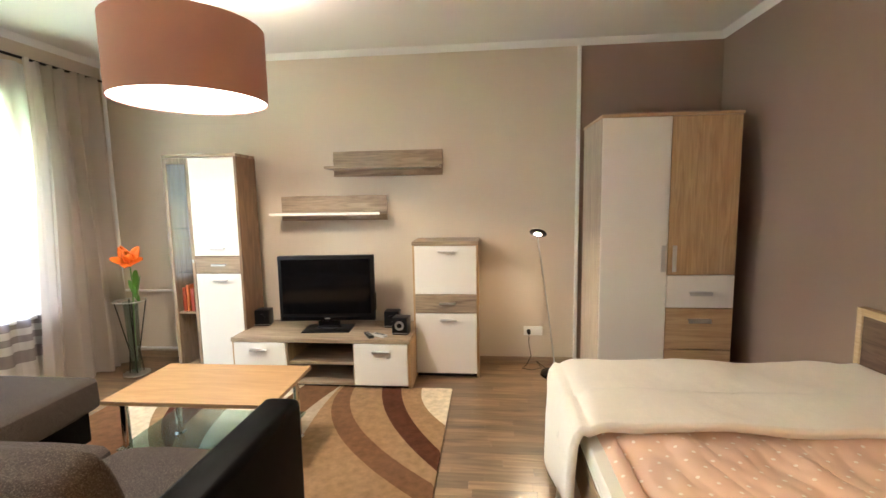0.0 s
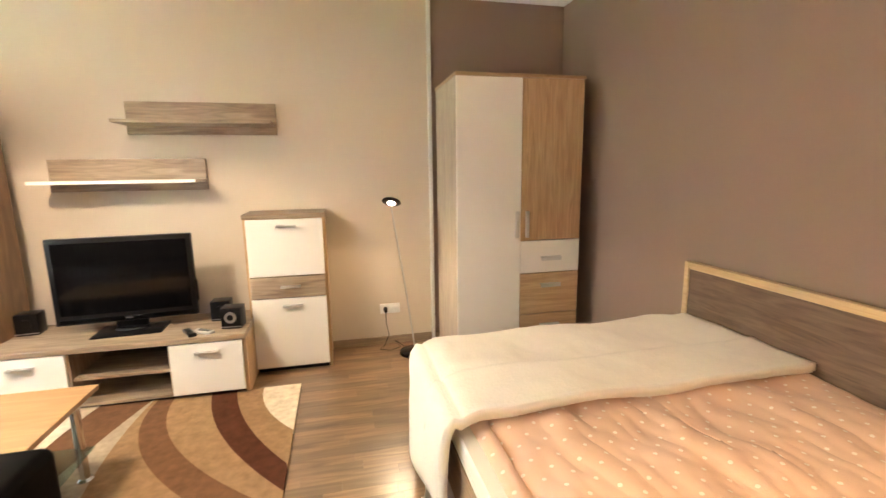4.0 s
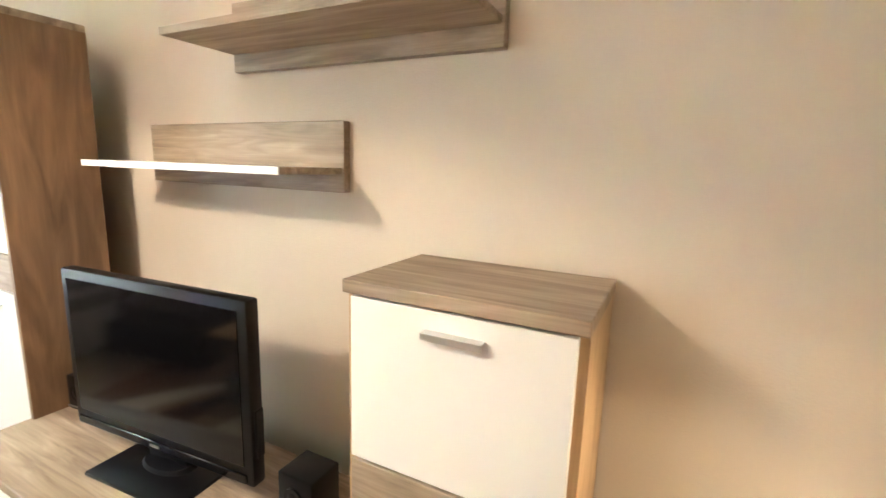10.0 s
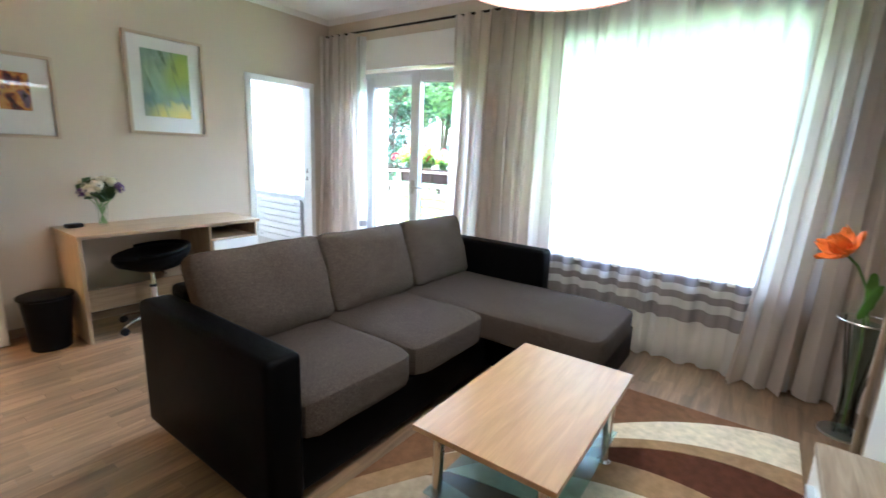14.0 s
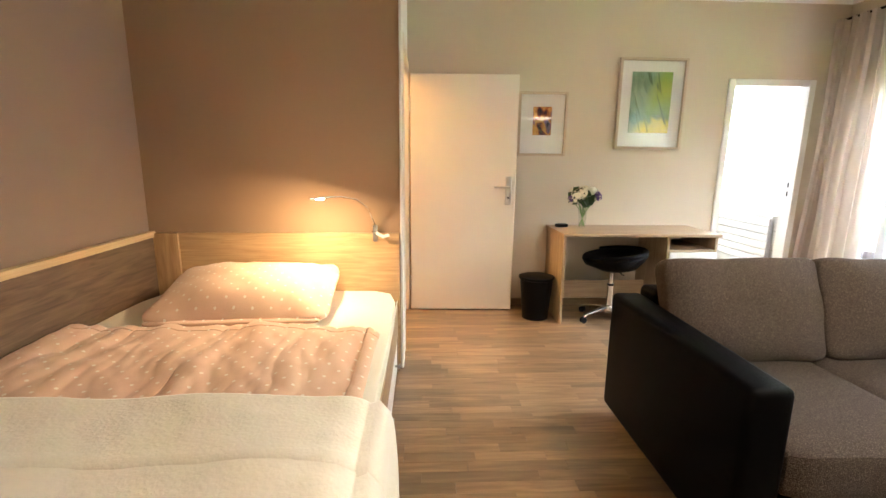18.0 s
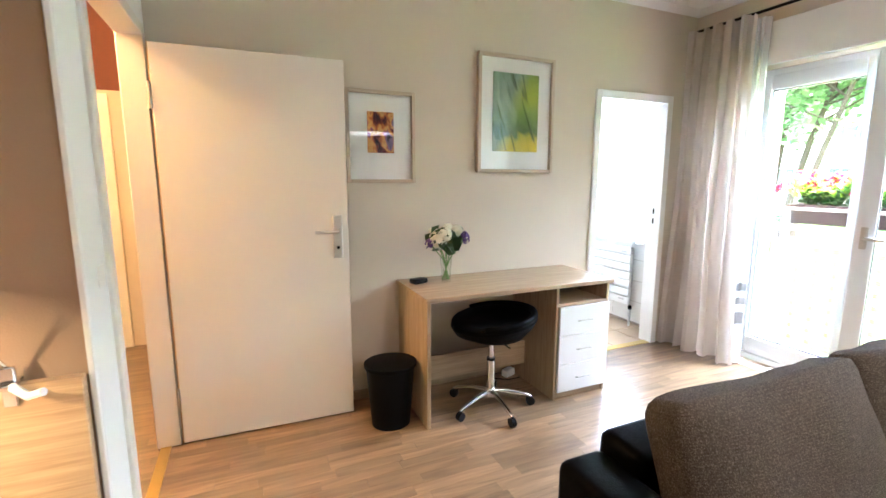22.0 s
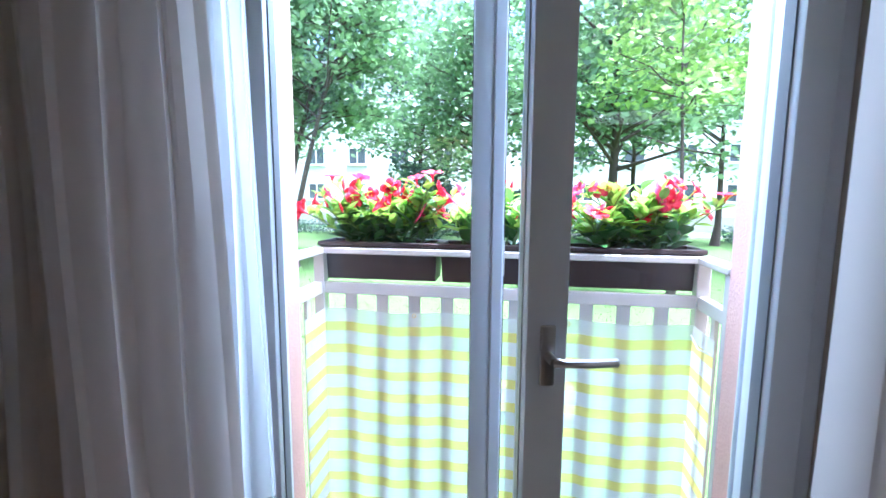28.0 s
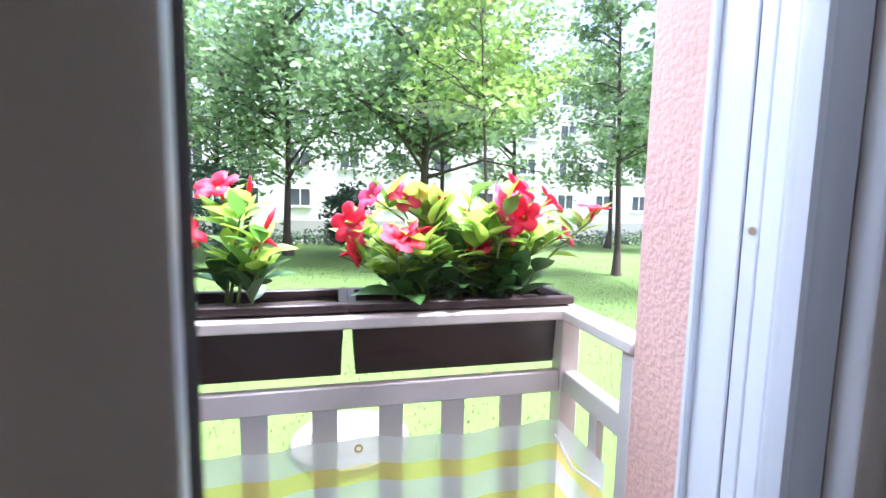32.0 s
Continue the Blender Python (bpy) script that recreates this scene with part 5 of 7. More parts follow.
# ---- desk things ----
vase = thing("vase", "clear glass vase with white and purple flowers", "vase", (-0.735, -0.17, 0.746))
M_VASE = glass("vase_glass", (0.97, 0.985, 0.97))
part("glass", bm_lathe([(0.026, 0.0), (0.028, 0.004), (0.030, 0.08), (0.040, 0.17), (0.0385, 0.17), (0.028, 0.08), (0.024, 0.012), (0.001, 0.01)], 28), M_VASE, vase)
rng = random.Random(21)
M_PETALW = material("cream_petal", (0.80, 0.78, 0.66), 0.7, vary=0.1, scale=30)
M_PETALP = material("purple_petal", (0.12, 0.06, 0.22), 0.7, vary=0.25, scale=30)
M_STEM = material("green_stem", (0.13, 0.24, 0.06), 0.5, vary=0.2, scale=20)


def blossom(r, petals, rings, seed):
    rg = random.Random(seed)
    bm = bmesh.new()
    for q in range(rings):
        rr, lift = r * (1 - 0.22 * q), r * 0.25 * q
        for k in range(petals):
            a = 2 * math.pi * (k + 0.5 * q) / petals + rg.uniform(-0.15, 0.15)
            w = 0.9 * math.pi / petals
            pts = [(0.1, 0, 0.0), (0.6, -w, 0.2), (1.0, -0.5 * w, 0.32), (1.05, 0.5 * w, 0.3), (0.6, w, 0.2)]
            f = [bm.verts.new((rr * p * math.cos(a + d), rr * p * math.sin(a + d), lift + rr * h + rg.uniform(0, 0.1) * r)) for p, d, h in pts]
            bm.faces.new(f)
    return bm


def flower_ball(r, n, seed):
    """A round head of many small petals."""
    rg = random.Random(seed)
    bm = bmesh.new()
    for _ in range(n):
        d = Vector((rg.gauss(0, 1), rg.gauss(0, 1), rg.gauss(0.25, 1))).normalized()
        u = d.orthogonal().normalized()
        w = d.cross(u)
        c, q, k = d * r * rg.uniform(0.75, 1.0), rg.uniform(0, 6.28), r * rg.uniform(0.30, 0.42)
        e = [c + (u * math.cos(q + t) + w * math.sin(q + t)) * k * m + d * h for t, m, h in ((0, 1, 0.002), (1.57, 0.75, 0.005), (3.14, 1, -0.002), (4.71, 0.75, 0.004))]
        bm.faces.new([bm.verts.new(p) for p in e])
    return bm


M_DEEPLEAF = material("bouquet_leaf", (0.035, 0.075, 0.02), 0.5, vary=0.3, scale=25)
HEADS = ((0.060, 0.02, 0.262, 0.050, 0), (-0.070, 0.0, 0.308, 0.042, 0), (0.025, 0.045, 0.295, 0.044, 0), (-0.030, -0.045, 0.320, 0.034, 0), (0.070, -0.03, 0.300, 0.036, 0), (0.115, 0.02, 0.250, 0.026, 1), (-0.120, 0.01, 0.265, 0.030, 1), (-0.10, 0.045, 0.29, 0.022, 1))
for i, (hx, hy, hz, r, k) in enumerate(HEADS):
    tip = Vector((hx, hy, hz))
    sm = part("stem", bm_tube([(-hx * 0.2, -hy * 0.3, 0.02), (hx * 0.22, hy * 0.25, 0.15), tip], 0.003, 6), M_STEM, vase)
    part("blossom", flower_ball(r, 120 if k == 0 else 60, i), M_PETALP if k else M_PETALW, sm, "purple blossom" if k else "cream blossom").matrix_basis = Matrix.Translation(tip)
for i in range(16):
    q = rng.uniform(0, 6.28)
    lf = blossom(0.062, 3, 1, 40 + i)
    part("leaf", lf, M_DEEPLEAF, vase, "dark green leaf").matrix_basis = Matrix.Translation((0.055 * math.cos(q) + 0.015, 0.045 * math.sin(q), 0.205 + 0.006 * i)) @ pose(0, 0, 0, rng.uniform(-60, 60), rng.uniform(-60, 60), 0)
alarm = thing("alarm_clock", "small black box on the desk", "clock", (-0.575, -0.22, 0.746), 15)
part("case", bm_box(-0.05, 0.05, -0.03, 0.03, 0, 0.03, 0.008, 2), M_BLACK, alarm)
part("display", bm_box(-0.035, 0.035, 0.0302, 0.032, 0.008, 0.022), M_SCREEN, alarm)

# ---- bin ----
bn = thing("waste_bin", "black plastic waste bin beside the desk", "waste bin", (-0.33, -0.02, 0))
M_BIN = material("matt_black_plastic", (0.004, 0.004, 0.0045), 0.55, vary=0.1, scale=8, spec=0.08)
part("body", bm_lathe([(0.105, 0.0), (0.11, 0.004), (0.138, 0.34), (0.146, 0.35), (0.146, 0.36), (0.130, 0.355), (0.105, 0.02), (0.001, 0.015)], 40, 0, 0, 0.98, 0.9), M_BIN, bn)
part("rim", bm_lathe([(0.138, 0.34), (0.150, 0.345), (0.150, 0.362), (0.138, 0.366)], 40, 0, 0, 0.98, 0.9), M_BIN, bn)
adapter = thing("power_adapter", "small white power adapter with a black lead under the desk", "power adapter", (-1.27, -0.29, 0), 20)
part("case", bm_box(-0.045, 0.045, -0.025, 0.025, 0, 0.05, 0.006, 2), M_WHITE, adapter)
part("lead", bm_tube([(-0.045, 0, 0.02), (-0.09, 0.03, 0.006), (-0.02, 0.08, 0.005), (0.06, 0.05, 0.005), (0.12, -0.02, 0.006)], 0.004, 6), M_BLACK, adapter, "black lead")

# ---- swivel stool ----
st = thing("swivel_stool", "black swivel stool with a chrome five-star base", "stool", (-0.935, 0.045, 0), 73)
bm = bm_lathe([(0.04, 0.425), (0.11, 0.432), (0.19, 0.462), (0.245, 0.505), (0.268, 0.545), (0.262, 0.568), (0.235, 0.572), (0.17, 0.558), (0.09, 0.546), (0.01, 0.542)], 44)
for v in bm.verts:
    a = math.atan2(v.co.y, v.co.x)
    r = v.co.xy.length
    if v.co.z > 0.47:
        v.co.z += 0.030 * math.sin(a) * max(0.0, r - 0.10) / 0.16
    if math.sin(a) < 0:
        v.co.y *= 0.90
part("seat", bm, M_LEATHER, st, "round black padded bowl seat")
part("lip", bm_tube([(0.248 * math.cos(radians(a)), 0.248 * math.sin(radians(a)), 0.570 + 0.030 * math.sin(radians(a))) for a in range(-20, 201, 10)], 0.020, 12), M_LEATHER, st, "raised padded lip")
part("column", bm_join([bm_cyl((0, 0, 0.10), (0, 0, 0.30), 0.025), bm_cyl((0, 0, 0.315), (0, 0, 0.44), 0.016)]), M_CHROME, st, "chrome gas column")
part("collar", bm_cyl((0, 0, 0.30), (0, 0, 0.316), 0.026), M_BLACK, st, "black plastic collar")
part("lever", bm_tube([(0.01, 0, 0.44), (0.10, 0.05, 0.435), (0.15, 0.075, 0.425)], 0.005), M_BLACK, st)
part("hub", bm_lathe([(0.035, 0.075), (0.04, 0.09), (0.035, 0.12), (0.024, 0.13)], 20), M_CHROME, st)
for k in range(5):
    a = 2 * math.pi * k / 5 + 0.3
    c, s = math.cos(a), math.sin(a)
    leg = part("leg", bm_tube([(0.02 * c, 0.02 * s, 0.105), (0.12 * c, 0.12 * s, 0.095), (0.22 * c, 0.22 * s, 0.07), (0.25 * c, 0.25 * s, 0.055)], 0.016, 10, 0.010), M_CHROME, st, "chrome star leg")
    part("castor", bm_join([bm_cyl((0.25 * c - 0.014 * s, 0.25 * s + 0.014 * c, 0.026), (0.25 * c - 0.004 * s, 0.25 * s + 0.004 * c, 0.026), 0.026, n=16), bm_cyl((0.25 * c + 0.004 * s, 0.25 * s - 0.004 * c, 0.026), (0.25 * c + 0.014 * s, 0.25 * s - 0.014 * c, 0.026), 0.026, n=16), bm_cyl((0.25 * c, 0.25 * s, 0.02), (0.25 * c, 0.25 * s, 0.06), 0.006, n=8)]), M_BLACK, leg, "black castor")


# ---- pictures ----
def painting(name, stops, scale, seed, rot=0.0, distortion=3.0):
    m = bpy.data.materials.new(name)
    m.use_nodes = True
    nt = m.node_tree
    b = nt.nodes["Principled BSDF"]
    b.inputs["Roughness"].default_value = 0.7
    co, mp, n1, ramp = nt.nodes.new("ShaderNodeTexCoord"), nt.nodes.new("ShaderNodeMapping"), nt.nodes.new("ShaderNodeTexNoise"), nt.nodes.new("ShaderNodeValToRGB")
    mp.inputs["Location"].default_value = (seed, 0, seed * 0.7)
    mp.inputs["Rotation"].default_value = (0, radians(rot), 0)
    mp.inputs["Scale"].default_value = scale
    n1.inputs["Scale"].default_value, n1.inputs["Detail"].default_value, n1.inputs["Distortion"].default_value = 1.0, 5, distortion
    nt.links.new(co.outputs["Object"], mp.inputs[0])
    nt.links.new(mp.outputs[0], n1.inputs["Vector"])
    nt.links.new(n1.outputs["Fac"], ramp.inputs[0])
    ramp.color_ramp.elements[0].position, ramp.color_ramp.elements[0].color = stops[0][0], (*stops[0][1], 1)
    ramp.color_ramp.elements[1].position, ramp.color_ramp.elements[1].color = stops[-1][0], (*stops[-1][1], 1)
    for p, c in stops[1:-1]:
        ramp.color_ramp.elements.new(p).color = (*c, 1)
    nt.links.new(ramp.outputs[0], b.inputs["Base Color"])
    return m


def woodland(name):
    """Loose watercolour of slanting trees: yellow-green above, blue-grey to one side, yellow ground, dark stems."""
    m = bpy.data.materials.new(name)
    m.use_nodes = True
    nt = m.node_tree
    nd, ln = nt.nodes.new, nt.links.new
    b = nt.nodes["Principled BSDF"]
    b.inputs["Roughness"].default_value = 0.8
    co, sep = nd("ShaderNodeTexCoord"), nd("ShaderNodeSeparateXYZ")
    ln(co.outputs["Generated"], sep.inputs[0])

    def brush(scale, rot, loc):
        mp, n = nd("ShaderNodeMapping"), nd("ShaderNodeTexNoise")
        mp.vector_type = 'TEXTURE'
        mp.inputs["Rotation"].default_value, mp.inputs["Scale"].default_value, mp.inputs["Location"].default_value = (0, radians(rot), 0), [1 / q for q in scale], loc
        n.inputs["Scale"].default_value, n.inputs["Detail"].default_value, n.inputs["Distortion"].default_value = 1.0, 4, 0.6
        ln(co.outputs["Generated"], mp.inputs[0])
        ln(mp.outputs[0], n.inputs["Vector"])
        return n.outputs["Fac"]

    def ramp(src, stops):
        r = nd("ShaderNodeValToRGB")
        e = r.color_ramp.elements
        e[0].position, e[0].color = stops[0][0], (*stops[0][1], 1)
        e[1].position, e[1].color = stops[-1][0], (*stops[-1][1], 1)
        for p, c in stops[1:-1]:
            e.new(p).color = (*c, 1)
        ln(src, r.inputs[0])
        return r.outputs[0]

    def sums(a, ka, c, kc, off):
        p, q = nd("ShaderNodeMath"), nd("ShaderNodeMath")
        p.operation = q.operation = 'MULTIPLY_ADD'
        p.inputs[1].default_value, p.inputs[2].default_value, q.inputs[1].default_value = ka, off, kc
        ln(a, p.inputs[0])
        ln(c, q.inputs[0])
        ln(p.outputs[0], q.inputs[2])
        return q.outputs[0]

    def blend(fac, a, c):
        x = nd("ShaderNodeMix")
        x.data_type = 'RGBA'
        ln(fac, x.inputs[0])
        ln(a, x.inputs[6])
        ln(c, x.inputs[7])
        return x.outputs[2]

    soft = brush((2.5, 1, 1.8), 25, (3, 0, 1))
    height = sums(sep.outputs[2], 1.0, soft, 0.5, -0.25)
    ground = ramp(height, [(0.0, (0.62, 0.50, 0.05)), (0.16, (0.55, 0.50, 0.08)), (0.24, (0.14, 0.22, 0.10)), (0.45, (0.24, 0.36, 0.12)), (0.7, (0.42, 0.48, 0.06)), (1.0, (0.28, 0.42, 0.10))])
    cool = ramp(sums(sep.outputs[0], 1.6, sep.outputs[2], 0.8, -1.05), [(0.0, (0, 0, 0)), (0.5, (0.75, 0.75, 0.75))])
    greys = ramp(brush((5, 1, 1.6), 28, (1, 0, 4)), [(0.35, (0.10, 0.20, 0.24)), (0.65, (0.34, 0.45, 0.42))])
    ground = blend(cool, ground, greys)
    stems = ramp(brush((11, 1, 1.3), 26, (7, 0, 2)), [(0.56, (0, 0, 0)), (0.66, (0.8, 0.8, 0.8))])
    dark = ramp(soft, [(0.3, (0.035, 0.075, 0.06)), (0.7, (0.10, 0.17, 0.04))])
    ln(blend(stems, ground, dark), b.inputs["Base Color"])
    return m


M_MAT = material("passe_partout", (0.80, 0.79, 0.77), 0.9, vary=0.01)
M_FRAMEX = wood("pale_frame_wood", (0.56, 0.45, 0.34), (0.44, 0.34, 0.25), "x", 0.45)
M_FRAMEZ = wood("pale_frame_wood_upright", (0.56, 0.45, 0.34), (0.44, 0.34, 0.25), "z", 0.45)


def picture(label, x0, x1, z0, z1, art, mat):
    p = thing("framed_picture", label, "picture", (0, YS + 0.001, 0), group="pictures above the desk")
    f = 0.022
    for bm, m in ((bm_box(x0, x0 + f, 0, 0.035, z0, z1, 0.002), M_FRAMEZ), (bm_box(x1 - f, x1, 0, 0.035, z0, z1, 0.002), M_FRAMEZ), (bm_box(x0 + f, x1 - f, 0, 0.035, z0, z0 + f, 0.002), M_FRAMEX), (bm_box(x0 + f, x1 - f, 0, 0.035, z1 - f, z1, 0.002), M_FRAMEX)):
        part("frame_bar", bm, m, p)
    part("mount", bm_box(x0 + f, x1 - f, 0.002, 0.010, z0 + f, z1 - f), M_MAT, p, "white mount board")
    part("print", bm_box(art[0], art[1], 0.0105, 0.013, art[2], art[3]), mat, p, "colourful abstract print")
    g = part("pane", bm_box(x0 + f, x1 - f, 0.026, 0.028, z0 + f, z1 - f), M_PANE, p)
    g.visible_shadow = False


A1 = painting("red_abstract_print", [(0.36, (0.012, 0.01, 0.02)), (0.43, (0.13, 0.02, 0.025)), (0.48, (0.50, 0.16, 0.03)), (0.54, (0.62, 0.36, 0.10)), (0.58, (0.30, 0.06, 0.05)), (0.63, (0.22, 0.16, 0.26)), (0.70, (0.015, 0.012, 0.02))], (15, 15, 11), 2.3, 0, 0.3)
A2 = woodland("woodland_print")
picture("small framed abstract print in red and violet", -0.605, -0.185, 1.345, 1.875, (-0.475, -0.315, 1.52, 1.755), A1)
picture("large framed abstract print in yellow and green", -1.612, -1.03, 1.412, 2.16, (-1.495, -1.145, 1.55, 2.05), A2)

# ---- rug: carved waves of pile as separate pieces of one rug ----
rug = thing("rug", "brown and cream shaggy rug with curved bands", "rug", (0, 0, 0))
RX0, RX1, RY0, RY1 = -2.28, 0.135, 2.44, 3.985


def pile(name, color):
    return material(name, color, 1.0, vary=0.42, scale=24, bump=1.0, bump_scale=220, spec=0.1)


P_TAN, P_RED, P_CREAM, P_MID, P_GREY = pile("tan_pile", (0.30, 0.185, 0.095)), pile("dark_red_brown_pile", (0.085, 0.030, 0.016)), pile("cream_pile", (0.66, 0.55, 0.40)), pile("mid_brown_pile", (0.17, 0.085, 0.042)), pile("stone_pile", (0.40, 0.32, 0.23))
# each band: its left edge as start, slope and curve from the far end of the rug, and its pile
BANDS = [(-2.28, 0, 0, P_MID), (-2.295, 0.15, 0.60, P_CREAM), (-1.98, -0.02, 0.55, P_TAN), (-1.83, -0.25, 0.75, P_RED), (-1.46, -0.50, 0.60, P_TAN), (-1.37, -0.20, 0.36, P_CREAM), (-1.02, -0.20, 0.18, P_MID), (-0.74, -0.28, 0.10, P_GREY), (-0.722, -0.10, 0.15, P_TAN), (-0.70, -0.097, 0.583, P_MID), (-0.605, 0.024, 0.584, P_TAN), (-0.39, 0.167, 0.363, P_RED), (-0.245, 0.183, 0.352, P_TAN), (-0.09, 0.027, 0.80, P_CREAM), (0.135, 0, 0, None)]
N = 48


def band_edges(y):
    v, out = RY1 - 0.035 - y, []
    for a, b, c, _ in BANDS:
        x = min(RX1, max(RX0, a + b * v + c * v * v))
        out.append(max(x, out[-1]) if out else RX0)
    return out


edges = [(RY0 + (RY1 - RY0) * j / N, band_edges(RY0 + (RY1 - RY0) * j / N)) for j in range(N + 1)]
for k in range(len(BANDS) - 1):
    bm = bmesh.new()
    lift = 0.014 + 0.0015 * (k % 3)
    for (ya, ea), (yb, eb) in zip(edges, edges[1:]):
        a0, b0, a1, b1 = ea[k], ea[k + 1], eb[k], eb[k + 1]
        if b0 - a0 < 1e-4 and b1 - a1 < 1e-4:
            continue
        q = [bm.verts.new(p) for p in ((a0, ya, lift), (b0, ya, lift), (b1, yb, lift), (a1, yb, lift), (a0, ya, 0.001), (b0, ya, 0.001), (b1, yb, 0.001), (a1, yb, 0.001))]
        bm.faces.new(q[:4])
        bm.faces.new((q[0], q[3], q[7], q[4]))
        bm.faces.new((q[1], q[5], q[6], q[2]))
        if ya == RY0:
            bm.faces.new((q[0], q[4], q[5], q[1]))
        if yb >= RY1 - 1e-6:
            bm.faces.new((q[2], q[6], q[7], q[3]))
    if len(bm.faces):
        bmesh.ops.remove_doubles(bm, verts=bm.verts[:], dist=1e-5)
        bmesh.ops.recalc_face_normals(bm, faces=bm.faces[:])
        part("band", bm, BANDS[k][3], rug)

# ---- floor vase with an artificial flower, heating pipes ----
fv = thing("floor_vase", "tall wire and glass floor vase with an orange flower", "floor vase", (-2.56, 4.17, 0))
part("base", bm_lathe([(0.10, 0.0), (0.10, 0.012), (0.02, 0.02)], 32), M_STEEL, fv, "round grey base")
part("glass_tube", bm_lathe([(0.03, 0.02), (0.035, 0.03), (0.055, 0.62), (0.052, 0.62), (0.032, 0.035), (0.002, 0.03)], 24), glass("tube_glass", (0.82, 0.88, 0.86)), fv)
for k in range(4):
    a = math.pi / 4 + k * math.pi / 2
    part("rod", bm_tube([(0.05 * math.cos(a), 0.05 * math.sin(a), 0.01), (0.035 * math.cos(a), 0.035 * math.sin(a), 0.2), (0.11 * math.cos(a), 0.11 * math.sin(a), 0.63)], 0.0045, 6), M_BLACK, fv, "dark wire rod")
part("ring", bm_tube([(0.12 * math.cos(2 * math.pi * i / 24), 0.12 * math.sin(2 * math.pi * i / 24), 0.63) for i in range(25)], 0.004, 6), M_STEEL, fv)
part("stem", bm_tube([(0, 0, 0.04), (0.03, -0.01, 0.5), (0.075, -0.045, 0.80), (0.12, -0.105, 0.92), (0.16, -0.158, 0.972)], 0.006, 6), M_STEM, fv)
for i, z in enumerate((0.72, 0.80, 0.75)):
    bm = bm_cushion(-0.026, 0.026, -0.004, 0.004, -0.10, 0.10, 2.2, 4)
    part("leaf", bm, M_LEAF, fv, "green artificial leaf").matrix_basis = pose(0.07 + 0.02 * i, -0.03, z, 10, 14 * (i - 1), 60 * i)
M_ORFL = material("orange_petal", (0.80, 0.15, 0.002), 0.6, vary=0.5, scale=22)
HEAD = Matrix.Translation((0.165, -0.165, 0.985)) @ pose(0, 0, 0, 38, 28, 0)
for k in range(9):
    outer = k < 5
    bm = bmesh.new()
    bmesh.ops.create_grid(bm, x_segments=5, y_segments=7, size=1)
    for v in bm.verts:
        u, w = (v.co.y + 1) / 2, v.co.x
        v.co = Vector((w * 0.044 * math.sin(math.pi * (0.10 + 0.84 * u ** 0.8)), u * (0.115 if outer else 0.085), 0.055 * u * u + 0.016 * w * w + 0.006 * math.sin(9 * u + 5 * w + k)))
    p = part("petal", bm, M_ORFL, fv, "orange petal")
    p.matrix_basis = HEAD @ pose(0, 0, 0, 0, 0, 72 * k if outer else 90 * k + 30) @ pose(0, 0, 0, 4 if outer else 42, 0, 0)
    p.modifiers.new("thickness", 'SOLIDIFY').thickness = 0.003
part("flower_heart", bm_lathe([(0.002, 0.045), (0.014, 0.035), (0.016, 0.012), (0.006, -0.008)], 12), M_BLACK, fv, "dark flower heart").matrix_basis = HEAD
pipes = thing("heating_pipes", "white heating pipes along the wall behind the vase", "pipes", (0, 0, 0), kind="structure")
part("pipe", bm_cyl((XW, YN - 0.04, 0.64), (-2.16, YN - 0.04, 0.64), 0.011, n=12), M_WHITE, pipes)
part("pipe", bm_cyl((XW, YN - 0.04, 0.10), (-2.16, YN - 0.04, 0.10), 0.011, n=12), M_WHITE, pipes)
part("riser", bm_cyl((XW + 0.05, YN - 0.05, 0.0), (XW + 0.05, YN - 0.05, CEIL - 0.05), 0.016, n=12), M_WHITE, pipes)

# ---- balcony ----
M_GRASSMAT = material("artificial_turf", (0.062, 0.115, 0.028), 0.95, vary=0.4, scale=90, bump=1.0, bump_scale=350)
M_RAIL = material("grey_rail_paint", (0.56, 0.52, 0.49), 0.45, vary=0.06, scale=8)
M_RAILTOP = material("weathered_rail_top", (0.62, 0.57, 0.52), 0.55, vary=0.14, scale=20)
setting("floor_balcony", bm_box(-3.80, XW - 0.24, 0.052, 1.423, -0.22, -0.012), M_RAIL, "concrete balcony floor", "floor")
BX, BZ = -3.715, 1.137
mat_ob = thing("turf_mat", "green artificial turf mat on the balcony", "mat", (0, 0, -0.012))
bm = bm_box(BX - 0.04, XD - 0.06, 0.06, 1.415, 0, 0.016, 0.004)
part("turf", bm, M_GRASSMAT, mat_ob)
rl = thing("balcony_railing", "grey painted steel balcony railing with flat bars", "railing", (0, 0, 0))
ya, yb = 0.012, 1.448
for y in (ya, yb):
    part("post", bm_box(BX - 0.03, BX + 0.015, y - 0.022, y + 0.022, -0.20, BZ - 0.012, 0.003), M_RAIL, rl)
    part("wall_post", bm_box(XO - 0.035, XO - 0.001, y - 0.022, y + 0.022, -0.20, BZ - 0.012, 0.003), M_RAIL, rl)
    part("top_rail", bm_box(BX + 0.02, XO - 0.001, y - 0.028, y + 0.028, BZ - 0.012, BZ + 0.012, 0.004), M_RAILTOP, rl)
    part("mid_rail", bm_box(BX + 0.015, XO - 0.036, y - 0.016, y + 0.016, BZ - 0.175, BZ - 0.128, 0.003), M_RAIL, rl)
    part("low_rail", bm_box(BX + 0.015, XO - 0.036, y - 0.012, y + 0.012, 0.03, 0.06, 0.003), M_RAIL, rl)
    part("slat", bm_box(BX + 0.11, BX + 0.14, y - 0.007, y + 0.007, 0.06, BZ - 0.175), M_RAIL, rl)
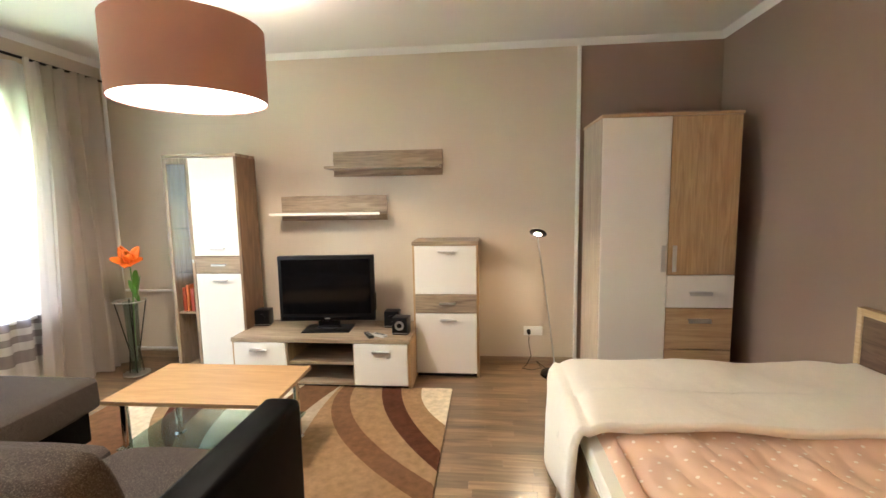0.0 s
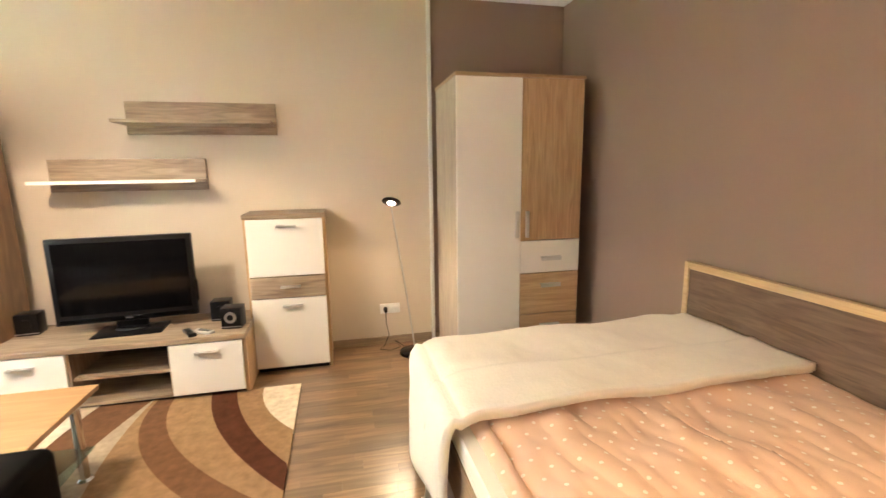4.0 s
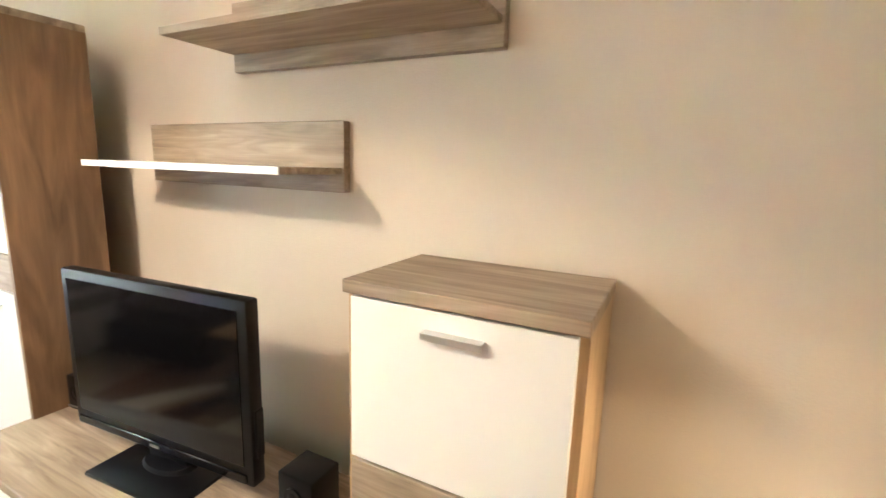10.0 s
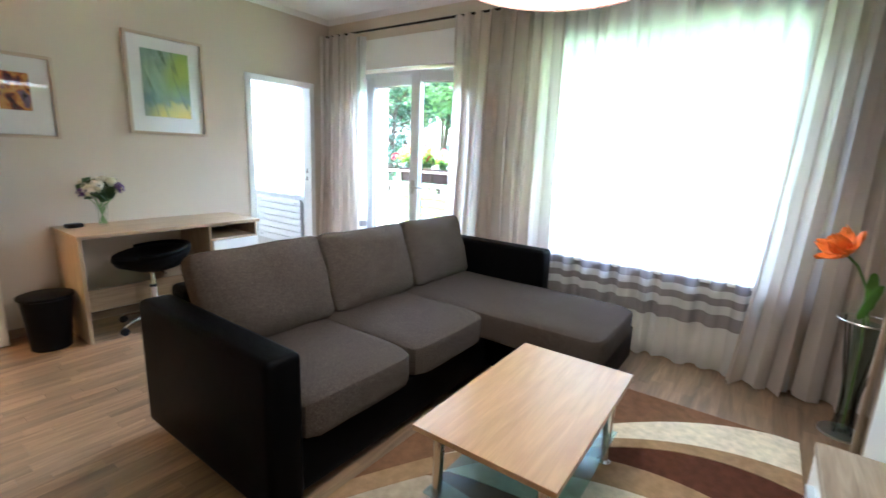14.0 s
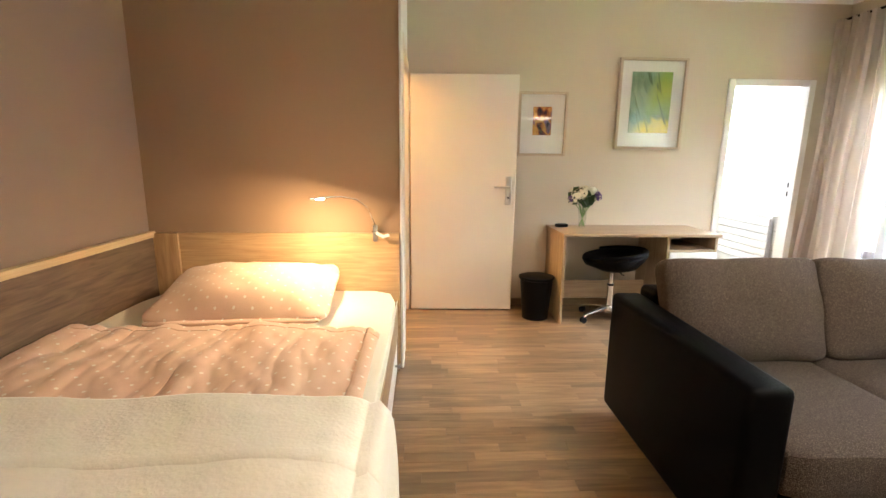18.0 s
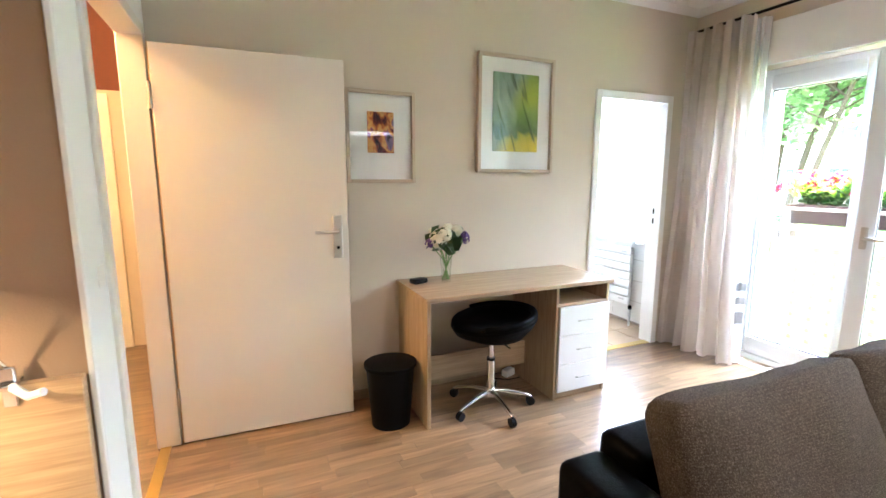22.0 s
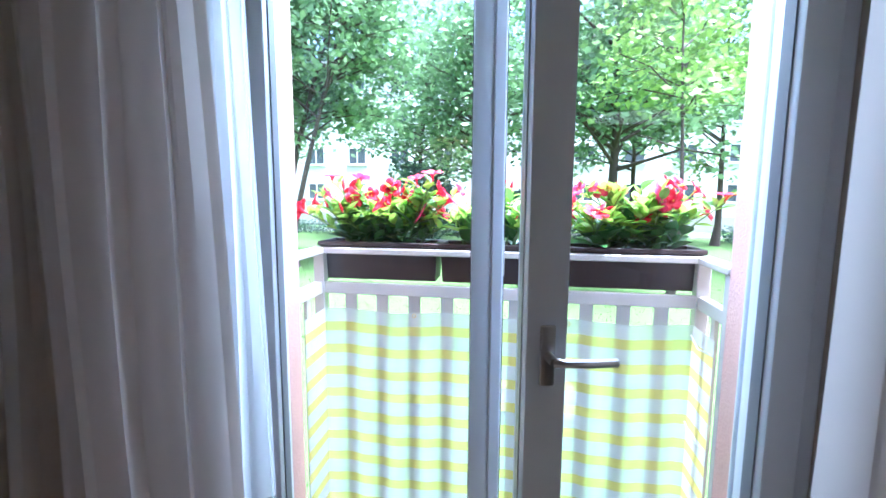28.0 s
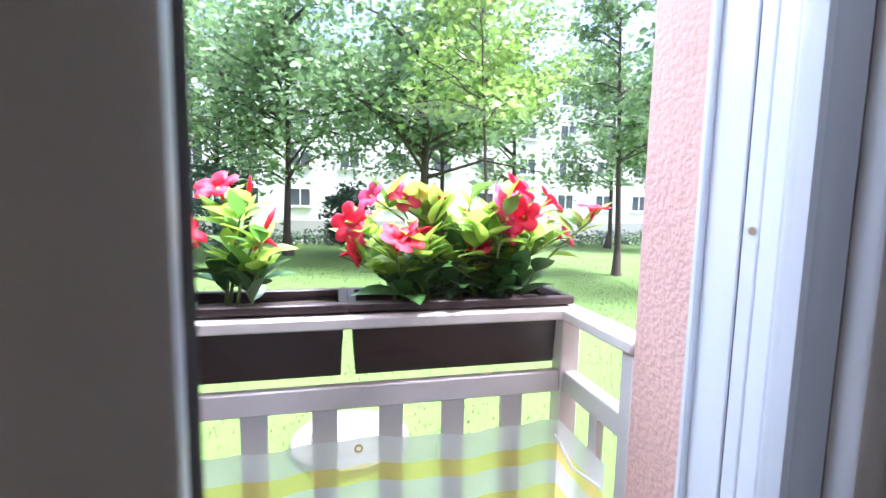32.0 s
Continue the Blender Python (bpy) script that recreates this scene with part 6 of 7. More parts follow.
part("top_rail", bm_box(BX - 0.035, BX + 0.02, ya - 0.028, yb + 0.028, BZ - 0.012, BZ + 0.012, 0.004), M_RAILTOP, rl)
part("mid_rail", bm_box(BX - 0.012, BX + 0.012, ya + 0.022, yb - 0.022, BZ - 0.175, BZ - 0.128, 0.003), M_RAIL, rl)
part("low_rail", bm_box(BX - 0.012, BX + 0.012, ya + 0.022, yb - 0.022, 0.03, 0.06, 0.003), M_RAIL, rl)
n = 10
slat = bm_box(-0.006, 0.006, -0.024, 0.024, 0.06, BZ - 0.175)
me_slat = None
for i in range(n):
    y = ya + (yb - ya) * (i + 1) / (n + 1)
    if me_slat is None:
        o = part("slat", slat, M_RAIL, rl)
        me_slat = o.data
    else:
        o = new("slat", me_slat)
        o.parent = rl
    o.location = (BX, y, 0)

# striped cloth inside the bars
M_CLW = cloth("white_privacy_cloth", (0.84, 0.84, 0.86), 0.22, 0.55)
M_CLY = cloth("yellow_privacy_cloth", (0.88, 0.77, 0.20), 0.22, 0.6)
pc = thing("privacy_screen", "yellow and white striped cloth tied inside the railing", "privacy screen", (0, 0, 0))
TOP, BAND = BZ - 0.235, 0.050


def strip(z0, z1, mat):
    bm = bmesh.new()
    path = [(XO - 0.05, ya + 0.03), (BX + 0.03, ya + 0.03)] + [(BX + 0.026 + 0.006 * math.sin(i * 1.9), ya + 0.03 + (yb - ya - 0.06) * i / 36) for i in range(1, 36)] + [(BX + 0.03, yb - 0.03), (XO - 0.05, yb - 0.03)]
    rows = [[bm.verts.new((x, y, z + 0.006 * math.sin(k * 0.55))) for k, (x, y) in enumerate(path)] for z in (z0, z1)]
    for k in range(len(path) - 1):
        bm.faces.new((rows[0][k], rows[0][k + 1], rows[1][k + 1], rows[1][k]))
    return part("stripe", bm, mat, pc)


z, k = TOP, 0
while z > 0.1:
    h = BAND * (1.1 if k % 2 == 0 else 0.75)
    strip(z - h, z, M_CLW if k % 2 == 0 else M_CLY)
    z, k = z - h, k + 1
for y in (0.41, 0.99):
    part("eyelet", bm_tube([(BX + 0.036, y + 0.007 * math.cos(a * math.pi / 6), TOP - 0.010 + 0.007 * math.sin(a * math.pi / 6)) for a in range(13)], 0.002, 6), M_BRASS, pc)
for z in (TOP - 0.03, 0.55):
    part("tie", bm_tube([(BX + 0.03, yb - 0.036, z), (BX + 0.12, yb - 0.044, z - 0.02), (XO - 0.06, yb - 0.03, z - 0.015)], 0.003, 6), M_WHITE, pc)

# ---- flower boxes ----
M_BOX = material("brown_plastic_box", (0.034, 0.017, 0.014), 0.45, vary=0.15, scale=9, bump=0.15, bump_scale=300)
M_SOIL = material("potting_soil", (0.035, 0.022, 0.015), 1.0, vary=0.5, scale=80, bump=1.0, bump_scale=120)
M_RPET = cloth("crimson_petal", (0.66, 0.006, 0.035), 0.0, 0.3, 0.5)
M_PPET = cloth("pink_petal", (0.72, 0.05, 0.15), 0.0, 0.35, 0.5)
M_YEL = material("flower_throat", (0.80, 0.50, 0.05), 0.6)
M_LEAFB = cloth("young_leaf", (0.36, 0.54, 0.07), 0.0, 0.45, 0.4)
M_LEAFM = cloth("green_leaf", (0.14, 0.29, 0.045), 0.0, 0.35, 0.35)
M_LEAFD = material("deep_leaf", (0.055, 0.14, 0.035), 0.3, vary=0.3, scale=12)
M_FSTEM = material("plant_stem", (0.12, 0.17, 0.04), 0.6, vary=0.2)


def flower_box(y0, y1, label):
    b = thing("flower_box", label, "flower box", (BX - 0.085, (y0 + y1) / 2, BZ - 0.118), group="flower boxes on the railing")
    w = (y1 - y0) / 2
    bm = bm_box(-0.075, 0.075, -w, w, 0, 0.15)
    for v in bm.verts:
        if v.co.z < 0.01:
            v.co.x *= 0.80
            v.co.y *= 0.965
    top = [f for f in bm.faces if f.normal.z > 0.9]
    r = bmesh.ops.inset_region(bm, faces=top, thickness=0.008)
    for v in {v for f in top for v in f.verts}:
        v.co.z -= 0.03
    bmesh.ops.recalc_face_normals(bm, faces=bm.faces[:])
    part("tub", bm, M_BOX, b)
    part("rim", bm_join([bm_box(-0.086, -0.066, -w - 0.008, w + 0.008, 0.135, 0.153, 0.003), bm_box(0.066, 0.086, -w - 0.008, w + 0.008, 0.135, 0.153, 0.003), bm_box(-0.066, 0.066, -w - 0.008, -w + 0.012, 0.135, 0.153, 0.003), bm_box(-0.066, 0.066, w - 0.012, w + 0.008, 0.135, 0.153, 0.003)]), M_BOX, b)
    bm = bm_box(-0.062, 0.062, -w + 0.015, w - 0.015, 0.112, 0.128)
    bmesh.ops.subdivide_edges(bm, edges=bm.edges[:], cuts=6, use_grid_fill=True)
    for v in bm.verts:
        if v.co.z > 0.12:
            v.co.z += 0.006 * noise.noise(v.co * 40)
    part("soil", bm, M_SOIL, b, "dark potting soil")
    return b


def leaf_mesh(length, width, bend):
    """A pointed leaf with a midrib, along y."""
    bm = bmesh.new()
    rows = []
    for j in range(6):
        t = j / 5
        w = width * (math.sin(math.pi * t ** 0.8) + 0.02)
        z = bend * math.sin(t * 1.7)
        rows.append([bm.verts.new((-w / 2, t * length, z + 0.12 * w)), bm.verts.new((0, t * length, z)), bm.verts.new((w / 2, t * length, z + 0.12 * w))])
    for a, b in zip(rows, rows[1:]):
        for k in (0, 1):
            bm.faces.new((a[k], a[k + 1], b[k + 1], b[k]))
    return bm


def trumpet(r, petals=5):
    """A funnel flower with broad petals, opening along z."""
    bm = bmesh.new()
    n = petals * 6
    rings = []
    for q, (h, rr) in enumerate(((0.0, 0.07), (0.35, 0.10), (0.75, 0.26), (0.95, 0.60), (1.02, 0.95), (0.94, 1.18))):
        row = []
        for k in range(n):
            a = 2 * math.pi * k / n
            lobe = abs(math.cos(petals * a / 2)) ** 0.6
            s = rr if q < 3 else rr * (0.58 + 0.42 * lobe)
            row.append(bm.verts.new((r * s * math.cos(a + 0.12 * q), r * s * math.sin(a + 0.12 * q), r * (h - 0.12 * (q > 3) * (1 - lobe)))))
        rings.append(row)
    for a, b in zip(rings, rings[1:]):
        for k in range(n):
            bm.faces.new((a[k], a[(k + 1) % n], b[(k + 1) % n], b[k]))
    return bm


def mesh_of(name, bm, mat, soft=True):
    me = bpy.data.meshes.new(name)
    bm.to_mesh(me)
    bm.free()
    me.materials.append(mat)
    if soft:
        for f in me.polygons:
            f.use_smooth = True
    return me


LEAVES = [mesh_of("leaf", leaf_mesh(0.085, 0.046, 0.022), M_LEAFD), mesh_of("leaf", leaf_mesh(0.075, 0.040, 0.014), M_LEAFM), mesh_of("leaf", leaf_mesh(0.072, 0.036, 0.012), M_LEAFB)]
FLOWERS = [mesh_of("flower", trumpet(0.038), M_RPET), mesh_of("flower", trumpet(0.035), M_RPET), mesh_of("flower", trumpet(0.034), M_PPET)]
THROAT = mesh_of("throat", bm_lathe([(0.003, 0.026), (0.005, 0.031), (0.001, 0.033)], 10), M_YEL)
BUD = mesh_of("bud", bm_lathe([(0.001, 0.0), (0.005, 0.01), (0.006, 0.03), (0.001, 0.055)], 8), M_RPET)


def put(mesh, name, parent, m):
    o = new(name, mesh)
    o.parent = parent
    o.matrix_basis = m
    return o


def flowering_plant(y, label, seed, n_stems, height, spread, flowers, leafy):
    rg = random.Random(seed)
    p = thing("flowering_plant", label, "plant", (BX - 0.085, y, BZ + 0.005), group="flowering plants")
    for s in range(n_stems):
        a, lean = rg.uniform(0, 6.28), rg.uniform(0.25, 1.0)
        base = Vector((rg.uniform(-0.03, 0.03), rg.uniform(-0.12, 0.12) * spread / 0.2, 0.0))
        d = Vector((math.cos(a) * 0.12 * lean, math.sin(a) * spread * lean, height * rg.uniform(0.45, 1.0)))
        pts = [base + Vector((d.x * t, d.y * t ** 1.3, d.z * t ** 0.85)) for t in (0, 0.3, 0.6, 0.85, 1.0)]
        stem = part("stem", bm_tube(pts, 0.004, 5, 0.0018), M_FSTEM, p)
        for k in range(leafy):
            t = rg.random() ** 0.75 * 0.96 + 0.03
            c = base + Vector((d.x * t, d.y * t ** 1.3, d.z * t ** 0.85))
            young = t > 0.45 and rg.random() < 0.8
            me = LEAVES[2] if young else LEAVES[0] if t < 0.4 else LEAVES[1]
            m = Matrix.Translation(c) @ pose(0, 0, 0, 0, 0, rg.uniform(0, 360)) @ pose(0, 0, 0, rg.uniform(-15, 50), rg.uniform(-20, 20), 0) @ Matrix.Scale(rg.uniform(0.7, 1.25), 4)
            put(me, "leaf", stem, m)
        if s < flowers:
            tip = pts[-1]
            out = Vector((rg.uniform(-0.4, 0.8), rg.uniform(-1.0, 1.0), rg.uniform(0.1, 0.9))).normalized()
            m = Matrix.Translation(tip) @ out.to_track_quat('Z', 'Y').to_matrix().to_4x4() @ Matrix.Scale(rg.uniform(0.85, 1.25), 4)
            f = put(rg.choice(FLOWERS), "flower", stem, m)
            put(THROAT, "throat", f, Matrix.Scale(0.85, 4))
        elif rg.random() < 0.4:
            put(BUD, "bud", stem, Matrix.Translation(pts[-1]) @ pose(0, 0, 0, rg.uniform(-40, 40), rg.uniform(-40, 40), 0))
    return p


flower_box(0.010, 0.490, "brown plastic flower box full of red flowers")
flower_box(0.503, 0.965, "brown plastic flower box with a young green plant")
flower_box(0.978, 1.452, "brown plastic flower box full of red flowers")
flowering_plant(0.25, "bushy red trumpet-flowered plant in a box", 3, 36, 0.27, 0.27, 28, 15)
flowering_plant(0.60, "light green leafy plant", 5, 5, 0.19, 0.05, 0, 14)
flowering_plant(0.76, "young upright plant with red blooms", 8, 6, 0.27, 0.06, 2, 14)
flowering_plant(1.215, "bushy red trumpet-flowered plant in a box", 6, 32, 0.26, 0.23, 24, 15)

# ---- outside ----
GZ = -1.25
M_LAWN = material("lawn_soil", (0.085, 0.150, 0.028), 1.0, vary=0.25, scale=3, bump=1.0, bump_scale=40)
bm = bmesh.new()
bmesh.ops.create_grid(bm, x_segments=60, y_segments=60, size=300)
for v in bm.verts:
    v.co.x -= 303.6
    v.co.z = GZ
setting("ground", bm, M_LAWN, "mown green lawn", "ground")
rg = np.random.default_rng(5)


def stuff_mesh(name, verts, faces, mat, label, category):
    me = bpy.data.meshes.new(name)
    me.from_pydata(verts, [], faces)
    me.materials.append(mat)
    return tagged(new(name, me), label, category, kind="stuff")


M_BLADE = cloth("grass_blade", (0.105, 0.19, 0.032), 0.0, 0.5, 0.8)
vs, fs = [], []
for i in range(26000):
    x, y = -4.3 - 18 * rg.random() ** 1.6, rg.uniform(-9, 14)
    a, h, w = rg.uniform(0, 6.28), rg.uniform(0.02, 0.055), 0.006 + 0.004 * abs(x + 4) / 6
    c, s = math.cos(a), math.sin(a)
    k = len(vs)
    vs += [(x - w * c, y - w * s, GZ), (x + w * c, y + w * s, GZ), (x + 0.02 * s, y - 0.02 * c, GZ + h)]
    fs.append((k, k + 1, k + 2))
stuff_mesh("grass", vs, fs, M_BLADE, "short green grass blades of the lawn", "grass")
M_STONE = material("concrete_cover", (0.17, 0.155, 0.14), 0.9, vary=0.12, scale=7, bump=0.4, bump_scale=60)
mh = thing("manhole_cover", "round concrete shaft cover in the lawn", "manhole", (-7.54, 1.10, GZ))
part("ring", bm_lathe([(0.62, 0.0), (0.62, 0.09), (0.58, 0.11), (0.42, 0.11), (0.42, 0.05)], 40), M_STONE, mh)
part("lid", bm_lathe([(0.41, 0.06), (0.41, 0.115), (0.38, 0.125), (0.02, 0.125)], 40), M_STONE, mh, "pale stone lid")

M_BARK = material("tree_bark", (0.075, 0.055, 0.042), 0.95, vary=0.35, scale=14, bump=1.0, bump_scale=30)


def foliage(name, color):
    m = cloth(name, color, 0.0, 0.36, 0.45)
    nt = m.node_tree
    b = nt.nodes["Principled BSDF"]
    geo, hsv, val, hue = nt.nodes.new("ShaderNodeNewGeometry"), nt.nodes.new("ShaderNodeHueSaturation"), nt.nodes.new("ShaderNodeMapRange"), nt.nodes.new("ShaderNodeMapRange")
    val.inputs[3].default_value, val.inputs[4].default_value = 0.30, 1.70
    hue.inputs[3].default_value, hue.inputs[4].default_value = 0.525, 0.475
    old = b.inputs["Base Color"].links[0].from_socket
    nt.links.new(geo.outputs["Random Per Island"], val.inputs[0])
    nt.links.new(geo.outputs["Random Per Island"], hue.inputs[0])
    nt.links.new(val.outputs[0], hsv.inputs["Value"])
    nt.links.new(hue.outputs[0], hsv.inputs["Hue"])
    nt.links.new(old, hsv.inputs["Color"])
    nt.links.new(hsv.outputs[0], b.inputs["Base Color"])
    return m


FOL = [foliage("maple_leaves", (0.20, 0.32, 0.135)), foliage("bright_leaves", (0.25, 0.39, 0.09)), foliage("dark_needles", (0.07, 0.125, 0.085))]


def tree(x, y, height, crown_r, low, mat, label, seed, trunk_r=0.16, leaves=9000, size=0.16, limbs=9, lean=0.0):
    crown_r, size = crown_r * 1.2, size * 1.42
    r = random.Random(seed)
    nr = np.random.default_rng(seed)
    t = thing("tree", label, "tree", (x, y, GZ), group="trees in the yard")
    top = Vector((r.uniform(-0.5, 0.5), r.uniform(-0.5, 0.5) + lean, height * 0.92))
    pts = [Vector((top.x * q ** 1.5 + 0.12 * math.sin(5 * q + seed), top.y * q ** 1.5 + 0.12 * math.sin(4 * q + 2 * seed), top.z * q)) for q in (0, 0.08, 0.2, 0.35, 0.5, 0.7, 0.85, 1.0)]
    pieces = [bm_tube(pts, trunk_r, 9, trunk_r * 0.15), bm_tube([Vector((0, 0, -0.05)), Vector((0, 0, 0.12)), pts[1]], trunk_r * 1.7, 9, trunk_r)]
    centres = []
    for k in range(limbs):
        q = r.uniform(low / height, 0.92)
        s = Vector((top.x * q ** 1.5 + 0.12 * math.sin(5 * q + seed), top.y * q ** 1.5 + 0.12 * math.sin(4 * q + 2 * seed), top.z * q))
        a = r.uniform(0, 6.28)
        reach = crown_r * r.uniform(0.5, 1.0) * (1 - 0.55 * max(0, q - 0.5))
        e = s + Vector((reach * math.cos(a), reach * math.sin(a), reach * r.uniform(0.0, 0.6)))
        mid = s.lerp(e, 0.5) + Vector((0, 0, reach * 0.12))
        pieces.append(bm_tube([s, mid, e], trunk_r * 0.32, 6, 0.012))
        centres += [(e, crown_r * 0.30), (mid, crown_r * 0.28), (s.lerp(e, 0.8) + Vector((0, 0, 0.3)), crown_r * 0.25)]
        for _ in range(2):
            g = mid + Vector((r.uniform(-1, 1), r.uniform(-1, 1), r.uniform(-0.3, 0.6))) * reach * 0.45
            pieces.append(bm_tube([mid, g], trunk_r * 0.14, 5, 0.008))
            centres.append((g, crown_r * 0.24))
    part("trunk", bm_join(pieces), M_BARK, t, "grey-brown trunk with limbs")
    n = int(leaves * 0.27)
    pick = nr.integers(0, len(centres), n)
    cs = np.array([tuple(c) for c, _ in centres])[pick]
    rs = np.array([q for _, q in centres])[pick]
    d = nr.normal(size=(n, 3))
    d /= np.linalg.norm(d, axis=1)[:, None]
    p = cs + d * (rs * nr.random(n) ** 0.6)[:, None] * np.array([1.05, 1.05, 0.72])
    u = nr.normal(size=(n, 3)) * np.array([1, 1, 0.45])
    u /= np.linalg.norm(u, axis=1)[:, None]
    w = np.cross(u, nr.normal(size=(n, 3)))
    w /= np.linalg.norm(w, axis=1)[:, None]
    s = size * nr.uniform(0.6, 1.3, n)[:, None]
    quad = np.stack([p - u * s * 0.5, p + w * s * 0.32 - u * s * 0.05, p + u * s * 0.6, p - w * s * 0.32 - u * s * 0.05], 1).reshape(-1, 3)
    me = bpy.data.meshes.new("crown")
    me.from_pydata(quad.tolist(), [], np.arange(4 * n).reshape(-1, 4).tolist())
    me.materials.append(mat)
    o = new("crown", me)
    o.parent = t
    return t


tree(-22.0, 4.6, 12, 5.0, 3.9, FOL[0], "broad maple with a forked trunk and spreading limbs", 3, 0.27, 40000, 0.21, 40)
tree(-17.6, 11.2, 13, 1.7, 3.0, FOL[0], "slender tree with leaves down its trunk", 4, 0.13, 12000, 0.16, 30)
tree(-14.6, 11.5, 14, 2.6, 5.4, FOL[0], "tall bare-trunked tree with a high crown", 5, 0.17, 10200, 0.17, 16)
tree(-18.0, -9.8, 12, 3.2, 4.6, FOL[0], "tree with a thin dark leaning trunk", 6, 0.15, 16000, 0.18, 22, 1.2)
tree(-19.2, -9.4, 12, 3.2, 4.8, FOL[0], "tree with a thin dark leaning trunk", 7, 0.13, 15000, 0.18, 20, 1.8)
tree(-17.4, -7.7, 12, 3.2, 4.6, FOL[0], "tree with a thin dark leaning trunk", 12, 0.15, 16000, 0.18, 22, 2.6)
tree(-16.8, -7.0, 11, 3.0, 4.4, FOL[0], "tree with an arching leafy crown", 15, 0.13, 15000, 0.17, 20, 3.2)
tree(-15.6, -10.9, 11, 2.1, 0.7, FOL[2], "dark blue-green spruce by the lawn", 8, 0.16, 26000, 0.15, 60)
tree(-25.0, -1.2, 13, 4.2, 3.6, FOL[0], "broad leafy tree near the building", 9, 0.2, 26000, 0.2, 33)
tree(-27.5, 11.0, 14, 3.8, 4.2, FOL[1], "bright green leafy tree near the building", 10, 0.18, 20000, 0.2, 30)
tree(-13.4, 4.4, 9, 2.3, 4.8, FOL[1], "young tree with bright green leaves", 13, 0.07, 9500, 0.14, 19)
tree(-26.0, 21.0, 13, 3.4, 3.8, FOL[0], "broad leafy tree beyond the hedge", 11, 0.16, 15300, 0.2, 22)
tree(-29.0, -20, 14, 5.0, 3.6, FOL[0], "broad leafy tree at the lawn edge", 14, 0.2, 23800, 0.22, 28)
tree(-27.0, 17.0, 13, 3.4, 3.9, FOL[0], "leafy tree beside the hedge", 20, 0.15, 18000, 0.22, 28)
tree(-28.0, 6.8, 13, 4.2, 4.2, FOL[0], "broad leafy tree before the pale facade", 16, 0.17, 22000, 0.22, 34)
tree(-28.5, -5.0, 13, 4.4, 3.6, FOL[0], "broad leafy tree before the pale facade", 18, 0.17, 24000, 0.22, 34)
tree(-25.0, -15.0, 13, 4.4, 3.4, FOL[0], "broad leafy tree at the lawn edge", 19, 0.17, 24000, 0.22, 34)
tree(-23.6, -3.4, 4.2, 1.5, 0.4, FOL[2], "dark evergreen shrub on the lawn", 22, 0.07, 11000, 0.14, 26)
tree(-24.6, 1.4, 3.6, 1.2, 0.4, FOL[2], "dark evergreen shrub on the lawn", 23, 0.07, 8000, 0.14, 22)


def hedge(x, y0, y1, h, seed, label):
    nr = np.random.default_rng(seed)
    n = int(260 * (y1 - y0))
    p = np.stack([x + nr.normal(0, 0.35, n), nr.uniform(y0, y1, n), GZ + h * nr.random(n) ** 0.7 * (0.75 + 0.25 * np.sin(np.arange(n) * 0.01))], 1)
    u = nr.normal(size=(n, 3))
    u /= np.linalg.norm(u, axis=1)[:, None]
    w = np.cross(u, nr.normal(size=(n, 3)))
    w /= np.linalg.norm(w, axis=1)[:, None]
    quad = np.stack([p - u * 0.07, p + w * 0.05, p + u * 0.09, p - w * 0.05], 1).reshape(-1, 3)
    stuff_mesh("hedge", quad.tolist(), np.arange(4 * n).reshape(-1, 4).tolist(), FOL[2], label, "hedge")


hedge(-29, 12, 30, 1.0, 3, "clipped dark green hedge by the path")
hedge(-30, -22, 10, 0.9, 4, "dark green shrubs along the white building")
setting("pavement", bm_box(-33.5, -31.8, -40, 50, GZ - 0.05, GZ + 0.03), M_STONE, "pale paved path along the building", "pavement")

# pale apartment building behind the trees
M_FACADE = material("pale_plaster", (0.78, 0.77, 0.74), 0.9, vary=0.04, scale=0.6, bump=0.3, bump_scale=20)
M_WPANE = material("dark_window_glass", (0.10, 0.12, 0.13), 0.1, vary=0.2, scale=0.5)
M_BASEW = material("grey_plinth", (0.42, 0.40, 0.38), 0.9, vary=0.06, scale=1)
ab = thing("apartment_building", "pale plastered apartment building behind the trees", "building", (-37, 4, GZ))
part("wall", bm_box(-10, 0, -46, 46, 1.1, 12.5), M_FACADE, ab)
part("plinth", bm_box(-10, 0.04, -46, 46, 0, 1.1), M_BASEW, ab)
part("roof", bm_box(-10.4, 0.5, -46.4, 46.4, 12.5, 12.8), M_BASEW, ab)
BAR = {"frame_bar": bm_box(0.001, 0.06, -0.045, 0.045, 0, 1.35), "frame_rail": bm_box(0.001, 0.06, -0.66, 0.66, 0, 0.09), "sill": bm_box(0.001, 0.12, -0.85, 0.85, -0.06, -0.002)}
BAR = {k: mesh_of(k, b, M_WHITE, False) for k, b in BAR.items()}
PANE_ME = mesh_of("pane", bm_box(0.002, 0.02, -0.66, 0.66, 0.09, 1.26), M_WPANE, False)
for f in range(4):
    for i in range(3, 23):
        w = put(PANE_ME, "window", ab, Matrix.Translation((0, -44 + i * 3.5, 2.1 + f * 2.8)))
        for nm, y, z in (("frame_bar", -0.705, 0), ("frame_bar", 0.705, 0), ("frame_bar", 0, 0), ("frame_rail", 0, 0), ("frame_rail", 0, 1.26), ("sill", 0, 0)):
            put(BAR[nm], nm, w, Matrix.Translation((0, y, z)))

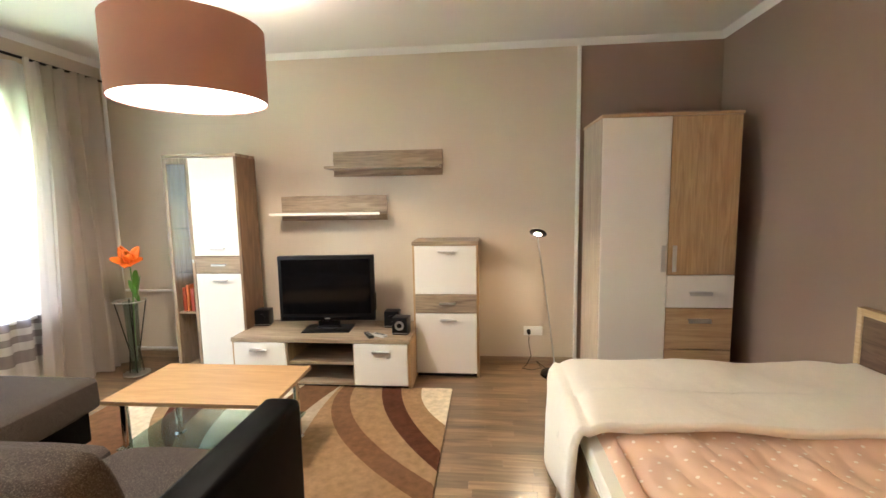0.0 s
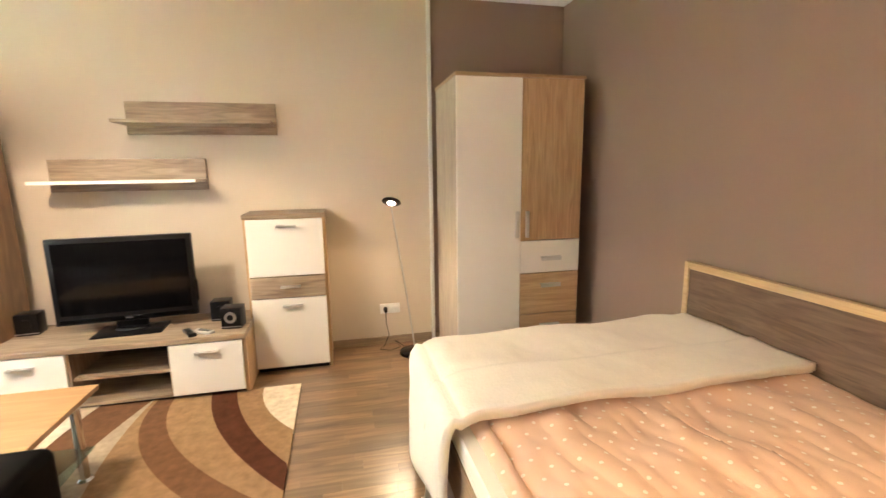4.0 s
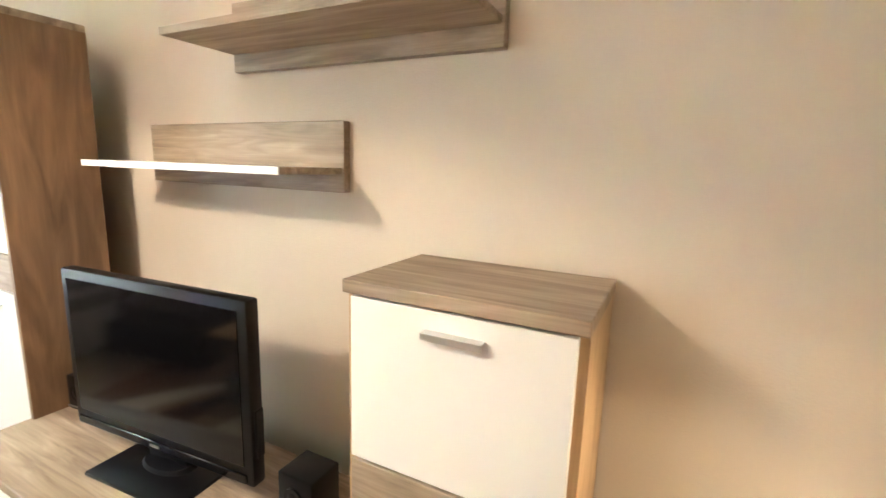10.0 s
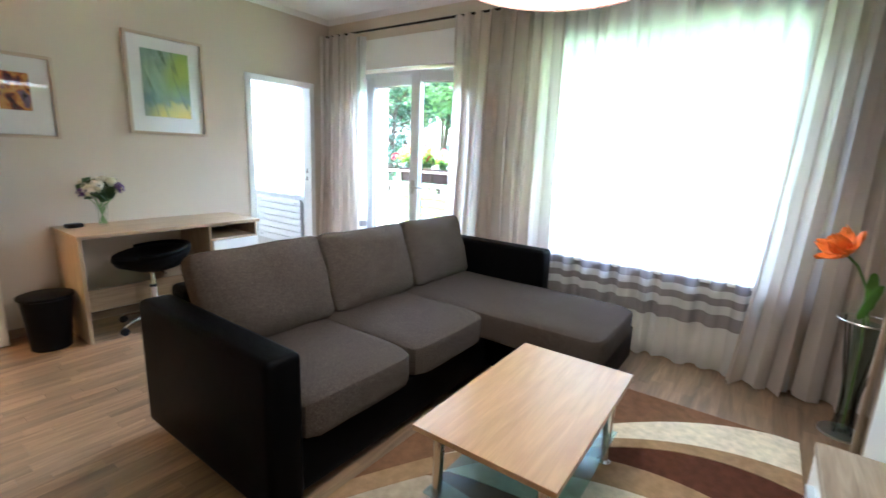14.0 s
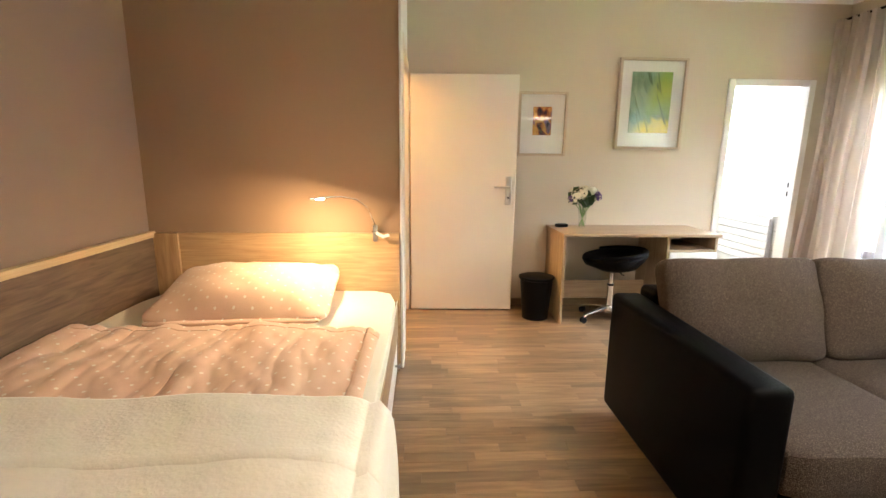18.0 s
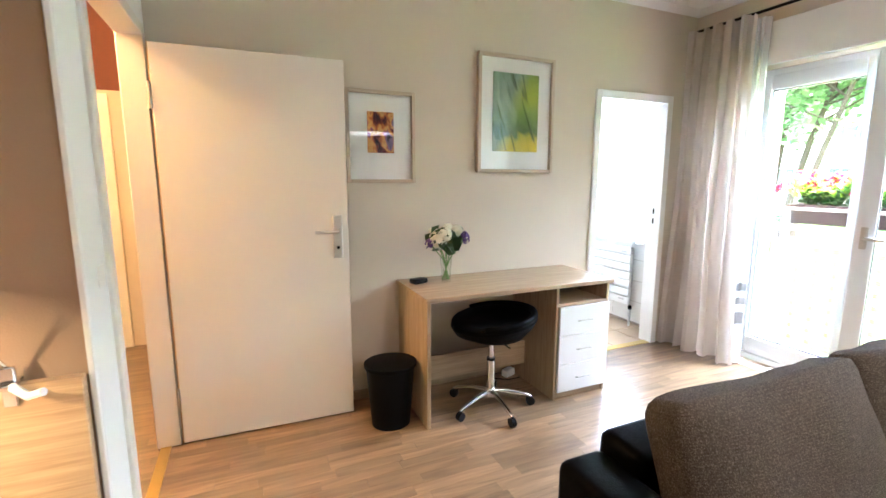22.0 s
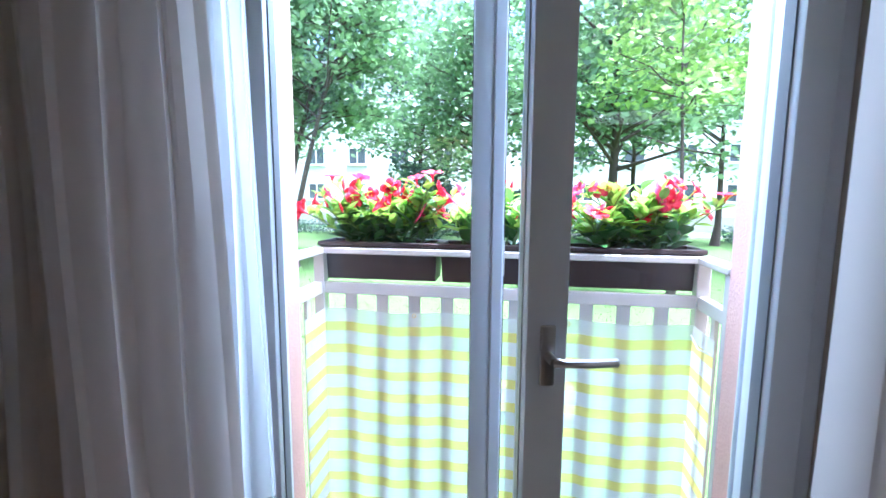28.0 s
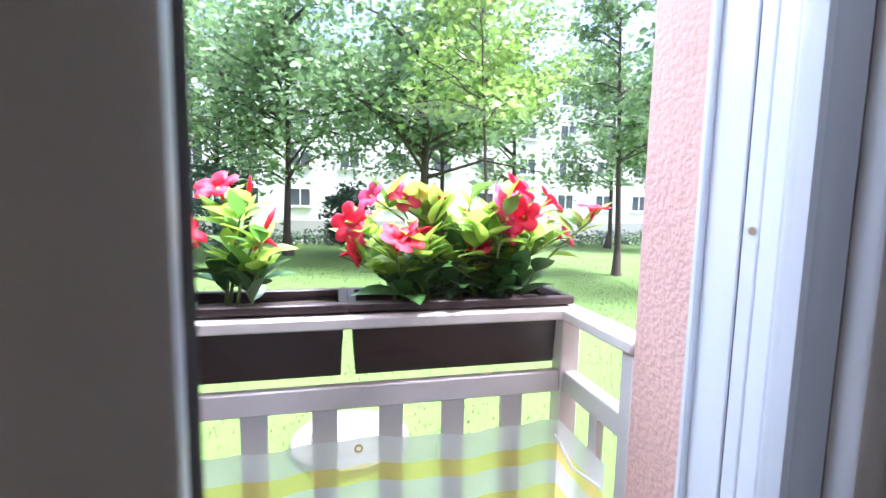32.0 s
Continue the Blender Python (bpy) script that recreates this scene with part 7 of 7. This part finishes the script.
# ---- kitchen tiles and floor planks, piece by piece ----
tile_f, tile_w = mesh_of("tile", bm_box(-0.1465, 0.1465, -0.1465, 0.1465, -0.004, 0.0, 0.001), M_FTILE, False), mesh_of("tile", bm_box(0.0, 0.003, -0.0985, 0.0985, -0.0985, 0.0985, 0.001), M_TILE, False)
for i in range(6):
    for j in range(6):
        o = new("tile", tile_f)
        o.parent = kfloor
        o.location = (XW + 0.15 + i * 0.3, YS - 0.21 - j * 0.3, 0.0)
for i in range(8):
    for j in range(4):
        o = new("tile", tile_w)
        o.parent = kw
        o.location = (XW + 0.004, YS - 0.2 - i * 0.2, 0.12 + j * 0.2)
floor = setting("floor", bm_box(XW, XE, YS - 0.06, YN, -0.0118, -0.0085), M_BASE, "oak laminate floor in narrow strips", "floor")
setting("floor_hall", bm_box(XH + 0.04, XE, -2.0, 0.77, -0.0084, -0.002), M_FLOOR, "oak laminate hall floor", "floor")
rp = random.Random(77)
PW, PH = 0.193, 0.0643
plank_cache = {}


def plank_mesh(length):
    key = round(length, 2)
    if key not in plank_cache:
        plank_cache[key] = mesh_of("strip", bm_box(0.0004, key - 0.0004, 0.0003, PH - 0.0003, -0.008, 0.0, 0.0004), M_FLOOR, False)
    return plank_cache[key]


rest, rest_f = [], []
count, row, y = 0, 0, YS - 0.06
while y < YN - 0.02:
    x = XW - rp.choice((0.0, 0.12, 0.24, 0.3))
    while x < XE:
        L = rp.choice((0.32, 0.38, 0.44, 0.5))
        a, b = max(x, XW), min(x + L, XE)
        if b - a > 0.03:
            near = (-0.45 < a < 1.0 and 0.1 < y < 4.3) or (-3.0 < a < -0.4 and 0.0 < y < 1.35)
            if near and count < 300 and (b - a) > 0.3:
                o = new("strip", plank_mesh(b - a))
                o.parent = floor
                o.location = (a, y, rp.uniform(-0.0002, 0.0002))
                count += 1
            else:
                k = len(rest)
                y2, h = min(y + PH, YN), rp.uniform(-0.0002, 0.0002)
                rest += [(a + 0.0004, y + 0.0003, h), (b - 0.0004, y + 0.0003, h), (b - 0.0004, y2 - 0.0003, h), (a + 0.0004, y2 - 0.0003, h)]
                rest += [(p[0], p[1], -0.0084) for p in rest[-4:]]
                rest_f += [(k, k + 1, k + 2, k + 3), (k, k + 4, k + 5, k + 1), (k + 1, k + 5, k + 6, k + 2), (k + 2, k + 6, k + 7, k + 3), (k + 3, k + 7, k + 4, k)]
        x += L
    y += PH
    row += 1
M_FLOORREST = wood("laminate_strip_joined", (0.28, 0.178, 0.097), (0.132, 0.079, 0.042), "x", 0.36, 10, 2.2)
for key, val in (("Coat Weight", 1.0), ("Coat Roughness", 0.25)):
    M_FLOORREST.node_tree.nodes["Principled BSDF"].inputs[key].default_value = val
nt = M_FLOORREST.node_tree
geo, hsv, mr = nt.nodes.new("ShaderNodeNewGeometry"), nt.nodes.new("ShaderNodeHueSaturation"), nt.nodes.new("ShaderNodeMapRange")
mr.inputs[3].default_value, mr.inputs[4].default_value = 0.78, 1.22
nt.links.new(geo.outputs["Random Per Island"], mr.inputs[0])
src = nt.nodes["Principled BSDF"].inputs["Base Color"].links[0].from_socket
nt.links.new(mr.outputs[0], hsv.inputs["Value"])
nt.links.new(src, hsv.inputs["Color"])
nt.links.new(hsv.outputs[0], nt.nodes["Principled BSDF"].inputs["Base Color"])
me = bpy.data.meshes.new("strips")
me.from_pydata(rest, [], rest_f)
me.materials.append(M_FLOORREST)
o = new("strips", me)
o.parent = floor
tagged(o, kind="stuff")
